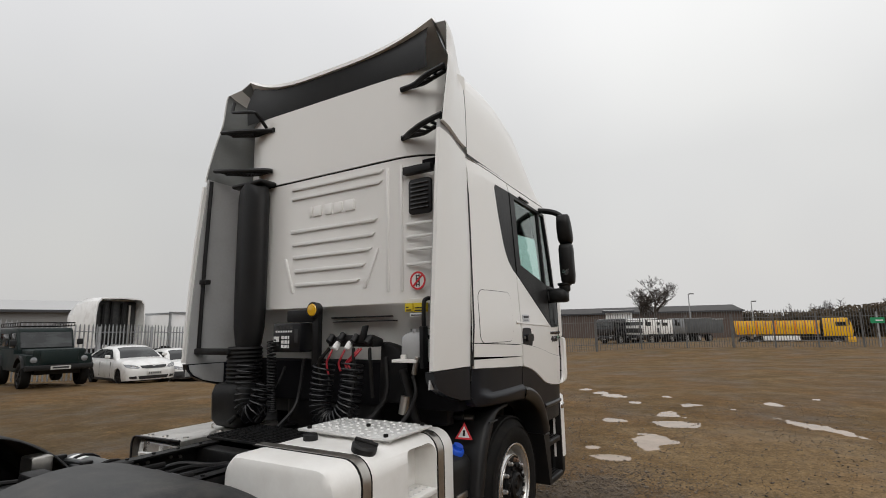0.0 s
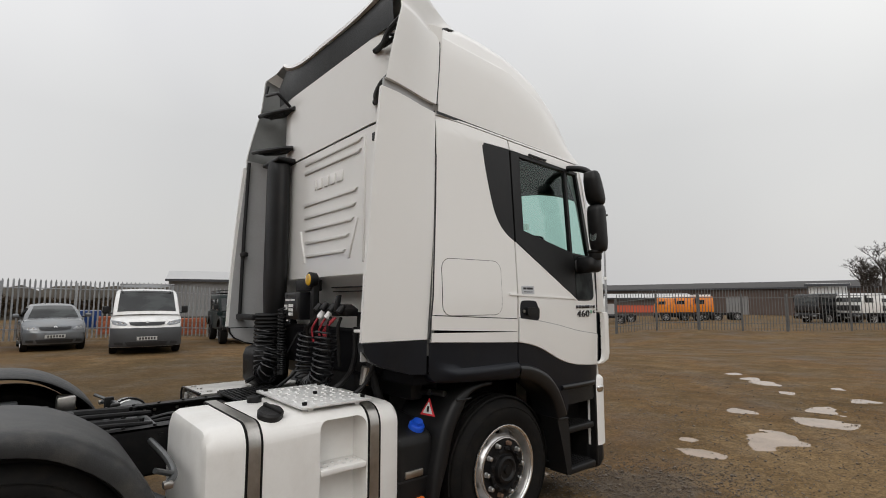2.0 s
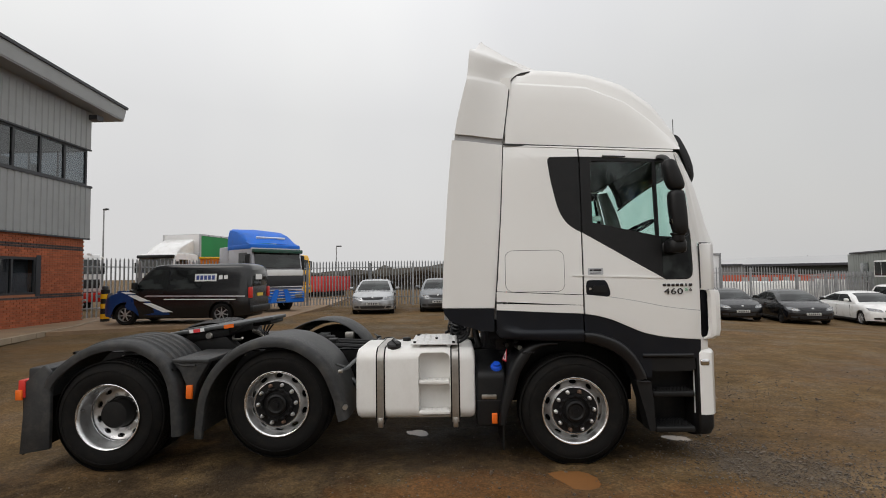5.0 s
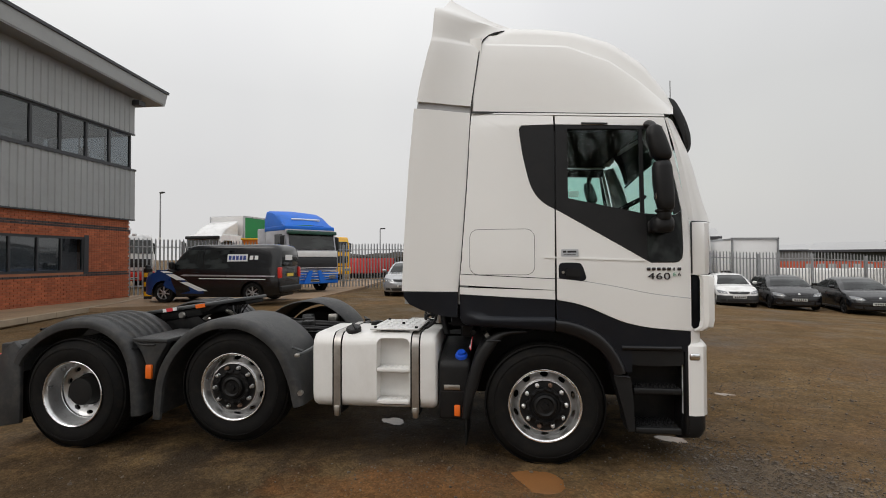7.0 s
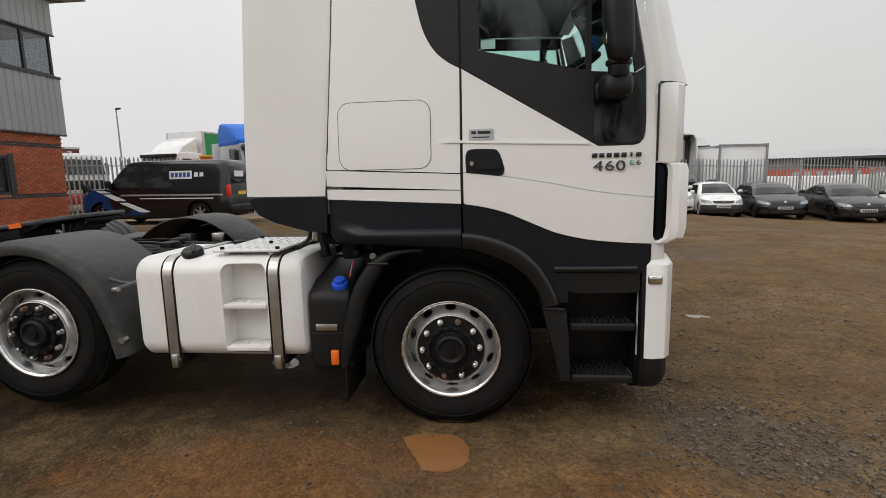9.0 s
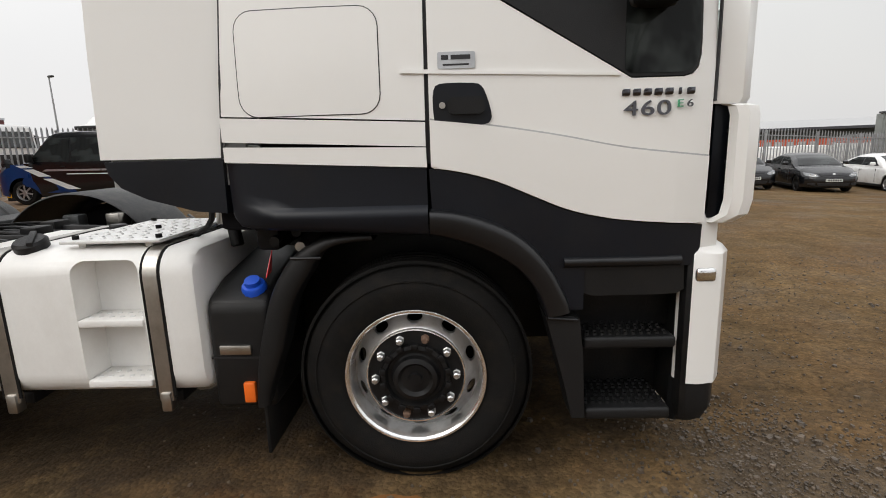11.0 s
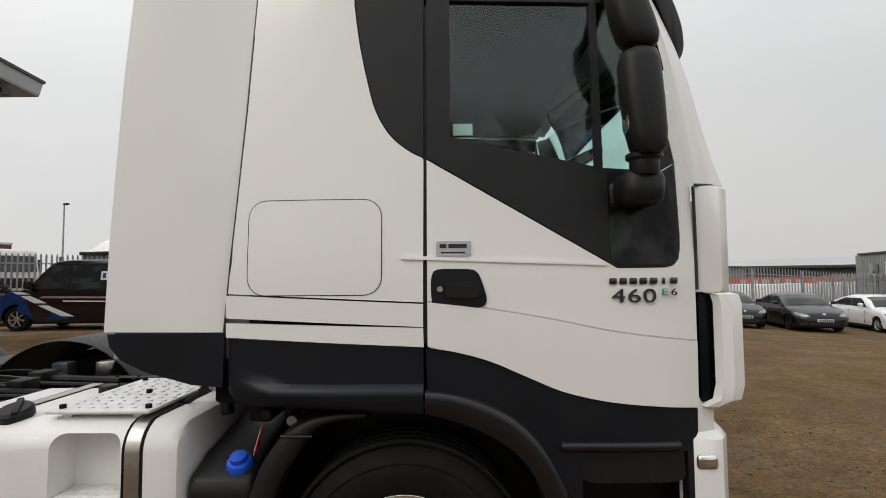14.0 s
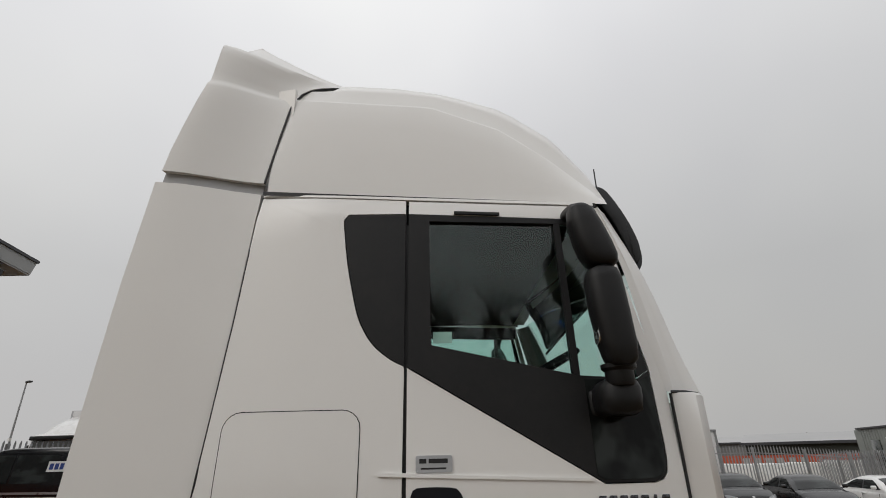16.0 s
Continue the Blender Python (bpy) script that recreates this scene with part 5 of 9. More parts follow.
part("reservoir_label", loft([[(x, -1.88 + 0.127 * math.sin(radians(a)), 0.70 + 0.127 * math.cos(radians(a))) for a in range(-38, 10, 8)] for x in (-1.06, -0.92)]), LABEL_WHITE, res)
for x in (-0.98, -0.66):
    part("reservoir_strap", tube([(x, -1.88 + 0.13 * math.sin(radians(a)), 0.70 + 0.13 * math.cos(radians(a))) for a in range(0, 361, 20)], 0.012, 6), CHASSIS, res)
    part("strap_lug", box(x - 0.025, x + 0.025, -2.04, -1.98, 0.76, 0.86, 0.01), CHASSIS, res)
# fifth wheel, tipped nose-up on its pivots
fm = pose(0, -3.60, 1.105, 8, 0, 0)
plate = prism([(-0.46, -0.40), (-0.48, 0.20), (-0.40, 0.48), (-0.22, 0.63), (0.22, 0.63), (0.40, 0.48), (0.48, 0.20), (0.46, -0.40), (0.30, -0.62), (0.08, -0.10), (0.0, 0.02), (-0.08, -0.10), (-0.30, -0.62)], "z", -0.012, 0.022, 0.008)
plate.transform(fm)
fw = part("fifth_wheel_plate", plate, GREASE, truck, "greasy worn fifth wheel plate tipped on its pivots")
part("plate_web", box(-0.44, 0.44, -0.20, 0.25, -0.10, -0.012, 0.02, 2, fm), CHASSIS, fw)
part("plate_lip", box(-0.20, 0.20, 0.40, 0.60, -0.055, -0.012, 0.012, 2, fm), CHASSIS, fw)
for s_ in (1, -1):
    part("ramp", prism([(s_ * 0.14, -0.45), (s_ * 0.42, -0.40), (s_ * 0.40, -0.90), (s_ * 0.30, -0.92)], "z", -0.045, -0.02, 0.006), GREASE, fw).matrix_basis = fm @ pose(0, 0, 0, 4, 0, 0)
    part("plate_rib", prism([(-0.35, -0.012), (0.45, -0.012), (0.30, -0.06), (-0.10, -0.10), (-0.30, -0.06)], "x", s_ * 0.40, s_ * 0.425, 0.004), CHASSIS, fw).matrix_basis = fm
    part("plate_pedestal", prism([(-3.88, 0.883), (-3.22, 0.883), (-3.42, 1.06), (-3.66, 1.06)], "x", s_ * 0.30, s_ * 0.42, 0.01), CHASSIS, fw)
    part("pivot_pin", cyl((s_ * 0.28, -3.55, 1.045), (s_ * 0.46, -3.55, 1.045), 0.035, 16, bevel=0.006), STEEL, fw)
part("plate_marker", box(0.478, 0.486, 0.22, 0.32, -0.018, 0.02, 0, 2, fm), ORANGE, fw)
for y0, y1, m in ((-0.14, -0.10, LABEL_WHITE), (-0.10, -0.03, LABEL_RED), (-0.03, 0.01, LABEL_WHITE)):
    part("plate_marker", box(0.470, 0.480, y0, y1, -0.012, 0.022, 0, 2, fm), m, fw)
part("release_handle", tube(curve_through([(0.2, -3.4, 1.03), (0.50, -3.28, 1.02), (0.66, -3.14, 1.03), (0.70, -3.10, 1.05)], 4), 0.012, 6), STEEL, fw)
for k in range(4):
    part("grease_line", tube(curve_through([(0.36 - 0.04 * k, -3.05 + 0.03 * k, 1.14), (0.38 - 0.05 * k, -3.02, 1.06 - 0.01 * k), (0.32 - 0.05 * k, -2.96 + 0.04 * k, 0.98), (0.22, -2.90, 0.90)], 5), 0.008, 6), CHASSIS if k % 2 else SHEEN, fw)
part("return_spring", coil_along([(0.30, -3.16, 1.08), (0.33, -3.05, 1.04), (0.35, -2.95, 0.97)], 0.018, 0.014, 0.004), STEEL, fw)
for x, y in ((0.50, -2.95), (0.55, -2.75), (0.48, -2.55), (0.52, -2.30), (-0.50, -2.9), (-0.52, -2.6)):
    part("valve_block", box(x - 0.05, x + 0.05, y - 0.06, y + 0.06, 0.84, 0.93 + 0.03 * math.sin(9 * y), 0.012), CHASSIS if y < -2.6 else GREASE, truck)
for k in range(5):
    part("air_pipe", tube(curve_through([(0.46 - 0.2 * k, -3.1, 0.91), (0.44 - 0.2 * k, -2.75, 0.925), (0.46 - 0.19 * k, -2.40, 0.90)], 5), 0.011, 7), SHEEN if k % 2 else CHASSIS, truck)


# ---- wheels ----
def wheel_part(parent, x, y, z, R, kind, sx):
    """A wheel whose outer face looks to sx; kind: steered (bowl outwards) or drive (deep dish)."""
    w = new("wheel")
    w.parent = parent
    w.matrix_basis = pose(x, y, z, 0, 90 * sx, 0)
    r = R
    W = 0.30
    prof = [(0.27, -W + 0.01), (0.30, -W), (0.36, -W - 0.01), (0.43, -W + 0.0), (r - 0.025, -W + 0.03), (r - 0.004, -W + 0.06)]
    for k in range(4):
        h = -W + 0.075 + k * 0.054
        prof += [(r, h), (r, h + 0.03), (r - 0.014, h + 0.034), (r - 0.014, h + 0.044)]
    prof += [(r, -0.075), (r - 0.004, -0.06), (r - 0.025, -0.03), (r - 0.055, -0.008), (0.40, 0.012), (0.365, 0.014), (0.33, 0.008), (0.305, 0.0), (0.288, -0.008), (0.272, -0.014), (0.27, -0.03)]
    if "tyre_%d" % kind not in WHEEL_CACHE:
        WHEEL_CACHE["tyre_%d" % kind] = finish(lathe(prof, 72, cap=False), "tyre", RUBBER, 40)
        WHEEL_CACHE["bead_%d" % kind] = finish(lathe([(0.4, 0.0125), (0.402, 0.0165), (0.405, 0.0165), (0.407, 0.012)], 72, cap=False), "sidewall_ring", RUBBER)
        if kind == 0:
            shell = lathe([(0.284, -0.25), (0.284, -0.03), (0.287, 0.004), (0.297, 0.006), (0.292, -0.006), (0.283, -0.014), (0.279, -0.03), (0.274, -0.088)], 80, cap=False)
            ring = [(0.274, -0.088), (0.263, -0.083), (0.247, -0.062), (0.230, -0.040), (0.217, -0.022), (0.210, -0.013), (0.203, -0.012)]
        else:
            shell = lathe([(0.29, 0.004), (0.298, 0.006), (0.29, -0.004), (0.282, -0.014), (0.276, -0.03), (0.27, -0.10), (0.264, -0.14), (0.262, -0.165)], 80, cap=False)
            ring = [(0.262, -0.165), (0.252, -0.175), (0.235, -0.186), (0.215, -0.194), (0.19, -0.20), (0.15, -0.195)]
        rr, zz = [q for q, h in ring][::-1], [h for q, h in ring][::-1]
        zat = lambda q: float(np.interp(q, rr, zz))
        ro, ri, rc = ring[0][0], ring[-1][0], (0.246 if kind == 0 else 0.222)
        bm = bmesh.new()
        for sector in range(10):
            a0 = 2 * math.pi * sector / 10
            half = math.pi / 10
            edge = [(ro, -half + 2 * half * k / 8) for k in range(8)] + [(ro + (ri - ro) * k / 4, half) for k in range(4)] + [(ri, half - 2 * half * k / 8) for k in range(8)] + [(ri + (ro - ri) * k / 4, -half) for k in range(4)]
            rows_ = []
            for u in (0.0, 0.35, 0.7, 1.0, 1.0):
                row_ = []
                for q, t in edge:
                    d = math.atan2((q - rc) / 0.6, t * rc)
                    eq, et = rc + 0.018 * math.sin(d), 0.034 * math.cos(d) / rc
                    q2, t2 = q + (eq - q) * u, t + (et - t) * u
                    row_.append((q2 * math.cos(a0 + t2), q2 * math.sin(a0 + t2), zat(q2) - (0.025 if len(rows_) == 4 else 0)))
                rows_.append(row_)
            vv = [[bm.verts.new(p) for p in row_] for row_ in rows_]
            for a, b in zip(vv, vv[1:]):
                for k in range(24):
                    bm.faces.new((a[k], a[(k + 1) % 24], b[(k + 1) % 24], b[k]))
        bm2 = join(shell, bm)
        WHEEL_CACHE["rim_%d" % kind] = finish(bm2, "rim", RIM, 40)
        o = -0.02 if kind == 0 else -0.195
        WHEEL_CACHE["hub_%d" % kind] = finish(lathe([(0.207, o - 0.006), (0.204, o + 0.006), (0.148, o + 0.008), (0.144, o + 0.03), (0.128, o + 0.034), (0.12, o + 0.014), (0.106, o + 0.014), (0.098, o + 0.02), (0.092, o + 0.042), (0.074, o + 0.05), (0.06, o + 0.036), (0.03, o + 0.036), (0.026, o + 0.05), (0, o + 0.05)] if kind == 0 else
                                                    [(0.152, o - 0.01), (0.15, o + 0.01), (0.135, o + 0.012), (0.13, o + 0.10), (0.12, o + 0.115), (0.06, o + 0.12), (0, o + 0.12)], 40, cap=False), "hub", CHASSIS if kind == 0 else BLACK, 35)
        if kind == 0:
            edge_ = join(lathe([(0.281, 0.0), (0.287, 0.007), (0.293, 0.010), (0.299, 0.008), (0.299, 0.002)], 80, cap=False), lathe([(0.213, -0.016), (0.210, -0.007), (0.205, -0.006), (0.202, -0.014)], 64, cap=False))
        else:
            edge_ = join(lathe([(0.284, 0.0), (0.289, 0.008), (0.296, 0.010), (0.300, 0.006)], 80, cap=False), lathe([(0.268, -0.15), (0.262, -0.146), (0.256, -0.152), (0.254, -0.165)], 64, cap=False))
        WHEEL_CACHE["edge_%d" % kind] = finish(edge_, "rim_edge", POLISHED, 60)
        WHEEL_CACHE["cog_%d" % kind] = finish(box(-0.012, 0.012, -0.014, 0.014, 0, 0.016, 0.004, 2), "hub_cog", CHASSIS, 30)
        WHEEL_CACHE["nut_%d" % kind] = finish(lathe([(0.0185, 0), (0.0185, 0.006), (0.0155, 0.008), (0.0145, 0.03), (0.009, 0.034), (0, 0.034)], 6, cap=False), "wheel_nut", RIM, 30)
        WHEEL_CACHE["rust_%d" % kind] = finish(lathe([(0.0185, 0), (0.0185, 0.006), (0.0155, 0.008), (0.0145, 0.03), (0.009, 0.034), (0, 0.034)], 6, cap=False), "wheel_nut", RUST, 30)
        WHEEL_CACHE["drum_%d" % kind] = finish(lathe([(0.0, -0.23), (0.24, -0.23), (0.24, -0.24), (0, -0.24)], 32, cap=False), "brake_drum", CHASSIS)
    for nm, key in (("tyre", "tyre"), ("sidewall_ring", "bead"), ("rim", "rim"), ("hub", "hub"), ("brake_drum", "drum"), ("rim_edge", "edge")):
        ob = new(nm, WHEEL_CACHE["%s_%d" % (key, kind)])
        ob.parent = w
        if key in ("rim", "hub", "edge"):
            ob.scale = (0.96, 0.96, 1.0)
    for i in range(14 if kind == 0 else 0):
        a = 2 * math.pi * i / 14
        ob = new("hub_cog", WHEEL_CACHE["cog_0"])
        ob.parent = w
        ob.matrix_basis = pose(0.136 * math.cos(a), 0.136 * math.sin(a), 0.008, 0, 0, math.degrees(a))
    for i in range(10):
        a = 2 * math.pi * (i + 0.5) / 10 + 0.05
        q = 0.166 if kind == 0 else 0.160
        ob = new("wheel_nut", WHEEL_CACHE[("rust_%d" if (i * 7 + int(y * 3)) % 10 in (3, 8) and kind == 0 else "nut_%d") % kind])
        ob.parent = w
        ob.matrix_basis = pose(q * math.cos(a), q * math.sin(a), -0.014 if kind == 0 else -0.20)
    return w


WHEEL_CACHE = {}
for sx in (1, -1):
    wheel_part(truck, sx * 1.165, 0.005, 0.446, 0.478, 0, sx)
    wheel_part(truck, sx * 1.155, -2.60, 0.525, 0.478, 0, sx)
    wheel_part(truck, sx * 1.165, -4.095, 0.425, 0.488, 1, sx)
    w = wheel_part(truck, sx * 0.82, -4.095, 0.425, 0.488, 1, sx)
for y, z in ((0, 0.478), (-2.59, 0.538), (-4.09, 0.462)):
    part("axle_beam", cyl((-0.95, y, z - 0.02), (0.95, y, z - 0.02), 0.075, 16), CHASSIS, truck)
part("drive_head", lathe([(0.05, -0.2), (0.2, -0.12), (0.23, 0), (0.2, 0.12), (0.05, 0.2)], 24, pose(0, -4.09, 0.46, 0, 90, 0)), CHASSIS, truck)
for sx in (1, -1):
    for y in (-4.45, -3.7, -2.9, -2.3):
        part("air_spring", lathe([(0.09, 0.50), (0.12, 0.53), (0.12, 0.62), (0.10, 0.64), (0.12, 0.66), (0.12, 0.75), (0.09, 0.78)], 20, pose(sx * 0.5, y, 0)), RUBBER, truck)

# rear mudguards
for sx in (1, -1):
    for nm, base in (("mid_mudguard", [(-3.315, 0.24), (-3.306, 0.37), (-3.272, 0.613), (-3.171, 0.816), (-3.008, 0.978), (-2.80, 1.075), (-2.59, 1.093), (-2.38, 1.037), (-2.168, 0.872), (-2.042, 0.617), (-2.0, 0.45), (-1.985, 0.39)]),
                     ("rear_mudguard", [(-4.66, 0.70), (-4.60, 0.80), (-4.433, 0.945), (-4.237, 1.043), (-4.037, 1.079), (-3.833, 1.061), (-3.625, 0.944), (-3.519, 0.785), (-3.474, 0.62), (-3.452, 0.42), (-3.446, 0.26)])):
        line = curve_through(base, 4)
        off = lambda k, h: (lambda t: (line[k][0] - h * t.y, line[k][1] + h * t.x))(Vector((line[min(k + 1, len(line) - 1)][0] - line[max(k - 1, 0)][0], line[min(k + 1, len(line) - 1)][1] - line[max(k - 1, 0)][1])).normalized())
        g = part(nm, solid(loft([[(sx * x, *off(k, h)) for x, h in ((0.55, 0.008), (0.56, 0.018), (1.12, 0.018), (1.16, 0.014), (1.185, 0.002), (1.195, -0.016), (1.197, -0.045), (1.193, -0.068), (1.17, -0.074))] for k in range(len(line))]), 0.006), GREY_PLASTIC, truck, "weathered grey plastic mudguard", smooth=60)
        if nm == "rear_mudguard":
            for x in (0.66, 0.76, 0.86, 0.96, 1.06):
                part("guard_rib", loft([[(sx * (x + d), *off(k, 0.018 + h)) for d, h in ((-0.022, 0), (-0.014, 0.014), (0.014, 0.014), (0.022, 0))] for k in range(10, 27)]), GREY_PLASTIC, g)
            for k in (9, 27):
                part("guard_strap", loft([[(sx * x, off(k, h)[0] + d, off(k, h)[1] - d * (0.5 if k == 27 else -0.4)) for x in np.linspace(0.55, 1.18, 6)] for d, h in ((-0.012, 0.014), (-0.01, 0.03), (0.01, 0.03), (0.012, 0.014))]), BLACK, g)
    part("guard_link", prism([(-3.55, 0.90), (-3.50, 0.915), (-3.30, 0.905), (-3.215, 0.89), (-3.27, 0.80), (-3.325, 0.70), (-3.345, 0.56), (-3.405, 0.56), (-3.425, 0.70), (-3.47, 0.80)], "x", sx * 1.06, sx * 1.135, 0.012), GREY_PLASTIC, truck)
    part("guard_shelf", box(sx * 0.5, sx * 1.15, -3.545, -3.21, 0.885, 0.92, 0.012), GREY_PLASTIC, truck)
    part("link_rib", tube([(sx * 1.14, -3.53, 0.893), (sx * 1.145, -3.45, 0.868), (sx * 1.145, -3.33, 0.868)], 0.009, 6), GREY_PLASTIC, truck)
    mk = part("side_marker", box(sx * 1.133, sx * 1.162, -3.408, -3.352, 0.575, 0.695, 0.008), ORANGE, truck, "amber side marker")
    part("rear_guard_tail", prism([(-4.60, 0.82), (-4.665, 0.885), (-4.70, 0.86), (-4.83, 0.74), (-4.845, 0.45), (-4.868, 0.11), (-4.60, 0.155), (-4.60, 0.45)], "x", min(sx * 1.14, sx * 1.18), max(sx * 1.14, sx * 1.18), 0.01), GREY_PLASTIC, truck)
    part("mud_flap", box(sx * 0.62, sx * 1.15, -4.868, -4.852, 0.10, 0.62, 0.004), RUBBER, truck)
    part("lamp_carrier", box(sx * 0.60, sx * 1.15, -4.83, -4.62, 0.60, 0.86, 0.02), GREY_PLASTIC, truck)
    part("tail_lamp", box(sx * 0.75, sx * 1.19, -4.885, -4.82, 0.60, 0.76, 0.012), RED, truck, "red tail lamp cluster")
    part("end_marker", box(sx * 1.178, sx * 1.20, -4.90, -4.84, 0.585, 0.675, 0.006), ORANGE, truck)
    part("guard_stay", tube(curve_through([(sx * 1.14, -2.045, 0.80), (sx * 1.06, -2.0, 0.815), (sx * 0.85, -1.985, 0.83), (sx * 0.45, -1.985, 0.83)], 4), 0.016, 8), GREASE, truck, "thin steel mudguard stay")
    part("guard_stay", tube([(sx * 1.13, -2.09, 0.865), (sx * 1.10, -2.03, 0.835), (sx * 1.05, -2.0, 0.816)], 0.012, 8), GREASE, truck)
    part("guard_clip", box(sx * 1.12, sx * 1.16, -2.06, -2.02, 0.785, 0.815, 0.008), STEEL, truck)
    part("guard_bolt", cyl((sx * 1.17, -1.99, 0.50), (sx * 1.21, -1.99, 0.50), 0.022, 6), STEEL, truck)

# fuel tank with recessed steps, straps, filler cap and walkway plate
def round_tank(x0, x1, y0, y1, z0, z1, r, e):
    rows = []
    for y, i in ((y0, e), (y0 + 0.3 * e, 0.35 * e), (y0 + e, 0.0), (y1 - e, 0.0), (y1 - 0.3 * e, 0.35 * e), (y1, e)):
        rows.append([(x, y, z) for x, z in rounded(x0 + i, x1 - i, z0 + i, z1 - i, r - i * 0.5, 7)])
    return loft(rows, True, True)


tank = round_tank(0.425, 1.165, -1.905, -0.855, 0.375, 0.995, 0.11, 0.04)


def cut_out(bm, cutter):
    """bm with the shape of cutter taken away."""
    obs = []
    for b in (bm, cutter):
        bmesh.ops.recalc_face_normals(b, faces=b.faces)
        me = bpy.data.meshes.new("tmp")
        b.to_mesh(me)
        b.free()
        obs.append(new("tmp", me))
    mod = obs[0].modifiers.new("cut", 'BOOLEAN')
    mod.object, mod.operation, mod.solver = obs[1], 'DIFFERENCE', 'EXACT'
    me = bpy.data.meshes.new_from_object(obs[0].evaluated_get(bpy.context.evaluated_depsgraph_get()))
    out = bmesh.new()
    out.from_mesh(me)
    for o in obs:
        d = o.data
        bpy.data.objects.remove(o)
        bpy.data.meshes.remove(d)
    bpy.data.meshes.remove(me)
    return out


tank = cut_out(tank, prism(rounded(-1.352, -1.078, 0.405, 0.955, 0.05), "x", 1.02, 1.3))
tank_ob = part("fuel_tank", tank, WHITE_TANK, truck, "white painted fuel tank with a recessed ladder")
for z in (0.425, 0.685):
    st = part("tank_step", box(1.02, 1.172, -1.348, -1.082, z, z + 0.03, 0.006), WHITE_TANK, tank_ob)
    for i in range(6):
        for j in range(2):
            part("tread_hole", lathe([(0.011, 0), (0.009, 0.004), (0, 0.003)], 10, pose(1.075 + 0.05 * j, -1.325 + 0.044 * i, z + 0.029)), ALU, st)
for y in (-1.685, -1.03):
    ring = []
    for d in (-0.031, -0.028, 0.028, 0.031):
        g = 0.004 if abs(d) < 0.03 else -0.002
        sec = [(1.165 + g, 0.36)] + [(1.055 + (0.11 + g) * math.cos(radians(a)), 0.885 + (0.11 + g) * math.sin(radians(a))) for a in range(0, 91, 15)] + [(0.43, 0.995 + g)]
        ring.append([(x, y + d, z) for x, z in sec])
    part("tank_strap", loft(ring), STEEL, tank_ob, "steel tank strap")
    ring = []
    for d in (-0.042, -0.04, 0.04, 0.042):
        g = 0.002 if abs(d) < 0.041 else -0.003
        sec = [(1.165 + g, 0.38)] + [(1.055 + (0.11 + g) * math.cos(radians(a)), 0.885 + (0.11 + g) * math.sin(radians(a))) for a in range(0, 91, 15)] + [(0.43, 0.995 + g)]
        ring.append([(x, y + d, z) for x, z in sec])
    part("strap_rubber", loft(ring), RUBBER, tank_ob)
    part("strap_bolt", box(1.13, 1.18, y - 0.022, y + 0.022, 0.315, 0.40, 0.008), STEEL, tank_ob)
    part("tank_bracket", box(0.4, 1.10, y - 0.03, y + 0.03, 0.32, 0.375, 0.01), CHASSIS, tank_ob)
cap = part("filler_cap", lathe([(0.045, 0), (0.045, 0.02), (0.062, 0.025), (0.064, 0.055), (0.055, 0.066), (0, 0.068)], 28, pose(1.045, -1.575, 0.972, 0, 18, 0)), BLACK, tank_ob, "black screw filler cap")
part("cap_grip", box(-0.06, 0.06, -0.012, 0.012, 0.06, 0.08, 0.006, 2, pose(1.045, -1.575, 0.972, 0, 18, 30)), BLACK, cap)
part("tank_sender", cyl((0.62, -1.5, 0.99), (0.62, -1.5, 1.03), 0.04, 16, bevel=0.006), BLACK, tank_ob)
plate = part("walkway_plate", box(0.44, 1.10, -1.425, -1.01, 1.015, 1.028, 0.003), ALU, truck, "aluminium walkway plate with punched studs")
for i in range(11):
    for j in range(7):
        ob = part("stud", lathe([(0.012, 0), (0.009, 0.006), (0.0, 0.006)], 8, pose(0.49 + i * 0.056, -1.39 + j * 0.058 + 0.012 * (i % 2), 1.027), cap=False), ALU, plate) if (i, j) == (0, 0) else copy_thing(stud0, pose(0.056 * i, j * 0.058 + 0.012 * (i % 2), 0))
        if (i, j) == (0, 0):
            stud0 = ob
for x, y in ((0.5, -1.39), (1.05, -1.39), (0.5, -1.04), (1.05, -1.04), (0.78, -1.2)):
    part("rubber_stop", cyl((x, y, 1.026), (x, y, 1.043), 0.013, 10), RUBBER, plate)
for y in (-1.36, -1.08):
    part("plate_foot", box(0.55, 1.06, y - 0.015, y + 0.015, 0.985, 1.017), ALU, plate)
# urea tank with its blue cap, catch and marker
ad = part("urea_tank", prism([(0.55, 0.30), (1.13, 0.30), (1.13, 0.745), (1.10, 0.785), (0.96, 0.835), (0.55, 0.90)], "y", -0.845, -0.585, 0.03, 3), BLACK, truck, "black urea tank with a blue cap")
part("blue_cap", lathe([(0.044, 0), (0.051, 0.008), (0.051, 0.06), (0.045, 0.068), (0.034, 0.07), (0.032, 0.09), (0, 0.092)], 12, pose(1.04, -0.662, 0.765, 0, 25, 0)), BLUE_CAP, ad, "blue urea filler cap")
part("cap_neck", cyl((1.012, -0.662, 0.715), (1.04, -0.662, 0.77), 0.063, 20), GLOSS_BLACK, ad)
part("catch_plate", box(1.128, 1.142, -0.80, -0.67, 0.545, 0.585, 0.004), STEEL, ad)
part("tank_split", box(1.125, 1.134, -0.84, -0.59, 0.525, 0.533), LABEL_BLACK, ad)
part("side_marker", box(1.125, 1.152, -0.715, -0.665, 0.335, 0.425, 0.008), ORANGE, ad, "amber side marker")
tri = part("warning_triangle", prism([(-0.075, -0.05), (0.075, -0.05), (0.0, 0.08)], "x", 0, 0.004), LABEL_RED, truck, "red and white warning triangle sticker")
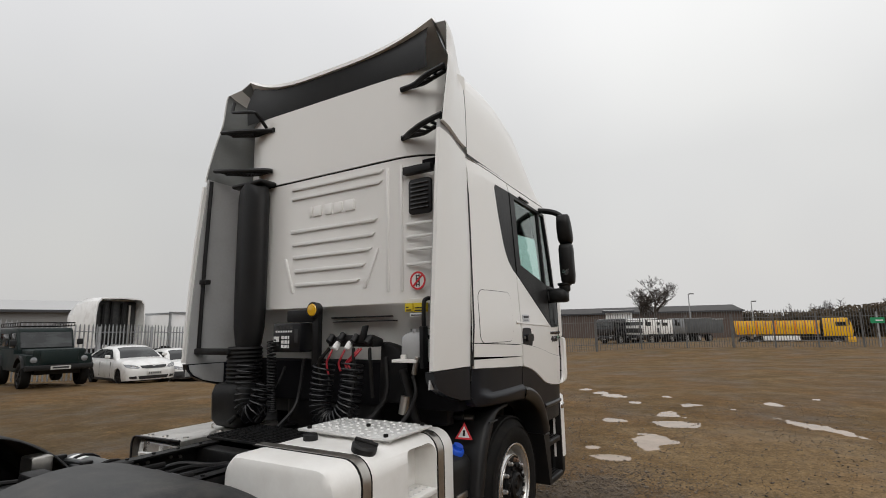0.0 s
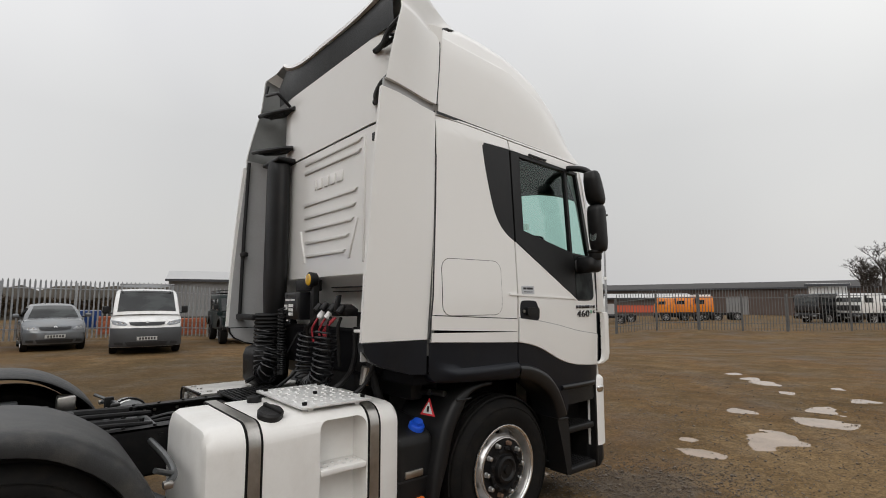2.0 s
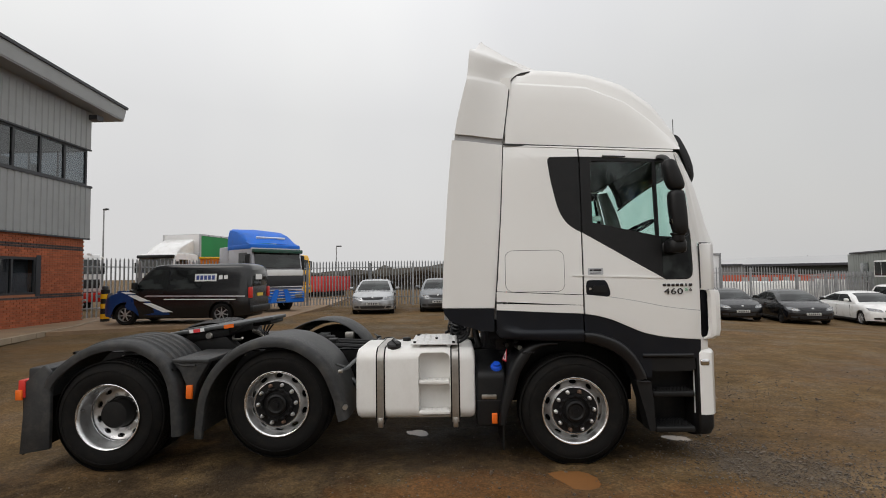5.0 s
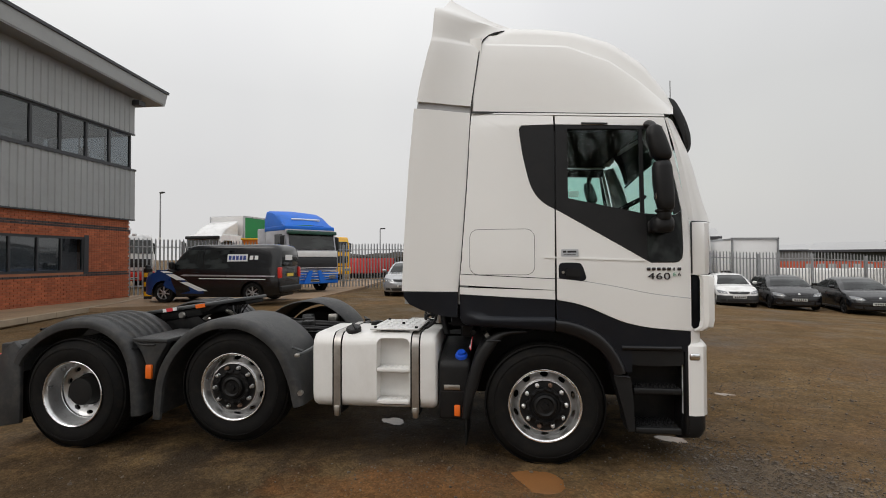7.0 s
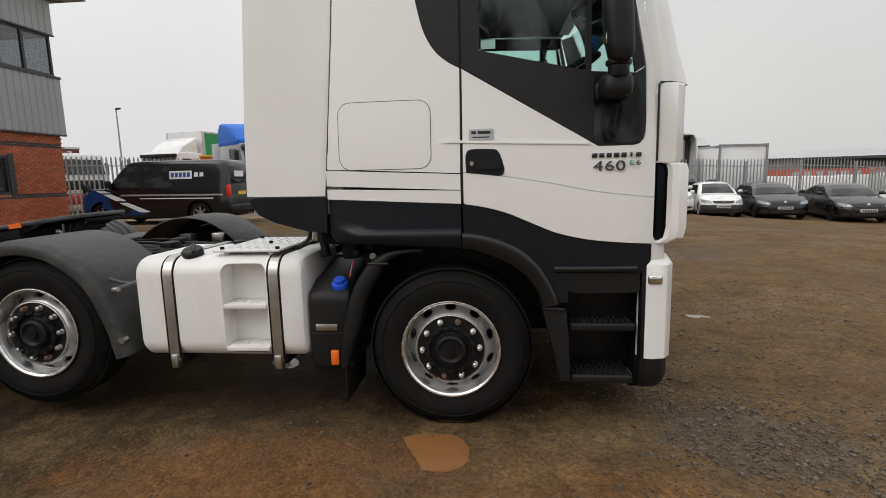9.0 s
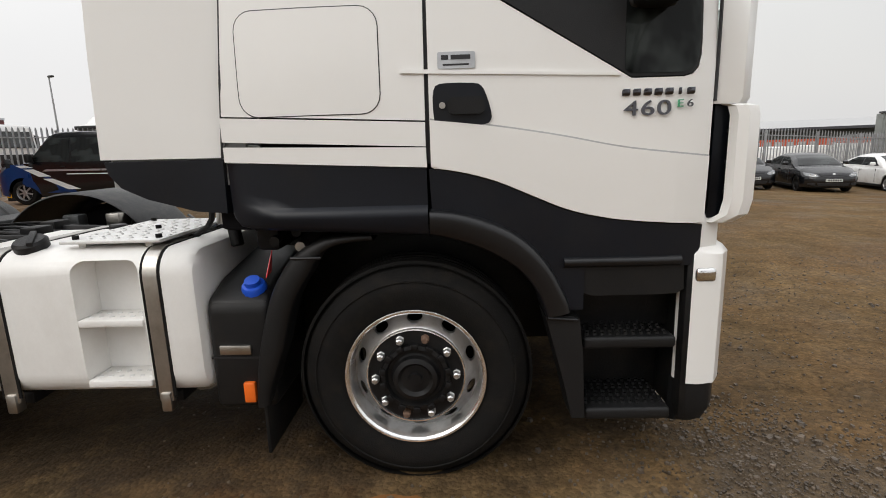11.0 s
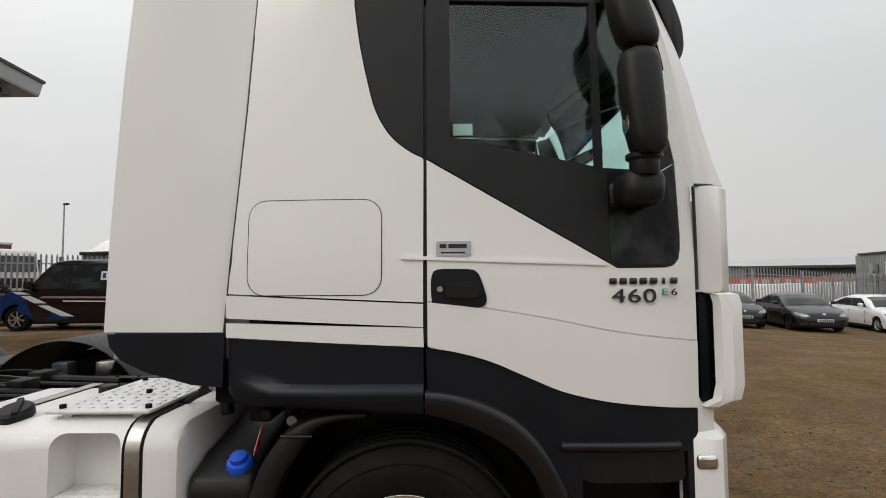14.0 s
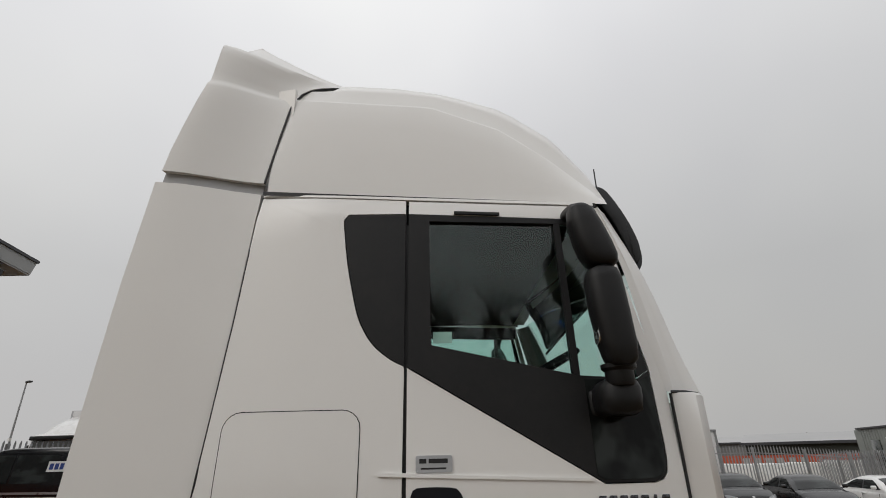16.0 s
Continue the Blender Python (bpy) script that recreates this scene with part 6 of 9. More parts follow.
tri.matrix_basis = pose(1.075, -0.58, 0.905, 0, -12, -80) @ Matrix.Scale(0.8, 4)
part("triangle_field", prism([(-0.05, -0.036), (0.05, -0.036), (0.0, 0.052)], "x", 0.003, 0.007), LABEL_WHITE, tri)
part("triangle_mark", box(0.006, 0.009, -0.008, 0.012, -0.025, 0.02), LABEL_BLACK, tri)
for i, (y, z) in enumerate(((-0.50, 1.03), (-0.42, 1.06), (-0.58, 1.0), (-0.47, 0.98))):
    part("pipe_union", cyl((0.95, y, z), (1.02 + 0.02 * i, y + 0.02, z), 0.02, 10), STEEL if i % 2 else CHASSIS, truck)
# bolted side box with an aluminium lid on the far side
sb = part("side_box", box(-1.17, -0.56, -1.40, -0.66, 0.40, 0.835, 0.02), CHASSIS, truck, "dark side box with a brushed aluminium lid")
lid = part("box_lid", loft([[(x, y, z) for y in (-1.47, -1.465, -0.64, -0.635)] for x, z in ((-1.215, 0.70), (-1.21, 0.80), (-1.19, 0.838), (-1.15, 0.855), (-0.64, 0.868), (-0.615, 0.862), (-0.61, 0.80))]), BRUSHED, sb, "brushed aluminium lid")
for x, y in ((-1.08, -1.40), (-1.06, -0.75), (-0.69, -1.38), (-0.68, -1.12), (-0.68, -0.86), (-0.90, -1.40), (-0.68, -0.98)):
    part("lid_bolt", lathe([(0.022, 0), (0.019, 0.010), (0.008, 0.012), (0, 0.012)], 10, pose(x, y, 0.865 - 0.025 * abs(x + 0.64))), STEEL, lid)
part("lid_handle", tube(curve_through([(-0.92, -1.02, 0.86), (-0.90, -1.02, 0.885), (-0.82, -0.98, 0.887), (-0.80, -0.98, 0.862)], 4), 0.007, 6), STEEL, lid)
part("end_edge", tube([(-1.205, -1.467, 0.66), (-1.205, -1.467, 0.80), (-1.185, -1.467, 0.842), (-1.15, -1.467, 0.854), (-0.62, -1.467, 0.866)], 0.008, 6), LABEL_BLACK, sb)
part("end_plate", box(-1.15, -0.64, -1.435, -1.405, 0.50, 0.82, 0.01), BRUSHED, sb)
for x in (-1.14, -0.90, -0.68):
    part("end_frame", tube([(x, -1.445, 0.50), (x + 0.03, -1.455, 0.70), (x + 0.05, -1.455, 0.81)], 0.014, 6), ALU, sb)
part("end_frame", tube([(-1.12, -1.455, 0.74), (-0.64, -1.455, 0.76)], 0.012, 6), ALU, sb)

# badges on the driver's door: block shapes for the maker's marks, figures for the power
bx = side_x(0.9, 1.5) + 0.004
for i in range(7):
    y, w = 0.782 + 0.037 * i, 0.0135 if i != 5 else 0.005
    part("badge_block", prism([(y - w, 1.513), (y + w * 0.7, 1.513), (y + w, 1.518), (y + w, 1.536), (y - w * 0.7, 1.536), (y - w, 1.531)], "x", bx - 0.004, bx + 0.003, 0.001), DARK_CHROME, truck)
words("460", 0.082, DARK_CHROME, "power_badge", truck, on_x(bx, 0.858, 1.468, 0) @ Matrix.Diagonal((1.28, 0.88, 1, 1)), 0.004, "dark chromed power figures", 1.08, 0.0)
words("6", 0.040, DARK_CHROME, "emission_badge", truck, on_x(bx, 1.004, 1.482, 0) @ Matrix.Diagonal((1.2, 0.9, 1, 1)), 0.003)
words("E", 0.040, GREEN_PRINT, "emission_badge", truck, on_x(bx, 0.970, 1.482, 0) @ Matrix.Diagonal((1.2, 0.9, 1, 1)), 0.003)
ok = part("dealer_plate", panel(rounded(0.132, 0.262, 1.622, 1.678, 0.006, 2), 1, 0.006, 0.006), SILVER, truck, "small silver dealer plate")
px = side_x(0.2, 1.65) + 0.006
for y0, y1 in ((0.145, 0.17), (0.178, 0.246)):
    part("text_bar", box(px, px + 0.0015, y0, y1, 1.652, 1.667), LABEL_BLACK, ok)
part("text_bar", box(px, px + 0.0015, 0.15, 0.24, 1.632, 1.638), LABEL_BLACK, ok)

# ---- puddles ----
PUDDLE = mat("puddle_water", (0.30, 0.22, 0.155), 0.06, vary=0.25, scale=2.5, rough_vary=0.02, spec=0.33)
ORANGE_PUDDLE = mat("silty_puddle_water", (0.25, 0.115, 0.042), 0.15, vary=0.15, scale=2, rough_vary=0.03)


def puddle(x, y, rx, ry, rz, material=PUDDLE, label="shallow rain puddle on the mud"):
    """Still water in a hollow; the uneven ground makes its edge."""
    bm = bmesh.new()
    c, s = math.cos(radians(rz)), math.sin(radians(rz))
    z = ground_z(x, y) - 0.0265
    lo, mid = [], []
    for i in range(28):
        a = 2 * math.pi * i / 28
        u, v = rx * 1.45 * math.cos(a), ry * 1.45 * math.sin(a)
        px, py = x + c * u - s * v, y + s * u + c * v
        lo.append(bm.verts.new((px, py, z - 0.03)))
        mid.append(bm.verts.new((px, py, z)))
    for i in range(28):
        j = (i + 1) % 28
        bm.faces.new((lo[i], lo[j], mid[j], mid[i]))
    bm.faces.new(mid)
    return solo("puddle", bm, material, label, "puddle", "puddles in the yard", smooth=0)


for h in HOLLOWS[:-1]:
    puddle(*h)
puddle(*HOLLOWS[-1], ORANGE_PUDDLE, "shallow orange silt puddle beside the front wheel")

# loose stones on the mud
STONE = mat("gravel_stone", (0.085, 0.063, 0.043), 0.5, vary=0.75, scale=22, bump=0.3)
rng = random.Random(4)
_v, _f = [], []
for i in range(15200):
    while True:
        if i > 14500:
            x, y = rng.uniform(1.25, 3.4), rng.uniform(-5.2, 0.6)
            break
        if i > 11000:
            x, y = (rng.gauss(1.45, 0.42), rng.gauss(1.85, 0.5)) if i % 3 else (rng.gauss(0.95, 0.3), rng.gauss(1.45, 0.25))
            break
        x, y = rng.uniform(-2.8, 4.4), rng.uniform(-1.4, 8.8)
        w = noise.noise((x * 0.9, y * 0.9, 8)) * 0.5 + 0.5
        if rng.random() < (w if (y > 0.9 or x > 1.3) else 0.15):
            break
    r = rng.uniform(0.003, 0.010) * (1.0 if rng.random() < 0.93 else 2.1)
    z, a = ground_h(x, y) + 0.002, rng.uniform(0, 6.3)
    b = len(_v)
    for k in range(5):
        q = a + k * 2 * math.pi / 5
        _v.append((x + r * math.cos(q) * rng.uniform(0.7, 1.2), y + r * math.sin(q) * rng.uniform(0.7, 1.2), z - 0.006))
    for k in range(5):
        q = a + k * 2 * math.pi / 5
        _v.append((x + 0.7 * r * math.cos(q), y + 0.7 * r * math.sin(q), z + r * rng.uniform(0.35, 0.7)))
    for k in range(5):
        j = (k + 1) % 5
        _f.append((b + k, b + j, b + 5 + j, b + 5 + k))
    _f.append(tuple(b + 5 + k for k in range(5)))
_me = bpy.data.meshes.new("loose_gravel")
_me.from_pydata(_v, [], _f)
_me.materials.append(STONE)
tagged(new("loose_gravel", _me), "loose wet gravel scattered over the mud", "gravel", kind="stuff")


# ---- office building ----
CLAD = mat("grey_profiled_cladding", (0.315, 0.322, 0.32), 0.5, vary=0.06, scale=0.8, metal=0.2, dirt=(0.2, 0.2, 0.2), dirt_amount=0.25)
CLAD_DARK = mat("dark_eaves_trim", (0.04, 0.042, 0.048), 0.45, vary=0.1)
BRICK = mat("red_brick", (0.35, 0.098, 0.042), 0.85, vary=0.25, scale=3, fine=40, bump=0.3, bump_scale=90, random_tint=0.22)
BRICK_DARK = mat("dark_brick", (0.055, 0.045, 0.045), 0.8, vary=0.25, scale=3, bump=0.3)
MORTAR = mat("mortar", (0.28, 0.115, 0.06), 0.95, vary=0.15)
FRAME = mat("dark_window_frame", (0.03, 0.032, 0.036), 0.4, vary=0.1)
CONCRETE = mat("concrete_apron", (0.25, 0.165, 0.095), 0.75, vary=0.25, scale=0.8, fine=20, bump=0.3, bump_scale=40, dirt=(0.13, 0.085, 0.05), dirt_amount=0.6)
KERB = mat("kerb_stone", (0.30, 0.24, 0.17), 0.8, vary=0.2, scale=2, bump=0.2)
DAYLIGHT_BOARD = mat("pale_daylight_board", (0.5, 0.5, 0.5), 0.9, vary=0.15, scale=2)
DARKROOM = mat("dim_office", (0.3, 0.31, 0.33), 0.9, vary=0.3, scale=1)
BY, BX0, BX1 = -14.6, -12.6, 9.0
bld = thing("office_building", label="two-storey office with grey cladding over red brick", category="building")
part("wall_core", join(box(BX0 + 0.25, BX1, -26, BY - 0.30, -0.5, 5.0), box(BX0 + 0.25, BX1, -26, BY - 0.30, 6.53, 7.6), box(BX0 + 0.25, BX1, -26, -19.0, 5.0, 6.53)), MORTAR, bld)
part("brick_backing", join(box(BX0 + 0.03, -10.5, BY - 0.3, BY - 0.012, -0.3, 3.2), box(-10.5, BX1, BY - 0.3, BY - 0.012, -0.3, 1.2), box(-10.5, BX1, BY - 0.3, BY - 0.012, 2.4, 3.2), box(BX0 + 0.012, BX0 + 0.3, -26, BY - 0.03, -0.3, 3.2)), MORTAR, bld)


def cladding(x0, x1, y, z0, z1, pitch=0.25):
    rows, x = [], x0
    pts = []
    while x < x1:
        for d, h in ((0, 0), (0.09, 0), (0.115, 0.03), (0.225, 0.03)):
            pts.append((min(x + d, x1), y + h))
        x += pitch
    return loft([[(px, py, z) for px, py in pts] for z in (z0, z1)])


part("upper_cladding", cladding(BX0 - 0.1, BX1, BY + 0.06, 6.5, 7.9), CLAD, bld, "grey ribbed cladding", smooth=0)
part("mid_cladding", cladding(BX0 - 0.12, BX1, BY + 0.08, 3.17, 5.06), CLAD, bld, "grey ribbed cladding", smooth=0)
part("cladding_end", join(box(BX0 - 0.14, BX0 + 0.1, -26, BY + 0.1, 3.17, 5.06), box(BX0 - 0.12, BX0 + 0.1, -26, BY + 0.08, 6.5, 7.9)), CLAD, bld)
part("cladding_trim", join(box(BX0 - 0.16, BX1, BY + 0.02, BY + 0.14, 5.06, 5.13), box(BX0 - 0.14, BX1, BY, BY + 0.11, 3.13, 3.18), box(BX0 - 0.14, BX1, BY, BY + 0.10, 6.46, 6.51)), CLAD_DARK, bld)
for i in range(16):
    x0 = BX0 + 0.02 + i * 1.035
    win = part("office_window", join(box(x0, x0 + 1.03, BY - 0.05, BY + 0.03, 5.13, 5.20), box(x0, x0 + 1.03, BY - 0.05, BY + 0.03, 6.40, 6.47), box(x0, x0 + 0.04, BY - 0.05, BY + 0.03, 5.2, 6.4), box(x0 + 0.99, x0 + 1.03, BY - 0.05, BY + 0.03, 5.2, 6.4)), FRAME, bld)
    part("pane", box(x0 + 0.04, x0 + 0.99, BY - 0.02, BY - 0.012, 5.2, 6.4), GLASS_BLD, win)
gable = part("gable_window", join(box(BX0 - 0.01, BX0 + 0.02, -26, -19.0, 5.13, 6.47), box(BX0 - 0.01, BX0 + 0.02, -19.0, BY + 0.03, 5.13, 5.20), box(BX0 - 0.01, BX0 + 0.02, -19.0, BY + 0.03, 6.40, 6.47), *[box(BX0 - 0.01, BX0 + 0.02, y, y + 0.06, 5.2, 6.4) for y in (-19.0, -17.9, -16.8, -15.7, BY - 0.03)]), FRAME, bld)
part("pane", box(BX0 + 0.003, BX0 + 0.009, -18.97, BY - 0.03, 5.2, 6.4), GLASS_BLD, gable)
part("office_interior", join(box(BX0 + 0.3, BX1, -19, -18.9, 5.0, 6.5), box(BX0 + 0.05, BX1, -19, BY - 0.1, 6.48, 6.52), box(BX0 + 0.05, BX1, -19, BY - 0.1, 5.0, 5.08)), DARKROOM, bld)
# pale boards added in place of the daylight showing through from the far windows
for x in (-11.9, -10.6, -10.0, -8.9):
    part("pale_partition", box(x, x + 0.35, BY - 1.2, BY - 1.1, 5.1, 5.75), DAYLIGHT_BOARD, bld)
win = part("ground_window", join(box(-10.5, -7.0, BY - 0.1, BY - 0.02, 1.2, 1.28), box(-10.5, -7.0, BY - 0.1, BY - 0.02, 2.32, 2.4), *[box(x, x + 0.06, BY - 0.1, BY - 0.02, 1.28, 2.32) for x in (-10.5, -9.65, -8.8, -7.9, -7.06)]), FRAME, bld)
part("pane", box(-10.45, -7.05, BY - 0.07, BY - 0.06, 1.28, 2.32), GLASS_BLD, win)
for x0 in (-10.68, -7.0):
    part("window_reveal", box(x0, x0 + 0.19, BY - 0.1, BY + 0.008, 1.13, 2.47), FRAME, win)
part("room_back", box(-11, -6.5, BY - 0.29, BY - 0.28, 1.0, 2.6), DARKROOM, win)
part("roof_fascia", prism([(-13.85, 8.42), (9.0, 9.55), (9.0, 9.0), (-13.7, 7.93)], "y", -14.05, -13.95, 0.0), CLAD, bld, "pale grey fascia")
part("roof_edge", prism([(-13.9, 8.50), (9.0, 9.63), (9.0, 9.52), (-13.88, 8.40)], "y", -14.12, -13.90, 0.0), CLAD_DARK, bld)
part("roof", prism([(-13.85, 8.40), (9.0, 9.53), (9.0, 9.3), (-13.8, 8.2)], "y", -26, -14.05), CLAD_DARK, bld)
part("soffit", prism([(-13.7, 7.935), (9.0, 9.0), (9.0, 8.95), (-13.7, 7.885)], "y", -26, -13.97), CLAD, bld)
part("eave_corbel", box(-12.9, -12.55, -14.55, -14.2, 7.62, 7.80), CLAD_DARK, bld)
part("upper_wall_fill", box(BX0, BX1, -25, BY + 0.02, 7.8, 8.9), CLAD, bld)
part("security_camera", box(-12.75, -12.66, BY + 0.05, BY + 0.2, 2.55, 2.63, 0.02), LABEL_WHITE, bld)

# footway and apron by the building
part_ = solo("pavement", prism([(-14.2, -14.5), (-12.6, -14.0), (-10.2, -13.05), (-5.0, -11.95), (9, -11.2), (9, -15), (-14.2, -15)], "z", 0.0, 0.19, 0.02), CONCRETE, "damp concrete footway with a kerb", "pavement", kind="structure")
_k = []
for (x0, y0), (x1, y1) in zip(((-12.6, -14.0), (-10.2, -13.05), (-5.0, -11.95)), ((-10.2, -13.05), (-5.0, -11.95), (9, -11.2))):
    n = max(1, int(math.hypot(x1 - x0, y1 - y0) / 0.92))
    for i in range(n):
        a, b = (i + 0.01) / n, (i + 0.99) / n
        q = tube([(x0 + (x1 - x0) * a, y0 + (y1 - y0) * a, 0.12), (x0 + (x1 - x0) * b, y0 + (y1 - y0) * b, 0.12)], 0.10, 4)
        _k.append(q)
for q in _k:
    tagged(new("kerb", finish(q, "kerb", KERB, 0)), "weathered concrete kerb stone", "kerb", "kerb along the footway", "structure")
solo("apron", prism([(-30, -8.3), (-19.5, -7.4), (-13.0, -7.2), (-10.5, -9.0), (-8.5, -12.6), (-12.6, -14.2), (-30, -14.6)], "z", -0.2, 0.17, 0.0), CONCRETE, "brown concrete apron slab", "apron", kind="structure")

# ---- palisade fence ----
FAR_GALV = mat("weathered_fence_steel", (0.11, 0.11, 0.11), 0.6, metal=0.3, vary=0.2, scale=2)
GALV = mat("galvanised_steel", (0.33, 0.34, 0.35), 0.5, metal=0.5, vary=0.2, scale=3, dirt=(0.16, 0.13, 0.10), dirt_amount=0.4, random_tint=0.12)


def pale_mesh(h):
    bm = bmesh.new()
    s = [(-0.033, 0.0), (-0.022, 0.018), (0.022, 0.018), (0.033, 0.0)]
    lo = [bm.verts.new((x, y, 0.03)) for x, y in s]
    hi = [bm.verts.new((x, y, h - 0.09)) for x, y in s]
    tip = [bm.verts.new((x * 0.25, y * 0.6, h)) for x, y in s]
    for a, b in ((lo, hi), (hi, tip)):
        for i in range(3):
            bm.faces.new((a[i], a[i + 1], b[i + 1], b[i]))
    return finish(bm, "pale", GALV, 0)


PALE = pale_mesh(2.4)


def palisade(points, gap=0.16, label="galvanised steel palisade fence", single=True, h=2.4, steel=None, half=0.033):
    """Pales, rails and posts along a line on the ground."""
    steel = steel or GALV
    f = thing("palisade_fence", label=label, category="fence", kind="structure")
    for (x0, y0), (x1, y1) in zip(points, points[1:]):
        L = math.hypot(x1 - x0, y1 - y0)
        a = math.atan2(y1 - y0, x1 - x0)
        n = int(L / gap)
        v, fc = [], []
        for i in range(n):
            t = (i + 0.5) / n
            x, y = x0 + (x1 - x0) * t, y0 + (y1 - y0) * t
            if single:
                ob = new("pale", PALE)
                ob.parent = f
                ob.matrix_basis = pose(x, y, ground_z(x, y), 0, 0, math.degrees(a))
            else:
                b, z = len(v), ground_z(x, y)
                for dx, z1 in ((-half, 0.03), (half, 0.03), (half, h - 0.09), (0.0, h), (-half, h - 0.09)):
                    v.append((x + dx * math.cos(a), y + dx * math.sin(a), z + z1))
                fc.append(tuple(range(b, b + 5)))
        if v:
            me = bpy.data.meshes.new("pale_run")
            me.from_pydata(v, [], fc)
            me.materials.append(steel)
            ob = new("pale_run", me)
            ob.parent = f
            tagged(ob, kind="stuff")
        m = max(1, round(L / 2.75))
        for i in range(m):
            p = [(x0 + (x1 - x0) * k / m, y0 + (y1 - y0) * k / m) for k in (i, i + 1)]
            for z in (0.45, 2.05):
                q = tube([(*p[0], ground_z(*p[0]) + z), (*p[1], ground_z(*p[1]) + z)], 0.028, 4)
                part("rail", q, steel, f, smooth=0)
            c = ground_z(*p[0])
            part("post", box(p[0][0] - 0.05, p[0][0] + 0.05, p[0][1] - 0.05, p[0][1] + 0.05, c - 0.3, c + 2.3), steel, f)
    return f


palisade([(-13.0, -15.2), (-19.0, -11.6), (-21.6, -5.5), (-22.0, 1.5)])
palisade([(-22.0, 1.5), (-22.0, 8.0), (-22.6, 13.0), (-23.3, 18.6), (-24.2, 23.6), (-32.0, 25.4)], 0.17)
palisade([(-14.5, 27.5), (-6.5, 33.5), (2.0, 37.5), (12.0, 40.5), (30.0, 44.0)], 0.17, "dark weathered palisade fence along the far yard", single=False, steel=FAR_GALV, half=0.02, h=2.6)

# ---- road vehicles ----
def paint(name, c, rough=0.22, dirt=0.3, metal=0.0):
    return mat(name, c, rough, metal=metal, vary=0.05, scale=1.5, coat=0.5, dirt=(0.16, 0.12, 0.08), dirt_amount=dirt)


P_SILVER = paint("silver_paint", (0.42, 0.43, 0.44), metal=0.5)
P_GREY = paint("grey_paint", (0.17, 0.18, 0.19), metal=0.4)
P_WHITE = paint("white_car_paint", (0.74, 0.74, 0.73))
P_BLACK = mat("black_car_paint", (0.005, 0.0055, 0.007), 0.22, vary=0.1, scale=1.5, dirt=(0.012, 0.011, 0.010), dirt_amount=0.12, spec=0.45, coat=0.4)
P_GREEN = mat("dark_green_paint", (0.005, 0.013, 0.0125), 0.5, vary=0.12, scale=2, dirt=(0.05, 0.04, 0.03), dirt_amount=0.2, spec=0.25)
P_DKGREEN = paint("green_black_paint", (0.012, 0.022, 0.018))
P_BLUE = mat("bright_blue_paint", (0.010, 0.15, 0.66), 0.5, vary=0.06, scale=1.5, dirt=(0.05, 0.09, 0.2), dirt_amount=0.3, spec=0.3)
P_DKBLUE = mat("deep_blue_paint", (0.006, 0.035, 0.14), 0.3, vary=0.08, scale=1.5, dirt=(0.04, 0.04, 0.06), dirt_amount=0.2, spec=0.3, coat=0.15)
P_RED = paint("red_truck_paint", (0.45, 0.02, 0.015))
P_ORANGE = paint("orange_truck_paint", (0.75, 0.22, 0.02))
P_YELLOW = paint("yellow_truck_paint", (0.78, 0.42, 0.01))
HEADLAMP = mat("headlamp_lens", (0.22, 0.23, 0.24), 0.14, metal=0.2, vary=0.2, scale=12, coat=0.3)
ALLOY = mat("car_alloy", (0.45, 0.45, 0.46), 0.35, metal=0.8, vary=0.15, scale=10)
PLATE = mat("number_plate", (0.5, 0.5, 0.48), 0.4, vary=0.04)
PLATE_Y = mat("rear_number_plate", (0.75, 0.55, 0.05), 0.4, vary=0.04)
_car_wheels = {}


def car_wheel(parent, x, y, r, w, sx, rim=ALLOY):
    key = (r, w, rim.name)
    if key not in _car_wheels:
        ty = finish(lathe([(r * 0.66, -w), (r * 0.9, -w), (r, -w * 0.85), (r, -w * 0.15), (r * 0.93, 0), (r * 0.68, 0.0), (r * 0.64, -0.02)], 32, cap=False), "tyre", RUBBER)
        spokes = [lathe([(r * 0.66, -0.005), (r * 0.62, -0.03), (r * 0.6, -0.1)], 32, cap=False), lathe([(r * 0.2, -0.02), (r * 0.16, 0), (0, 0.002)], 16, cap=False)]
        for k in range(7):
            spokes.append(box(r * 0.1, r * 0.63, -r * 0.055, r * 0.055, -0.04, -0.012, 0.004, 1, pose(0, 0, 0, 0, 0, k * 360 / 7)))
        rm = finish(join(*spokes), "rim", rim)
        dk = finish(lathe([(r * 0.6, -0.07), (0, -0.07)], 24, cap=False), "brake", CHASSIS)
        _car_wheels[key] = (ty, rm, dk)
    wh = new("wheel")
    wh.parent = parent
    wh.matrix_basis = pose(x, y, r, 0, 90 * sx, 0)
    for nm, me in zip(("tyre", "rim", "brake"), _car_wheels[key]):
        o = new(nm, me)
        o.parent = wh


GLASS_CAR_DARK = dark_glazing("dark_car_glazing", 0.95)
GREY_TRIM = mat("grey_bumper_plastic", (0.045, 0.047, 0.05), 0.6, vary=0.15, scale=3, bump=0.1, bump_scale=200)


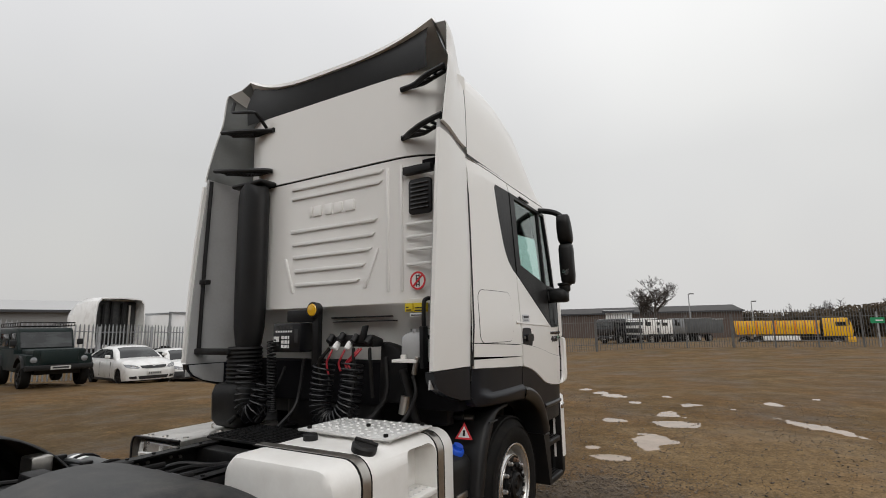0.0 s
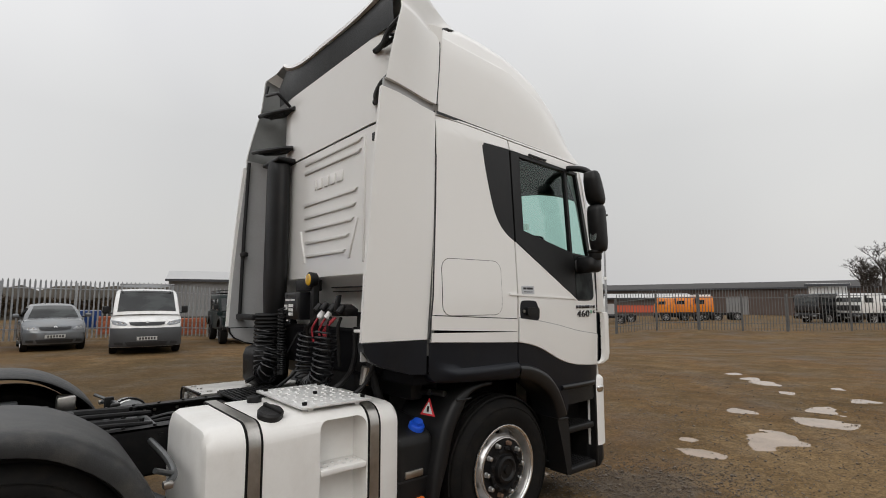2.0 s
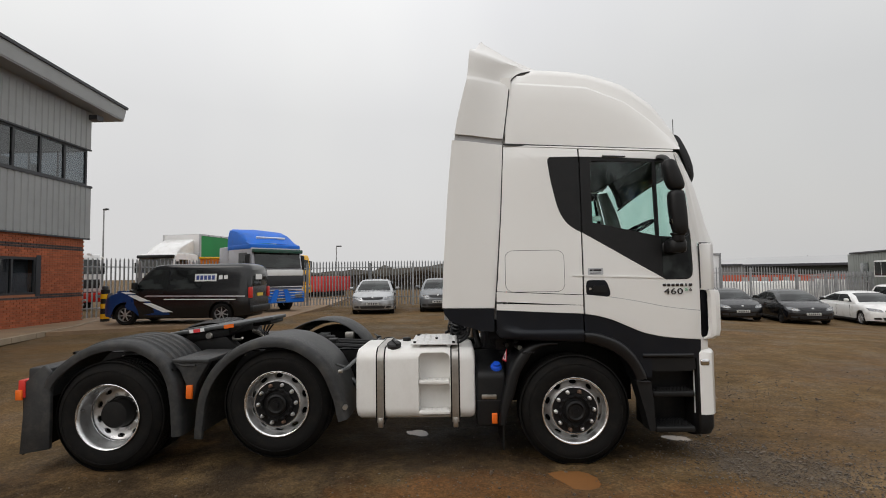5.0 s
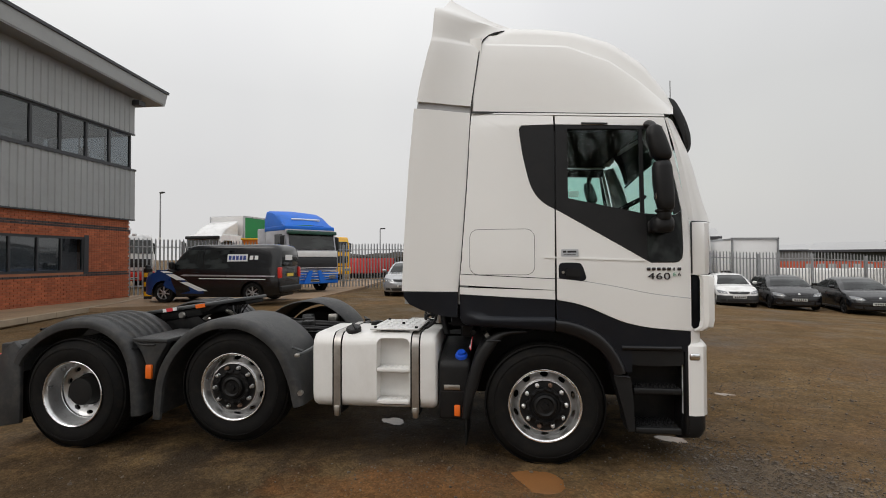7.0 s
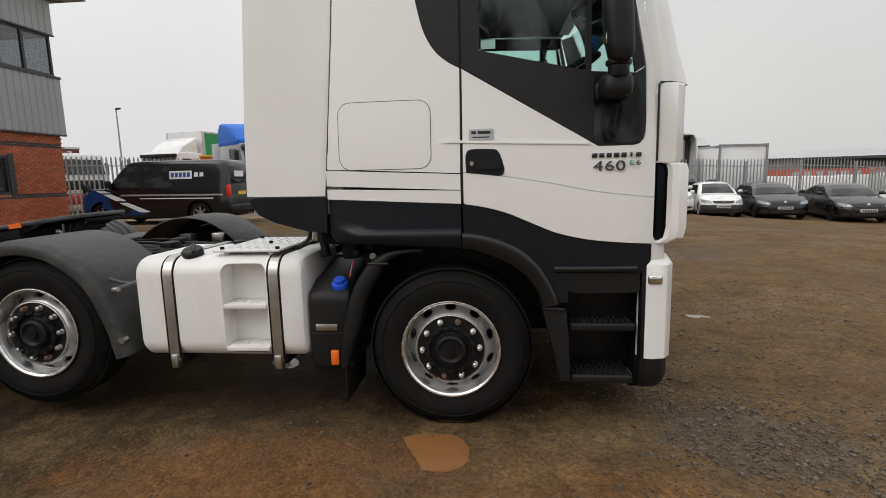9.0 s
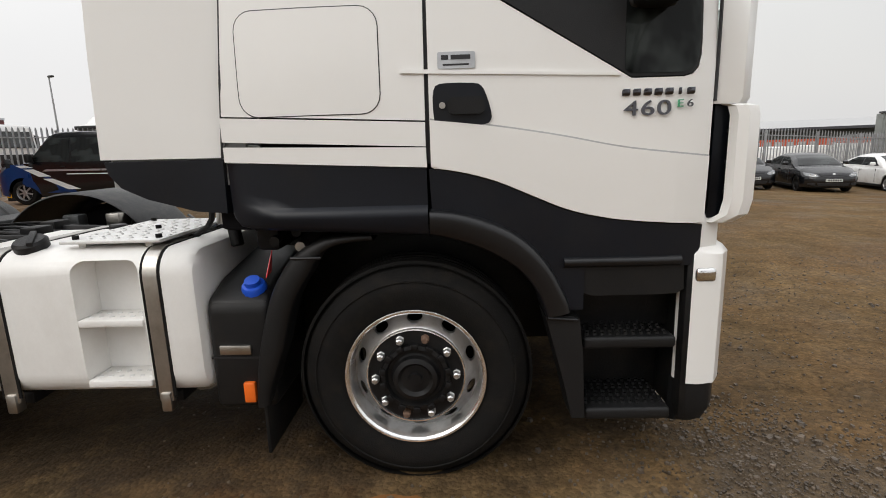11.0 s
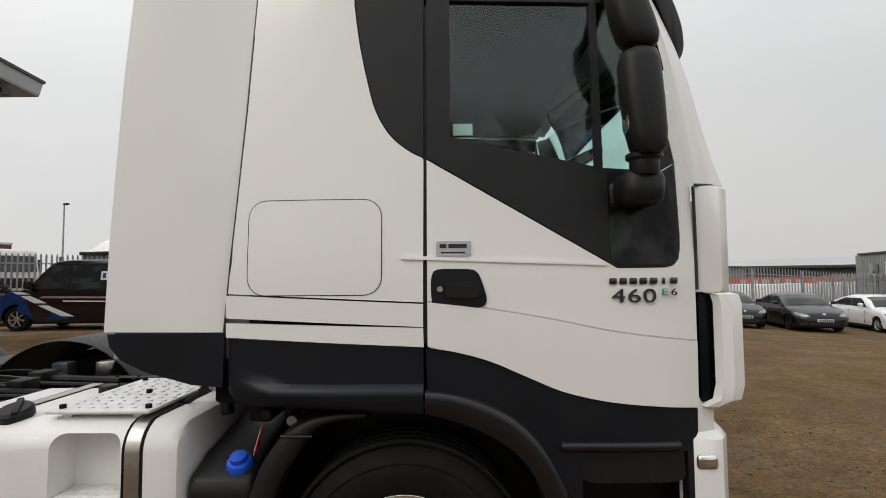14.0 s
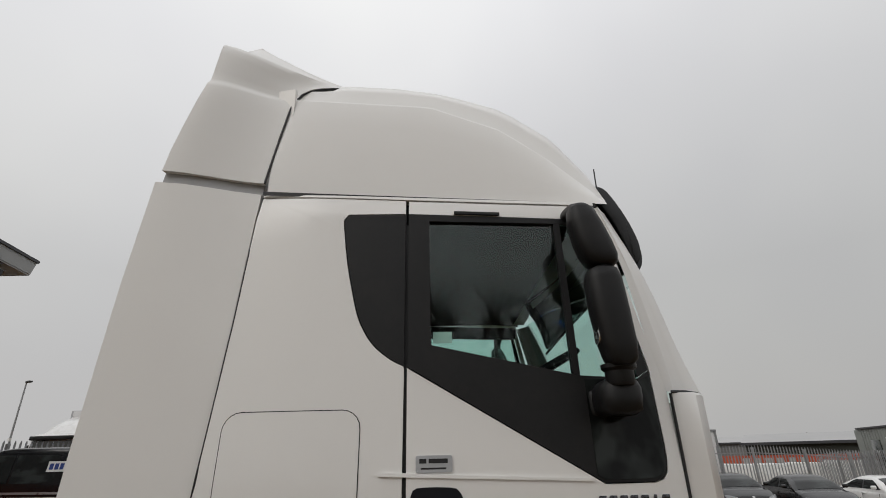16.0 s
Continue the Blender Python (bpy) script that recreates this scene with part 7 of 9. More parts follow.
def skin_patch(name, outline, place, material, parent, out=0.008, deep=0.02, step=0.09, label="", smooth=40):
    """A thin piece laid on a curved skin: outline in the skin's own u and v, place(u, v, out) gives the spot."""
    flat = bmesh.new()
    flat.faces.new([flat.verts.new((u, v, 0)) for u, v in outline])
    bmesh.ops.triangulate(flat, faces=flat.faces[:])
    for axis in (0, 1):
        vals = [p[axis] for p in outline]
        k = math.ceil(min(vals) / step)
        while k * step < max(vals):
            co, no = [0, 0, 0], [0, 0, 0]
            co[axis], no[axis] = k * step, 1
            bmesh.ops.bisect_plane(flat, geom=flat.verts[:] + flat.edges[:] + flat.faces[:], plane_co=co, plane_no=no, dist=1e-5)
            k += 1
    bmesh.ops.remove_doubles(flat, verts=flat.verts[:], dist=1e-4)
    flat.verts.index_update()
    bm = bmesh.new()
    hi = [bm.verts.new(place(v.co.x, v.co.y, out)) for v in flat.verts]
    lo = [bm.verts.new(place(v.co.x, v.co.y, -deep)) for v in flat.verts]
    for f in flat.faces:
        ids = [v.index for v in f.verts]
        bm.faces.new([hi[i] for i in ids])
        bm.faces.new([lo[i] for i in reversed(ids)])
    for e in flat.edges:
        if e.is_boundary:
            a, b = (v.index for v in e.verts)
            bm.faces.new((hi[a], hi[b], lo[b], lo[a]))
    flat.free()
    bmesh.ops.recalc_face_normals(bm, faces=bm.faces[:])
    return part(name, bm, material, parent, label, smooth=smooth)


def mirrored(pts, sx):
    return [(sx * u, v) for u, v in pts]


def car(name, x, y, rz, label, body, L=4.4, W=1.78, H=1.46, hood=0.96, nose=0.74, belt=0.94, front=0.25, roof0=0.46, roof1=0.80, tail=0.985, boot=0.96, wb=2.6, r=0.31,
        lower=None, category="car", group="cars parked along the fence", rim=ALLOY, rear_panel=False, plate=PLATE, big_grille=False):
    """A car that points to its own +y; lengths along it as fractions from the nose."""
    c = thing(name, (x, y, ground_h(x, y) - 0.005), rz, label, category, group)
    Y = lambda f: L / 2 - f * L
    hw = W / 2
    rake = 0.30 if rear_panel else 0.20

    def setback(a, z):
        """How far the front's skin lies behind its foremost spot."""
        k = min(1.0, abs(a) / hw)
        up = max(0.0, (z - 0.50) / max(0.1, nose + 0.06 - 0.50))
        return 0.06 * k ** 2 + 0.30 * k ** 5 + rake * min(1.3, up) ** 2.2 + 0.05 * max(0.0, (0.40 - z) / 0.2) ** 2

    def on_front(u, v, out):
        return (u, Y(0) - setback(u, v) + out, v)

    prof = [(0.0, nose - 0.02), (0.015, nose + 0.03), (0.05, nose + (hood - nose) * 0.42), (0.10, nose + (hood - nose) * 0.62), (front, hood), (front + 0.12, belt + 0.0), (roof1, belt + 0.01), (tail - 0.03, boot), (tail, boot - 0.03), (0.996, boot - 0.12), (1.0, boot - 0.34)]
    fx, fz = [p[0] for p in prof], [p[1] for p in prof]
    axles = (0.5 - wb / 2 / L - 0.015, 0.5 + wb / 2 / L - 0.015)
    stations = sorted({*np.linspace(0, 1, 33), 0.006, 0.015, 0.05, *[q + d * r * 1.16 / L for q in axles for d in (-1, -0.97, -0.85, -0.65, -0.4, 0, 0.4, 0.65, 0.85, 0.97, 1)]})
    rows = []
    for f in stations:
        zt = float(np.interp(f, fx, fz))
        h = hw * (1 - 0.05 * max(0, (0.10 - f) / 0.10) ** 2 - 0.09 * max(0, (f - 0.9) / 0.1) ** 2)
        zb = 0.20 + 0.03 * max(0, (0.08 - f) / 0.08) + 0.08 * max(0, (f - 0.92) / 0.08)
        for q in axles:
            d = abs(f - q) * L
            if d < r * 1.16:
                zb = max(zb, math.sqrt((r * 1.16) ** 2 - d * d) + r - 0.01)
        half = [(h * 0.955, zb), (h * 0.985, max(zb, 0.34)), (h * 0.998, max(zb, 0.48)), (h, max(zb, 0.60)), (h * 0.992, max(zb, zt - 0.20)), (h * 0.972, zt - 0.11), (h * 0.93, zt - 0.045), (h * 0.84, zt - 0.008), (h * 0.62, zt + 0.012), (h * 0.3, zt + 0.03), (0, zt + 0.035)]
        push = max(0.0, 1 - f / 0.15)
        rows.append([(s * a, Y(f) - setback(a, b) * push, b) for s, seq in ((1, half), (-1, half[-2::-1])) for a, b in seq])
    cap = [[(a * s, Y(0) - setback(a * s, b), b) for a, _, b in rows[0]] for s in (0.0, 0.25, 0.5, 0.72, 0.88)]
    bm = loft(cap + rows)
    bm.faces.new([v for v in bm.verts if abs(v.co.y - Y(1)) < 1e-6])
    bmesh.ops.remove_doubles(bm, verts=bm.verts[:], dist=1e-4)
    bmesh.ops.recalc_face_normals(bm, faces=bm.faces[:])
    part("body", bm, body, c, smooth=50)
    part("underbody", box(-hw + 0.2, hw - 0.2, -L * 0.45, L * 0.43, 0.17, 0.60, 0.03), CHASSIS, c)
    # glasshouse: a rounded shell whose flanks lean in
    zb, zr = belt - 0.06, H - 0.02
    wl, wh = hw * 0.945, hw * (0.87 if rear_panel else 0.70)
    f0, f3 = front + 0.01, tail - 0.012
    z3 = min(boot, belt + 0.02) - 0.04
    top = [(f0, hood - 0.05), (f0 + (roof0 - f0) * 0.5, hood + (zr - hood) * 0.56), (roof0 - 0.03, zr - 0.10), (roof0 + 0.015, zr - 0.03), (roof0 + 0.07, zr), ((roof0 + roof1) / 2 + 0.03, zr + 0.008), (roof1 - 0.06, zr - 0.02), (roof1 - 0.005, zr - 0.075), (f3 - 0.4 * (f3 - roof1), z3 + 0.5 * (zr - 0.075 - z3)), (f3, z3)]
    tf, tz = [p[0] for p in top], [p[1] for p in top]

    def flank_x(z):
        return wl - (wl - wh) * min(1.0, max(0.0, (z - zb) / (zr - zb))) ** 1.25

    def section(f, out=0.0):
        zt = float(np.interp(f, tf, tz)) + out
        rc = min(0.13, max(0.02, 0.4 * (zt - zb)))
        half = [(flank_x(zb), min(zb, zt - 0.03)), (flank_x((zb + zt - rc) / 2), (min(zb, zt - 0.03) + zt - rc) / 2), (flank_x(zt - rc), zt - rc), (flank_x(zt - rc * 0.5) - 0.012, zt - rc * 0.42), (flank_x(zt) - 0.045, zt - rc * 0.12), (flank_x(zt) - 0.11, zt + 0.002), (flank_x(zt) * 0.55, zt + 0.02), (0, zt + 0.028)]
        bow = 0.13 * max(0.0, 1 - (f - f0) / 0.3)
        return [(s * a, Y(f) + bow * (1 - (a / wl) ** 2) + out * 0.6, b) for s, seq in ((1, half), (-1, half[-2::-1])) for a, b in seq]

    part("cabin", loft([section(f) for f in np.linspace(f0, f3, 30)]), body, c, smooth=60)
    G, S = GLASS_CAR_DARK, BLACK_GLASS
    part("windscreen", solid(loft([section(f0 + (roof0 + 0.0 - f0) * k, 0.008)[5:10] for k in np.linspace(0.10, 0.93, 9)]), 0.012), G, c, smooth=60)
    rise = lambda z: float(np.interp(z, [tz[0], tz[1], tz[2]], [tf[0], tf[1], tf[2]]))
    fall = lambda z: float(np.interp(-z, [-tz[7], -tz[8], -tz[9]], [tf[7], tf[8], tf[9]]))
    za, zm, zc = belt + 0.035, (belt + zr) / 2, zr - 0.115
    fm = roof0 + 0.10 if rear_panel else (roof0 + roof1) / 2 - 0.02
    if not rear_panel:
        part("rear_window", solid(loft([section(f3 + (roof1 - f3) * k, 0.008)[5:10] for k in np.linspace(0.16, 0.94, 7)]), 0.012), G, c, smooth=60)
    for sx in (1, -1):
        def on_flank(u, v, out, sx=sx):
            return (sx * (flank_x(v) + out), Y(u), v)
        lead = [(max(rise(z + 0.05), f0 + 0.05) + 0.035, z) for z in (za, zm, zc)]
        skin_patch("side_window", lead + [(fm - 0.008, zc), (fm - 0.008, za)], on_flank, S, c, 0.010, step=0.14)
        if not rear_panel:
            trail = [(fall(z + 0.05) - 0.04, z) for z in (zc, zm)] + [(min(fall(za + 0.05) - 0.05, axles[1] + 0.09), za)]
            skin_patch("side_window", [(fm + 0.012, za), (fm + 0.012, zc)] + trail, on_flank, S, c, 0.010, step=0.14)
            skin_patch("window_trim", [(fm - 0.01, za), (fm - 0.01, zc), (fm + 0.014, zc), (fm + 0.014, za)], on_flank, LABEL_BLACK, c, 0.004, step=0.2)
        my = Y(front + 0.10)
        mirror_ = part("door_mirror", box(sx * (hw + 0.03), sx * (hw + 0.21), my - 0.05, my + 0.07, belt + 0.05, belt + (0.28 if rear_panel else 0.18), 0.045, 4), BLACK if rear_panel else body, c)
        part("mirror_stay", box(sx * (hw - 0.10), sx * (hw + 0.06), my - 0.01, my + 0.03, belt + 0.03, belt + 0.075, 0.012), LABEL_BLACK, mirror_)
        # lamps sweep round the corner
        zt_, zl_ = nose - 0.005, nose - 0.135
        lamp_ = skin_patch("headlight", mirrored([(hw * 0.52, zl_ + 0.025), (hw * 0.60, zl_), (hw * 0.80, zl_ + 0.015), (hw * 0.93, zl_ + 0.05), (hw * 0.965, zt_ + 0.03), (hw * 0.80, zt_ + 0.015), (hw * 0.60, zt_ - 0.025)], sx), on_front, HEADLAMP, c, 0.01, 0.05, label="clear headlamp")
        for u, rr in ((0.66, 0.040), (0.79, 0.034)):
            part("lamp_bowl", lathe([(rr, 0), (rr * 0.9, 0.008), (rr * 0.4, 0.003), (0, 0.003)], 14, pose(*on_front(sx * hw * u, nose - 0.07, 0.008), -80, 0, -sx * 14)), CHROME, lamp_)
        part("tail_light", box(sx * W * 0.36, sx * W * 0.465, Y(0.99), Y(1.0) - 0.012, boot - 0.34, boot - 0.12, 0.02), RED, c)
        for f in axles:
            car_wheel(c, sx * (hw - 0.02), Y(f), r, 0.2, sx, rim)
            part("arch_lining", box(sx * (hw - 0.32), sx * (hw - 0.24), Y(f) - r * 1.1, Y(f) + r * 1.1, 0.24, 2 * r + 0.02), LABEL_BLACK, c)
        part("sill", box(sx * (hw - 0.06), sx * (hw - 0.004), Y(axles[1]) + r * 1.2, Y(axles[0]) - r * 1.2, 0.17, 0.27, 0.02), lower or BLACK, c)
        for ff in (front + 0.10, fm + 0.004):
            part("door_seam", box(sx * (hw * 0.985 - 0.004), sx * (hw + 0.0015), Y(ff) - 0.004, Y(ff) + 0.004, 0.34, belt - 0.10), LABEL_BLACK, c)
        part("door_handle", box(sx * (hw * 0.98), sx * (hw + 0.014), Y(fm - 0.02) - 0.1, Y(fm - 0.02) + 0.06, belt - 0.14, belt - 0.11, 0.008), BLACK if rear_panel else body, c)
        skin_patch("fog_recess", mirrored([(hw * 0.62, 0.29), (hw * 0.84, 0.30), (hw * 0.86, 0.37), (hw * 0.64, 0.385)], sx), on_front, LABEL_BLACK, c, 0.018)
    if big_grille:
        outline = [(-hw * 0.40, nose - 0.03), (-hw * 0.47, nose - 0.10), (-hw * 0.30, 0.36), (hw * 0.30, 0.36), (hw * 0.47, nose - 0.10), (hw * 0.40, nose - 0.03)]
    else:
        outline = [(-hw * 0.50, nose - 0.03), (-hw * 0.46, nose - 0.11), (-hw * 0.30, nose - 0.135), (hw * 0.30, nose - 0.135), (hw * 0.46, nose - 0.11), (hw * 0.50, nose - 0.03)]
    if lower:
        skin_patch("front_bumper", [(-hw * 0.97, 0.235), (hw * 0.97, 0.235), (hw * 0.985, nose - 0.20), (-hw * 0.985, nose - 0.20)], on_front, lower, c, 0.012, 0.03, 0.12, "dull grey bumper")
    grill_ = skin_patch("grille", outline, on_front, LABEL_BLACK, c, 0.018)
    skin_patch("grille_bar", [(-hw * 0.44, nose - 0.060), (hw * 0.44, nose - 0.060), (hw * 0.44, nose - 0.072), (-hw * 0.44, nose - 0.072)], on_front, GREY_TRIM, grill_, 0.026)
    part("badge", lathe([(0.05, 0), (0.045, 0.012), (0, 0.016)], 16, pose(*on_front(0, nose - 0.045, 0.016), -82, 0, 0)), CHROME, grill_)
    skin_patch("lower_intake", [(-hw * 0.52, 0.27), (hw * 0.52, 0.27), (hw * 0.58, 0.385), (-hw * 0.58, 0.385)], on_front, LABEL_BLACK, c, 0.024 if lower else 0.016)
    part("wiper", tube([(-0.5, Y(f0 + 0.02) + 0.10, hood + 0.005), (0.3, Y(f0 + 0.03) + 0.10, hood + 0.03)], 0.010, 5), LABEL_BLACK, c)
    pl = skin_patch("number_plate", [(-0.26, 0.425), (0.26, 0.425), (0.26, 0.53), (-0.26, 0.53)], lambda u, v, out: (u, Y(0) + 0.012 + out, v), plate, c, 0.022, 0.02, 0.6)
    for k in range(6):
        part("plate_bar", box(-0.215 + 0.074 * k, -0.170 + 0.074 * k, Y(0) + 0.032, Y(0) + 0.037, 0.445, 0.51), LABEL_BLACK, pl)
    return c


car("hatchback", -17.8, -4.62, -85, "silver family hatchback parked nose to the yard", P_SILVER, 4.34, 1.84, 1.5, hood=1.0, nose=0.78, belt=0.98)
car("hatchback", -18.4, -1.72, -88, "small grey hatchback parked nose to the yard", P_GREY, 3.7, 1.69, 1.5, hood=1.02, nose=0.80, belt=1.0, front=0.22, roof0=0.42, roof1=0.88, wb=2.38)
car("saloon", -18.6, 7.6, -97, "white saloon car parked by the fence", P_WHITE, 4.66, 1.81, 1.46, hood=0.98, nose=0.78, belt=0.96, roof1=0.74, wb=2.68, rim=CHASSIS)
car("hatchback", -19.6, 10.2, -100, "small white hatchback parked in the row", P_WHITE, 3.96, 1.65, 1.45, wb=2.46, lower=GREY_TRIM)
car("estate", -19.0, 12.25, -102, "black estate car parked in the row", P_BLACK, 4.52, 1.82, 1.42, roof1=0.90, wb=2.76, hood=0.96, nose=0.74, belt=0.95, rim=CHASSIS)
car("saloon", -18.0, 14.6, -103, "black saloon car parked in the row", P_BLACK, 4.73, 1.81, 1.43, roof1=0.74, wb=2.75, hood=0.96, nose=0.74, belt=0.95, rim=CHASSIS)
car("saloon", -17.9, 17.9, -101, "white saloon car with a large dark grille", P_WHITE, 4.7, 1.83, 1.42, roof1=0.74, wb=2.8, hood=0.95, nose=0.74, belt=0.94, big_grille=True)
car("crew_van", -19.0, 21.4, -99, "white people carrier van in the row", P_WHITE, 4.4, 1.83, 1.82, hood=1.14, nose=0.90, belt=1.12, front=0.20, roof0=0.40, roof1=0.95, tail=0.995, boot=1.1, wb=2.7)
car("hatchback", -18.8, 24.6, -107, "dark green hatchback in the row", P_DKGREEN, 3.82, 1.65, 1.44, wb=2.49, front=0.22, roof0=0.42, roof1=0.88)
car("panel_van", -15.9, 0.66, -97, "white panel van with grey lower bumper and roof rack", P_WHITE, 4.9, 1.9, 1.96, hood=1.20, nose=0.98, belt=1.14, front=0.13, roof0=0.29, roof1=0.97, tail=0.995, boot=1.3, wb=3.0, r=0.33, lower=GREY_TRIM, category="van", rear_panel=True)


# ---- the dark panel van by the office ----
VL, VW, VH = 4.7, 1.9, 1.965
van = thing("panel_van", (-11.4, -9.98, 0.168), -178, "black panel van with a blue nose and white stripes", "van")


def van_top(f):
    """Height of the bonnet, windscreen and roof along the van."""
    return float(np.interp(f, [0, 0.003, 0.012, 0.03, 0.07, 0.12, 0.165, 0.185, 0.25, 0.315, 0.345, 0.40, 0.94, 0.975, 0.992, 1.0], [0.72, 0.82, 0.90, 0.965, 1.035, 1.095, 1.14, 1.19, 1.57, 1.86, 1.925, 1.955, 1.955, 1.93, 1.86, 1.75]))


def van_half(f):
    return VW / 2 * (1 - 0.15 * max(0, (0.085 - f) / 0.085) ** 2.4 - 0.05 * max(0, (f - 0.95) / 0.05) ** 2)


def van_x(y, z):
    """Half width of the van at a place of its flank."""
    f = 0.5 - y / VL
    h = van_half(f)
    if z < 1.12:
        return h * float(np.interp(z, [0.3, 0.40, 0.62, 0.9, 1.12], [0.97, 0.99, 1.0, 0.99, 0.965]))
    return h * (0.965 - 0.125 * (z - 1.12) / (VH - 0.14 - 1.12))


van_axles = (0.150, 0.806)
van_rows, van_stations = [], sorted({*np.linspace(0, 1, 37), 0.003, 0.008, 0.015, 0.345, 0.97, 0.99, *[q + d * 0.40 / VL for q in van_axles for d in (-1, -0.97, -0.85, -0.65, -0.4, 0, 0.4, 0.65, 0.85, 0.97, 1)]})
for f in van_stations:
    zt, h, zb = van_top(f), van_half(f), 0.24 + 0.05 * max(0, (0.05 - f) / 0.05) + 0.06 * max(0, (f - 0.93) / 0.07)
    for q in van_axles:
        if abs(f - q) * VL < 0.40:
            zb = max(zb, math.sqrt(0.16 - ((f - q) * VL) ** 2) + 0.335)
    belt = min(1.12, zt - 0.045)
    up = max(belt + 0.012, zt - 0.14)
    half = [(h * 0.97, zb), (h * 0.99, max(zb, 0.40)), (h, max(zb, min(0.62, belt - 0.12))), (h * 0.99, max(zb, min(0.9, belt - 0.06))), (h * 0.965, belt), (h * 0.9025, (belt + up) / 2), (h * 0.84, up),
            (h * 0.80, up + (zt - up) * 0.6), (h * 0.70, zt - 0.012), (h * 0.36, zt + 0.004), (0, zt + 0.01)]
    bow = 0.07 if f < 0.02 else 0.05 if f < 0.2 else 0.0
    van_rows.append([(s * a, VL / 2 - f * VL + bow * (1 - (a / h) ** 2) * min(1, (0.2 - f) / 0.2 if f < 0.2 else 0), z) for s, seq in ((1, half), (-1, half[-2::-1])) for a, z in seq])
bm = loft(van_rows)
bm.faces.new([v for v in bm.verts if abs(v.co.y + VL / 2) < 1e-5])
bm.verts.ensure_lookup_table()
bm.faces.new([bm.verts[i] for i in range(len(van_rows[0]))])
part("body", bm, P_BLACK, van, smooth=50)
part("nose_panel", loft([[(a * 1.005, y + 0.004, z + 0.004) for a, y, z in row] for row, f in zip(van_rows, van_stations) if f < 0.175]), P_DKBLUE, van, "deep blue bonnet and wings", smooth=50)
part("underbody", box(-0.72, 0.72, -2.2, 2.2, 0.18, 0.7, 0.03), CHASSIS, van)
part("windscreen", loft([[(x, VL / 2 - f * VL, van_top(f) - float(np.interp(abs(x) / van_half(f), [0, 0.36, 0.70, 0.80], [-0.01, -0.004, 0.012, 0.055])) + 0.012) for x in np.linspace(-0.72, 0.72, 11)] for f in np.linspace(0.188, 0.318, 7)]), GLASS_CAR_DARK, van)
skin_patch("bumper", [(-0.93, 0.28), (0.93, 0.28), (0.94, 0.62), (-0.94, 0.62)], lambda u, v, out: (u, VL / 2 + 0.075 - 0.05 * (abs(u) / 0.95) ** 2 - 0.33 * (abs(u) / 0.95) ** 6 - 0.03 * ((v - 0.45) / 0.17) ** 4 + out, v), P_BLACK, van, 0.0, 0.05, 0.08)
part("grille", prism(rounded(-0.52, 0.52, 0.80, 0.93, 0.03), "y", VL / 2 - 0.04, VL / 2 + 0.085, 0.008), LABEL_BLACK, van)
part("grille_bar", box(-0.5, 0.5, VL / 2 + 0.06, VL / 2 + 0.09, 0.86, 0.875), CHROME, van)
part("lower_intake", prism(rounded(-0.6, 0.6, 0.34, 0.50, 0.03), "y", VL / 2 - 0.04, VL / 2 + 0.075, 0.008), LABEL_BLACK, van)
for sx in (1, -1):
    plan = [(0.56, 0.045), (0.68, 0.020), (0.77, -0.03), (0.83, -0.11), (0.875, -0.24)]
    lamp_ = part("headlight", solid(loft([[(sx * (a + 0.008), VL / 2 + b - d, z + dz * k) for k, (a, b) in enumerate(plan)] for z, d, dz in ((0.76, 0.0, 0.012), (0.84, -0.004, 0.016), (0.93, 0.012, 0.02), (0.96, 0.03, 0.022))]), 0.03), HEADLAMP, van, "clear headlamp")
    for f in van_axles:
        car_wheel(van, sx * (VW / 2 - 0.015), VL / 2 - f * VL, 0.335, 0.22, sx)
    part("door_mirror", join(box(sx * 0.96, sx * 1.15, 1.22, 1.34, 1.14, 1.37, 0.04, 3), box(sx * 0.86, sx * 0.99, 1.26, 1.31, 1.12, 1.20, 0.02)), BLACK, van)


def decal(parent, pts, material, sx, name="stripe", off=0.006):
    """A marking that follows a van's flank, from its outline in y and z."""
    bm = bmesh.new()
    bm.faces.new([bm.verts.new((0, y, z)) for y, z in pts])
    bmesh.ops.triangulate(bm, faces=bm.faces[:])
    for k in range(-26, 27):
        bmesh.ops.bisect_plane(bm, geom=bm.verts[:] + bm.edges[:] + bm.faces[:], plane_co=(0, k * 0.1, 0), plane_no=(0, 1, 0))
    for v in bm.verts:
        v.co.x = sx * (van_x(v.co.y, v.co.z) + off)
    return part(name, solid(bm, 0.003), material, parent, smooth=0)


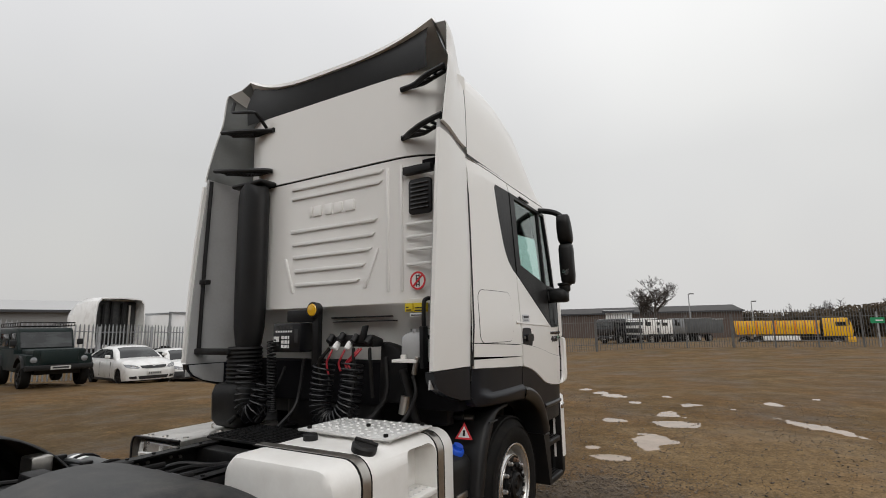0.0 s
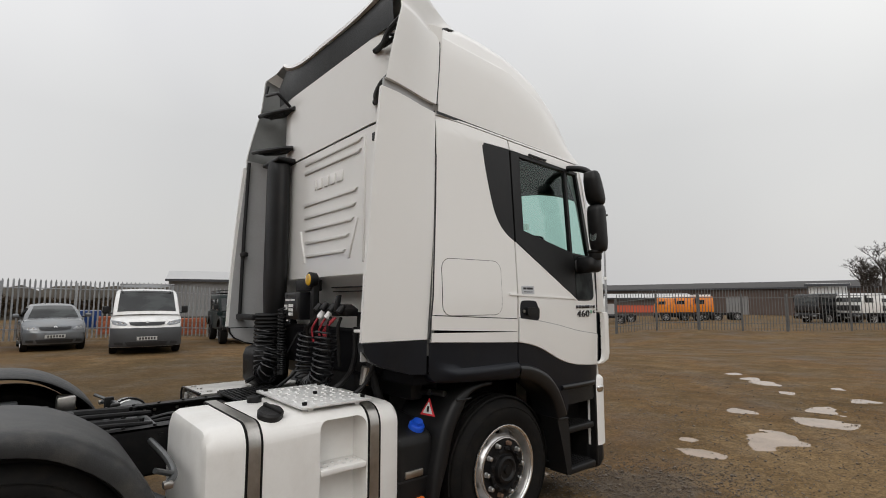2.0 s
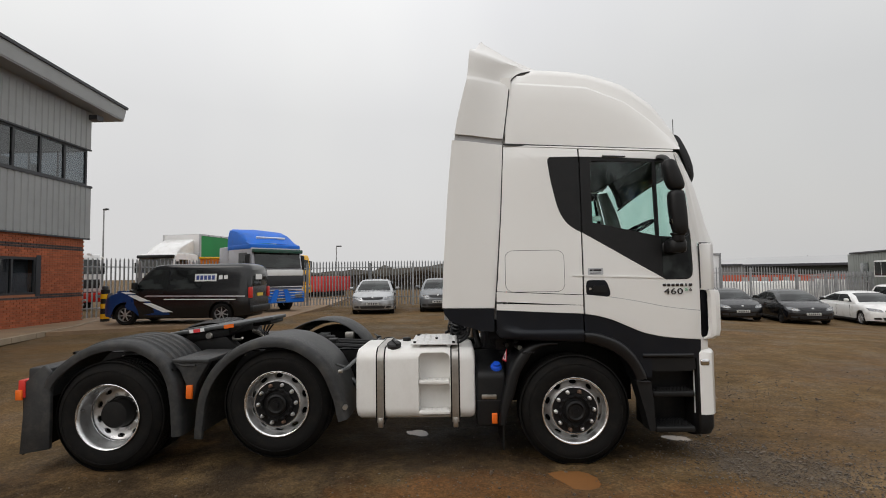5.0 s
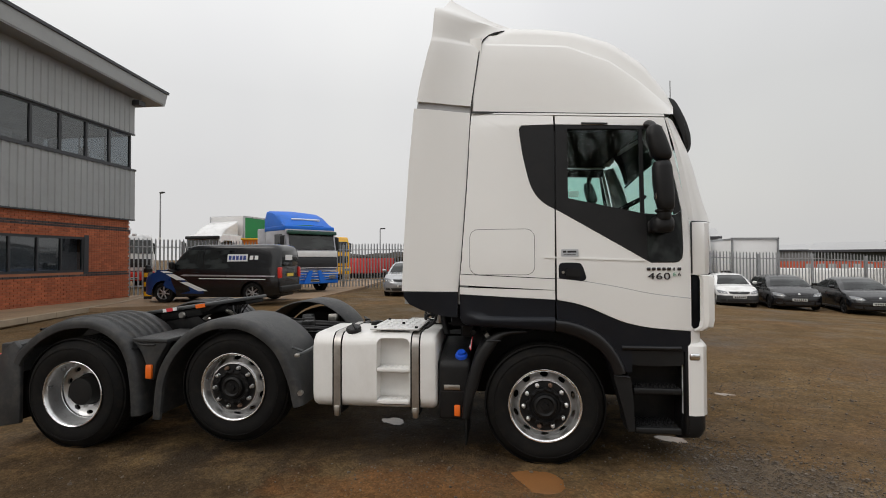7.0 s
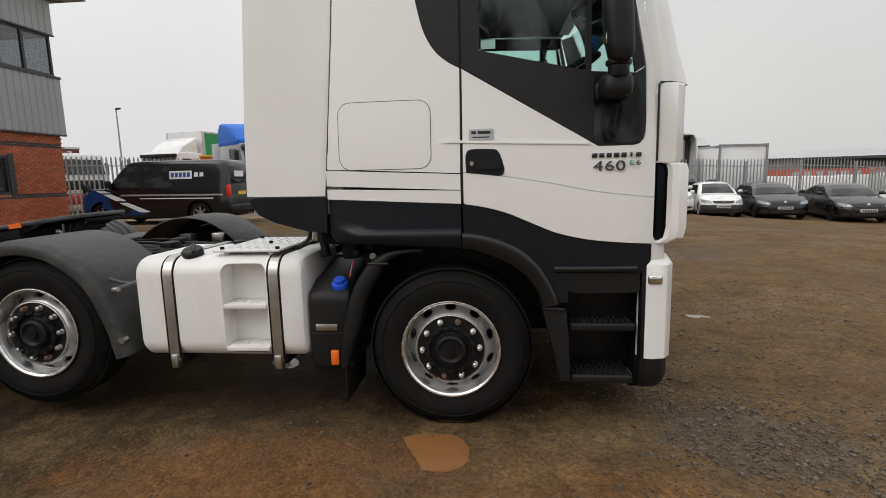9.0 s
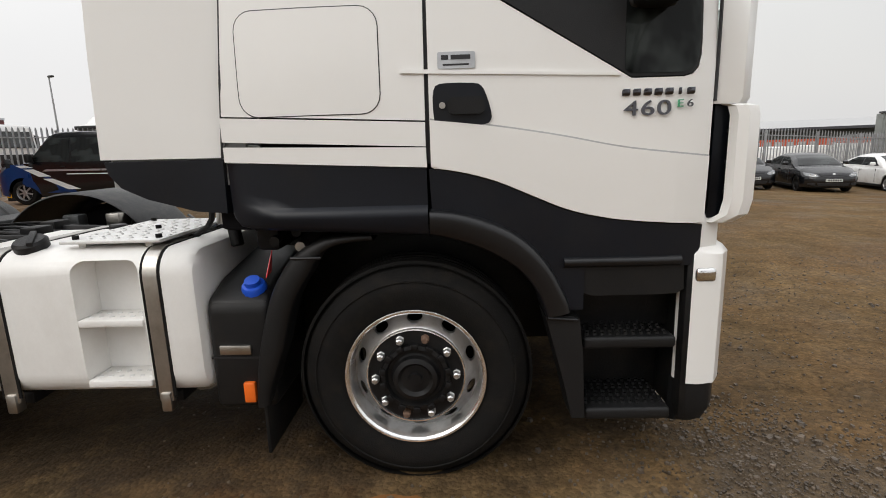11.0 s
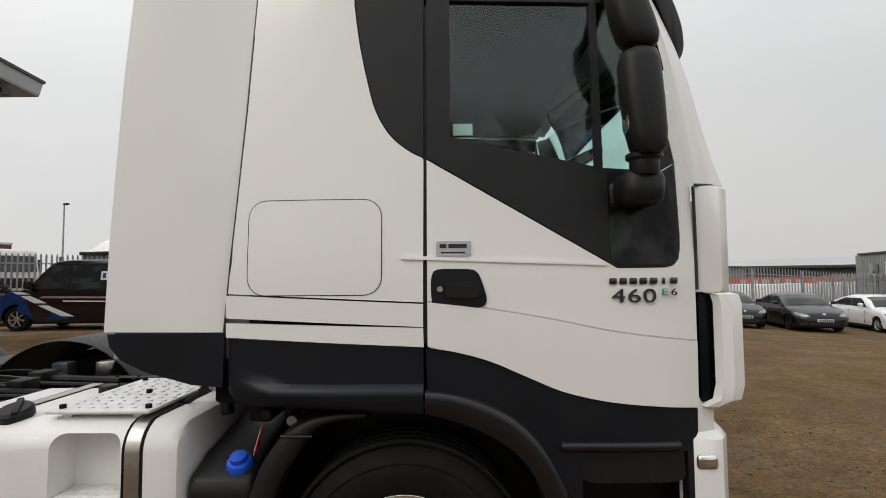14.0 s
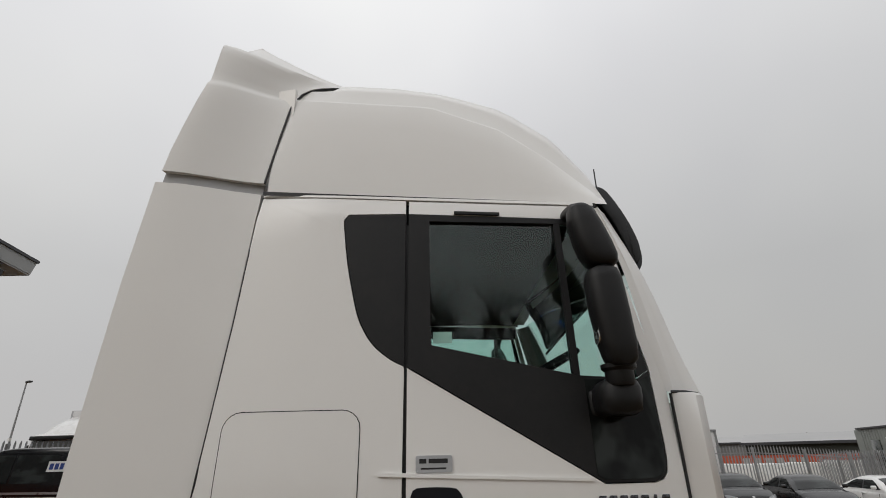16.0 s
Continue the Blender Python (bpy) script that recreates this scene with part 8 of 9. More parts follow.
for sx in (1, -1):
    decal(van, [(1.40, 1.16), (1.33, 1.16), (0.30, 1.13), (0.30, 1.78), (0.78, 1.77), (0.90, 1.70)], GLASS_CAR_DARK, sx, "side_window", 0.008)
    decal(van, [(0.24, 1.13), (-0.78, 1.13), (-0.78, 1.76), (0.24, 1.78)], GLASS_CAR_DARK, sx, "side_window", 0.004)
    for y0 in (0.27, -0.82):
        decal(van, [(y0, 0.36), (y0 + 0.012, 0.36), (y0 + 0.012, 1.80), (y0, 1.80)], LABEL_BLACK, sx, "door_seam", 0.005)
    decal(van, [(0.42, 1.0), (0.55, 1.0), (0.55, 1.03), (0.42, 1.03)], BLACK, sx, "door_handle", 0.02)
    decal(van, [(1.64, 0.765), (1.9, 0.80), (1.9, 1.10), (1.55, 1.10), (0.25, 0.40), (0.2, 0.30), (1.20, 0.30), (1.22, 0.45), (1.31, 0.61), (1.46, 0.73)], P_DKBLUE, sx, "blue_panel")
    for y0, z0, y1, z1 in ((1.78, 1.07, 1.62, 1.0), (1.55, 0.96, 1.16, 0.76), (1.06, 0.70, 0.42, 0.40)):
        decal(van, [(y0, z0), (y1, z1), (y1 - 0.34, z1), (y0 - 0.27, z0)], LABEL_WHITE, sx, "white_stripe", 0.010)
    decal(van, [(1.05, 0.90), (-2.2, 0.86), (-2.2, 0.91), (0.95, 0.95)], SILVER, sx, "grey_stripe", 0.008)
    decal(van, [(0.4, 0.80), (-1.9, 0.77), (-1.9, 0.80), (0.4, 0.83)], LABEL_WHITE, sx, "text_bar", 0.008)
    for y0, y1, m in ((-0.55, -1.25, LABEL_WHITE),):
        decal(van, [(y0, 1.38), (y1, 1.38), (y1, 1.62), (y0, 1.62)], m, sx, "sign_panel", 0.012)
        for i in range(5):
            a = y0 - 0.05 - 0.125 * i
            decal(van, [(a, 1.43), (a - 0.09, 1.43), (a - 0.09, 1.57), (a, 1.57)], LABEL_BLUE, sx, "sign_block", 0.016)
    for i in range(2):
        a = -1.32 - 0.17 * i
        decal(van, [(a, 1.44), (a - 0.12, 1.44), (a - 0.12, 1.57), (a, 1.57)], LABEL_WHITE, sx, "sign_block", 0.012)
    part("rear_lamp", box(sx * 0.74, sx * 0.93, -2.395, -2.29, 0.82, 1.18, 0.03), RED, van, "red rear lamp")
part("rear_sign", box(-0.45, 0.15, -2.375, -2.34, 1.42, 1.60), LABEL_WHITE, van)
part("rear_window", box(-0.70, 0.70, -2.362, -2.33, 1.20, 1.74, 0.02), GLASS_CAR_DARK, van)
part("rear_plate", box(-0.26, 0.26, -2.375, -2.34, 0.86, 0.97), PLATE_Y, van)
part("rear_bumper", box(-0.88, 0.88, -2.43, -2.29, 0.34, 0.56, 0.04, 3), BLACK, van)

# roof ladder rack on the white van
rack = thing("ladder_rack", (-15.9, 0.66, ground_z(-15.9, 0.66)), -97, "thin steel ladder rack on the white van", "roof rack")
for x in (-0.7, 0.7):
    part("side_rail", tube([(x, 1.2, 2.10), (x, -2.2, 2.10)], 0.02, 6), GALV, rack)
for y in (1.2, 0.1, -1.0, -2.2):
    part("cross_bar", tube([(-0.75, y, 2.08), (0.75, y, 2.08)], 0.02, 6), GALV, rack)
for x in (-0.7, 0.7):
    for y in (1.0, -2.0):
        part("rack_foot", tube([(x, y, 1.86), (x, y, 2.09)], 0.018, 6), GALV, rack)

# ---- dark green off-roader with a roof rack ----
o = thing("off_roader", (-18.0, 4.4, ground_h(-18.0, 4.4)), -98, "dark green off-roader with a steel roof rack", "car")


def arc(cy, cz, r, a0, a1, n=9):
    return [(cy + r * math.cos(radians(a0 + (a1 - a0) * i / n)), cz + r * math.sin(radians(a0 + (a1 - a0) * i / n))) for i in range(n + 1)]


side = [(-2.2, 1.18), (-2.2, 0.62)] + arc(-1.28, 0.46, 0.5, 162, 18) + [(-0.7, 0.52), (0.85, 0.52)] + arc(1.43, 0.46, 0.5, 165, 15) + [(2.0, 0.62), (2.0, 1.02), (0.5, 1.06), (0.5, 1.18)]
part("body", prism(side, "x", -0.86, 0.86, 0.0), P_GREEN, o)
part("underbody", box(-0.6, 0.6, -2.1, 1.95, 0.42, 0.9, 0.03), CHASSIS, o)
part("bonnet", box(-0.68, 0.68, 0.5, 2.0, 0.98, 1.20, 0.05, 3), P_GREEN, o)
part("front_panel", box(-0.5, 0.5, 1.96, 2.03, 0.72, 1.14, 0.03), P_GREEN, o)
part("cabin", prism([(0.50, 1.16), (0.22, 1.80), (0.10, 1.88), (-2.15, 1.88), (-2.2, 1.16)], "x", -0.78, 0.78, 0.04, 3), P_GREEN, o)
part("windscreen", prism([(0.52, 1.24), (0.27, 1.74), (0.255, 1.74), (0.505, 1.24)], "x", -0.70, 0.70), GLASS_CAR_DARK, o)
for sx in (1, -1):
    part("side_window", box(sx * 0.775, sx * 0.79, -0.55, 0.18, 1.24, 1.72, 0.02), GLASS_CAR_DARK, o)
    part("side_window", box(sx * 0.775, sx * 0.79, -1.9, -0.72, 1.28, 1.70, 0.02), GLASS_CAR_DARK, o)
    for cy in (1.43, -1.28):
        part("wheel_arch", prism(arc(cy, 0.46, 0.5, 160, 20) + arc(cy, 0.46, 0.57, 20, 160), "x", min(sx * 0.84, sx * 0.93), max(sx * 0.84, sx * 0.93)), BLACK, o)
    part("headlight", lathe([(0.09, 0), (0.09, 0.03), (0.06, 0.045), (0, 0.05)], 20, pose(sx * 0.66, 1.99, 0.88, -90, 0, 0)), HEADLAMP, o)
    part("mirror", box(sx * 0.82, sx * 1.0, 0.52, 0.58, 1.30, 1.5, 0.02), BLACK, o)
    for y in (1.43, -1.28):
        car_wheel(o, sx * 0.885, y, 0.41, 0.25, sx, CHASSIS)
part("grille", box(-0.5, 0.5, 1.98, 2.02, 0.72, 1.02, 0.01), BLACK, o)
part("bumper", box(-0.88, 0.88, 2.03, 2.2, 0.56, 0.72, 0.02), BLACK, o)
pl = part("number_plate", box(-0.26, 0.26, 2.19, 2.215, 0.58, 0.69), PLATE, o)
part("plate_bar", box(-0.21, 0.21, 2.21, 2.22, 0.61, 0.66), LABEL_BLACK, pl)
for x in np.linspace(-0.75, 0.75, 2):
    part("rack_rail", join(tube([(x, 0.4, 2.06), (x, -2.2, 2.06)], 0.018, 6), tube([(x, 0.4, 1.95), (x, -2.2, 1.95)], 0.016, 6)), CHASSIS, o)
for y in np.linspace(-2.2, 0.4, 9):
    part("rack_bar", join(tube([(-0.75, y, 1.95), (0.75, y, 1.95)], 0.012, 5), tube([(-0.75, y, 1.93), (-0.75, y, 2.06)], 0.012, 5), tube([(0.75, y, 1.93), (0.75, y, 2.06)], 0.012, 5)), CHASSIS, o)
part("rack_rail", tube([(-0.75, 0.4, 2.06), (0.75, 0.4, 2.06)], 0.018, 6), CHASSIS, o)


# ---- lorries ----
def cab_over(name, x, y, rz, label, paint_, lower, H=3.0, W=2.45, z=None, deflector=None, group=""):
    """A flat-fronted lorry cab that points to its own +y, on two wheels."""
    c = thing(name, (x, y, ground_z(x, y) if z is None else z), rz, label, "truck", group)
    part("cab", prism([(1.15, 0.95), (1.22, 1.35), (1.18, 1.85), (1.0, H - 0.18), (0.88, H), (-0.85, H), (-0.9, 0.95)], "x", -W / 2, W / 2, 0.06, 3), paint_, c)
    part("windscreen", prism([(1.205, 1.92), (1.05, H - 0.32), (1.035, H - 0.32), (1.19, 1.92)], "x", -W / 2 + 0.12, W / 2 - 0.12), GLASS_CAR_DARK, c)
    part("grille", prism([(1.19, 1.15), (1.245, 1.36), (1.225, 1.62), (1.16, 1.62)], "x", -W / 2 + 0.2, W / 2 - 0.2), LABEL_BLACK, c)
    bump = part("bumper", box(-W / 2, W / 2, 0.75, 1.32, 0.42, 0.92, 0.05, 3), lower, c)
    for sx in (1, -1):
        part("headlight", box(sx * W * 0.30, sx * W * 0.44, 1.30, 1.335, 0.64, 0.80, 0.02), HEADLAMP, bump)
        part("side_window", prism([(0.82, 1.85), (0.72, H - 0.36), (0.05, H - 0.36), (0.05, 1.85)], "x", sx * (W / 2 - 0.01), sx * (W / 2 + 0.008)), GLASS_CAR_DARK, c)
        part("mirror", box(sx * (W / 2 + 0.04), sx * (W / 2 + 0.22), 0.92, 1.02, 1.9, 2.5, 0.03), BLACK, c)
        part("mirror_stay", tube([(sx * W / 2, 0.95, 2.5), (sx * (W / 2 + 0.13), 0.97, 2.5)], 0.02, 6), BLACK, c)
        part("arch", box(sx * (W / 2 - 0.3), sx * W / 2, -0.6, 0.68, 0.85, 1.0, 0.02), BLACK, c)
        car_wheel(c, sx * (W / 2 - 0.03), 0.05, 0.48, 0.28, sx, ALLOY)
        part("wiper", box(sx * 0.1, sx * 0.75, 1.20, 1.225, 1.93, 1.955), LABEL_BLACK, c)
    pl = part("number_plate", box(-0.26, 0.26, 1.32, 1.338, 0.50, 0.61), PLATE, c)
    part("plate_bar", box(-0.21, 0.21, 1.336, 1.343, 0.53, 0.58), LABEL_BLACK, pl)
    part("chassis", box(-0.45, 0.45, -3.8, 0.6, 0.62, 0.88), CHASSIS, c)
    for sx in (1, -1):
        car_wheel(c, sx * (W / 2 - 0.06), -3.2, 0.48, 0.5, sx, ALLOY)
    if deflector:
        rows = []
        for y_, zt in ((0.85, H + 0.02), (0.6, H + 0.22), (0.2, H + 0.48), (-0.3, H + 0.66), (-0.85, H + 0.74), (-0.9, H + 0.7)):
            rows.append([(W / 2 * k, y_, z_) for k, z_ in ((1.0, H - 0.06), (0.99, (H + zt) / 2), (0.93, zt - 0.06), (0.84, zt), (0, zt + 0.05), (-0.84, zt), (-0.93, zt - 0.06), (-0.99, (H + zt) / 2), (-1.0, H - 0.06))])
        d = part("roof_deflector", loft(rows), deflector, c)
        part("sign_strip", box(-0.7, 0.7, 0.5, 0.56, H + 0.22, H + 0.36, 0, 2, pose(0, 0.53, H + 0.3, -35, 0, 0) @ pose(0, -0.53, -H - 0.3)), LABEL_WHITE, d)
    return c


GREY_CAB = paint("grey_cab_paint", (0.33, 0.33, 0.36))
bt = cab_over("blue_lorry_cab", -16.73, -9.48, -38, "old lorry cab with a bright blue roof and bumper", GREY_CAB, P_BLUE, 2.95, deflector=P_BLUE)
part("roof_cap", box(-1.235, 1.235, -0.92, 0.98, 2.72, 2.97, 0.06, 3), P_BLUE, bt, "bright blue roof panel")
part("sun_visor", box(-1.2, 1.2, 1.02, 1.22, 2.58, 2.74, 0.03), mat("green_tinted_visor", (0.02, 0.07, 0.05), 0.15, vary=0.1), bt, "dark green tinted visor")
part("front_band", box(-1.2, 1.2, 1.19, 1.25, 1.60, 1.86, 0.01), LABEL_WHITE, bt, "silver-white front band")
part("front_mask", box(-1.2, 1.2, 1.19, 1.255, 1.08, 1.58, 0.02), LABEL_BLACK, bt)
part("mask_trim", box(-1.2, 1.2, 1.2, 1.262, 1.10, 1.14), CHROME, bt)
for sx in (1, -1):
    part("bull_bar", prism([(sx * 0.25, 0.45), (sx * 0.55, 0.45), (sx * 0.30, 1.0), (sx * 0.12, 1.0)], "y", 1.33, 1.38), P_BLUE, bt)
for z in (0.6, 0.72, 0.84, 0.96):
    part("bumper_bar", box(-1.15, 1.15, 1.32, 1.36, z, z + 0.035), CHROME, bt)
part("sleeper", box(-1.2, 1.2, -1.7, -0.85, 1.0, 2.9, 0.05), GREY_CAB, bt)

FAR = "lorries in the yards beyond the fence"
TARP_GREEN = mat("green_tarpaulin", (0.012, 0.22, 0.06), 0.6, vary=0.15, scale=0.6)
TARP_RED = mat("red_trailer_side", (0.55, 0.03, 0.025), 0.55, vary=0.12, scale=0.5)
BOX_WHITE = mat("white_box_body", (0.80, 0.80, 0.80), 0.5, vary=0.04, scale=0.5, dirt=(0.5, 0.48, 0.45), dirt_amount=0.2)


def box_body(c, L, W, z0, z1, side, front=None, y1=-1.0):
    b = part("box_body", box(-W / 2, W / 2, y1 - L, y1, z0, z1, 0.03), side, c)
    part("top_rail", join(box(-W / 2 - 0.02, W / 2 + 0.02, y1 - L - 0.02, y1 + 0.02, z1 - 0.08, z1 + 0.02)), SILVER, b)
    if front:
        part("front_board", box(-W / 2 - 0.01, W / 2 + 0.01, y1 - 0.02, y1 + 0.04, z0, z1), front, b)
        for sx in (1, -1):
            part("corner_post", box(sx * (W / 2 - 0.06), sx * (W / 2 + 0.03), y1 - 0.06, y1 + 0.06, z0, z1), SILVER, b)
    return b


gt = cab_over("white_lorry", -23.3, -17.5, -100, "white lorry with a green curtain-sided body behind the fence", P_WHITE, P_BLACK, 3.0, z=0.1, group=FAR)
box_body(gt, 9, 2.5, 1.1, 4.2, TARP_GREEN, BOX_WHITE, -1.0)
part("air_deflector", prism([(0.75, 2.95), (0.3, 3.35), (-0.8, 3.9), (-0.8, 2.95)], "x", -1.0, 1.0, 0.08, 3), P_WHITE, gt)
part("visor", box(-1.15, 1.15, 0.98, 1.2, 2.72, 2.9, 0.03), BLACK, gt)
for y in (-8.0, -6.7):
    for sx in (1, -1):
        car_wheel(gt, sx * 1.2, y, 0.5, 0.4, sx)
sk = thing("skip_body", (-22.6, -14.1, 0.2), 20, "yellow skip body behind the fence", "skip", FAR)
part("skip_shell", prism([(-1.6, 1.2), (1.6, 1.2), (1.9, 2.5), (-1.9, 2.5)], "y", -0.9, 0.9, 0.04), P_ORANGE, sk)
part("skip_rim", box(-1.95, 1.95, -0.95, 0.95, 2.48, 2.58, 0.02), P_YELLOW, sk)
part("stand", box(-1.4, 1.4, -0.8, 0.8, 0.0, 1.2), CHASSIS, sk)
yk = cab_over("yellow_lorry", -27.3, -12.1, -40, "yellow lorry behind the fence", P_YELLOW, P_YELLOW, 2.9, z=0.2, group=FAR)
mt = cab_over("white_lorry", -20.5, -21.5, -20, "white and maroon lorry behind the office fence", P_WHITE, P_RED, 3.0, z=0.05, group=FAR)
box_body(mt, 6, 2.4, 1.0, 3.4, mat("maroon_body", (0.09, 0.02, 0.018), 0.6, vary=0.2), None)
rt = thing("red_trailer", (-43.0, -13.2, -0.25), 76, "long low red trailer standing beyond the fence", "trailer", FAR)
part("trailer_side", box(-1.2, 1.2, -2.9, 2.9, 0.55, 1.95, 0.03), TARP_RED, rt)
for i in range(9):
    part("stake", box(-1.23, -1.2, -2.5 + i * 0.62, -2.44 + i * 0.62, 0.5, 1.98), TARP_RED, rt)
    part("stake", box(1.2, 1.23, -2.5 + i * 0.62, -2.44 + i * 0.62, 0.5, 1.98), TARP_RED, rt)
part("running_gear", box(-0.9, 0.9, -2.2, 2.2, 0.0, 0.55), CHASSIS, rt)

bx = cab_over("white_box_lorry", -31.9, 12.45, 96.5, "white box lorry seen from its rear behind the fence", P_WHITE, P_BLACK, 2.7, z=-1.0, group=FAR)
b = box_body(bx, 7.2, 2.5, 1.1, 3.65, BOX_WHITE)
for sx in (1, -1):
    part("rear_post", box(sx * 1.20, sx * 1.28, -8.28, -8.18, 0.9, 3.71), GALV, b)
part("rear_post", box(-1.29, 1.29, -8.28, -8.18, 3.63, 3.71), GALV, b)
wt = thing("white_cab_unit", (-26.0, 10.3, -0.05), 92, "white tractor unit seen from behind over the fence", "truck", FAR)
rows = []
for y, k, zt in ((1.8, 0.9, 2.6), (1.5, 0.97, 3.15), (1.0, 1.0, 3.42), (0.2, 1.0, 3.55), (-0.4, 1.0, 3.55), (-1.1, 1.0, 3.5)):
    rows.append([(s * a * k, y, z) for s, seq in ((1, [(1.2, 1.0), (1.25, 1.6), (1.24, 2.6), (1.18, zt - 0.3 if zt > 3 else 2.4), (1.0, zt - 0.06), (0, zt)]), (-1, [(1.0, zt - 0.06), (1.18, zt - 0.3 if zt > 3 else 2.4), (1.24, 2.6), (1.25, 1.6), (1.2, 1.0)])) for a, z in seq])
part("cab_shell", solid(loft(rows), 0.06), P_WHITE, wt, smooth=60)
part("rear_gear", box(-1.1, 1.1, -0.45, -0.2, 1.1, 3.35, 0.05), GREY_PLASTIC, wt)
for x in (-0.6, -0.2, 0.35, 0.7):
    part("stack_pipe", cyl((x, -0.55, 0.8), (x, -0.55, 3.35 - 0.3 * abs(x)), 0.07, 10), CHASSIS if x < 0.5 else STEEL, wt)
part("chassis", box(-0.5, 0.5, -4.5, 1.5, 0.6, 0.9), CHASSIS, wt)
for sx in (1, -1):
    for y in (1.0, -3.4):
        car_wheel(wt, sx * 1.2, y, 0.5, 0.4, sx)

# row of lorries beyond the far fence
spec = [("orange_lorry", -23.3, 52.4, P_ORANGE), ("orange_lorry", -22.2, 54.2, P_ORANGE), ("orange_lorry", -21.0, 56.2, P_ORANGE), ("white_lorry", -26.8, 42.6, P_WHITE), ("white_lorry", -27.6, 46.0, P_WHITE), ("red_lorry", -30.0, 38.0, P_RED),
        ("white_lorry", -28.6, 41.0, P_WHITE), ("white_lorry", -6.6, 53.5, P_WHITE), ("dark_lorry", -9.6, 53.0, P_BLACK), ("white_lorry", -5.4, 56.5, P_WHITE), ("dark_lorry", -4.4, 59.5, P_GREY), ("dark_lorry", -3.4, 62.5, P_BLACK)]
for i, (nm, x, y, pt) in enumerate(spec):
    hh = 2.55 + 0.06 * (i % 3)
    c = cab_over(nm, x, y, 118 + 4 * (i % 3) if x < -15 else 150, {"orange_lorry": "orange lorry with white roof bars", "white_lorry": "white lorry in the far yard", "red_lorry": "red lorry in the far yard", "dark_lorry": "dark lorry in the far yard"}[nm], pt, P_BLACK, hh, z=ground_z(x, y) - 0.1, group=FAR)
    if nm == "orange_lorry":
        part("roof_bars", box(-1.1, 1.1, -0.7, 0.95, hh - 0.03, hh + 0.22, 0.04), LABEL_WHITE, c, "white roof light bar")
    elif nm == "dark_lorry":
        box_body(c, 5.0, 2.4, 1.0, 2.7, mat("grey_load_%d" % i, (0.06, 0.065, 0.07), 0.6, vary=0.3), None)
yt = cab_over("yellow_tipper", 9.7, 53.0, -96, "yellow tipper lorry beyond the far fence", P_YELLOW, P_YELLOW, 2.55, 2.4, z=-0.75, group=FAR)
part("tipper_body", prism([(-7.6, 1.15), (-1.1, 1.15), (-1.0, 2.35), (-7.7, 2.45)], "x", -1.2, 1.2, 0.03), P_YELLOW, yt)
for i in range(9):
    for sx in (1, -1):
        part("body_rib", box(sx * 1.19, sx * 1.25, -7.4 + 0.75 * i, -7.3 + 0.75 * i, 1.15, 2.35), P_ORANGE, yt)
part("side_guard", box(-1.2, 1.2, -5.4, -2.6, 0.55, 1.0, 0.02), LABEL_WHITE, yt)
for sx in (1, -1):
    for y in (-5.9, -7.0):
        car_wheel(yt, sx * 1.18, y, 0.48, 0.5, sx)

WALL_BRICK_PALLET = mat("pallet_wood", (0.20, 0.14, 0.08), 0.8, vary=0.25, scale=4)
# ---- site hut, lamp posts, bin, bollard, signs ----
HUT = mat("grey_cabin_steel", (0.21, 0.225, 0.21), 0.6, vary=0.12, scale=0.8, dirt=(0.1, 0.09, 0.08), dirt_amount=0.4)
hut = thing("site_cabin", (-23.25, 25.8, -0.66), -17, "grey portable site cabin with white-framed windows", "cabin")
part("shell", box(-5.6, 1.35, -1.5, 1.5, 0.35, 3.35, 0.03), HUT, hut)
part("roof", box(-5.1, 1.45, -1.6, 1.6, 3.35, 3.46, 0.02), CLAD_DARK, hut)
part("base", box(-4.9, 1.25, -1.4, 1.4, -0.3, 0.35), CHASSIS, hut)
for x in np.arange(-4.7, 1.3, 0.32):
    part("wall_rib", box(x, x + 0.05, -1.512, -1.495, 0.4, 3.3), HUT, hut)
x0, y0 = -2.0, -1.53
w = part("window", box(x0, x0 + 1.7, y0 - 0.02, y0 + 0.03, 1.85, 2.85, 0.01), LABEL_WHITE, hut)
for k in (0, 1):
    part("pane", box(x0 + 0.08 + 0.8 * k, x0 + 0.82 + 0.8 * k, y0 - 0.026, y0 - 0.015, 1.94, 2.76), GLASS_CAR_DARK, w)
dr = part("door", box(-3.75, -2.75, -1.56, -1.50, 0.5, 2.75, 0.02), P_DKGREEN, hut, "dull green cabin door")
part("door_handle", box(-2.90, -2.85, -1.60, -1.555, 1.5, 1.6, 0.01), STEEL, dr)
w = part("window", box(1.345, 1.39, -0.6, 0.5, 1.75, 2.75, 0.01), LABEL_WHITE, hut)
part("pane", box(1.385, 1.397, -0.52, 0.42, 1.83, 2.67), GLASS_CAR_DARK, w)
part("sign", box(0.0, 0.7, -1.54, -1.52, 3.05, 3.25), LABEL_WHITE, hut)


def lamp_post(x, y, h, heads=2, rz=0, z=None):
    c = thing("lamp_post", (x, y, ground_z(x, y) if z is None else z), rz, "tall galvanised lamp post with flat heads", "lamp post", "lamp posts")
    part("pole", cyl((0, 0, 0), (0, 0, h), 0.09, 12, 0.05), GALV, c)
    for k in range(heads):
        s = 1 if k == 0 else -1
        part("lamp_head", box(s * 0.05, s * 0.62, -0.13, 0.13, h - 0.03, h + 0.10, 0.03), GREY_PLASTIC, c)
    part("control_box", box(-0.1, 0.1, -0.12, 0.05, h * 0.45, h * 0.45 + 0.2), LABEL_WHITE, c)
    return c


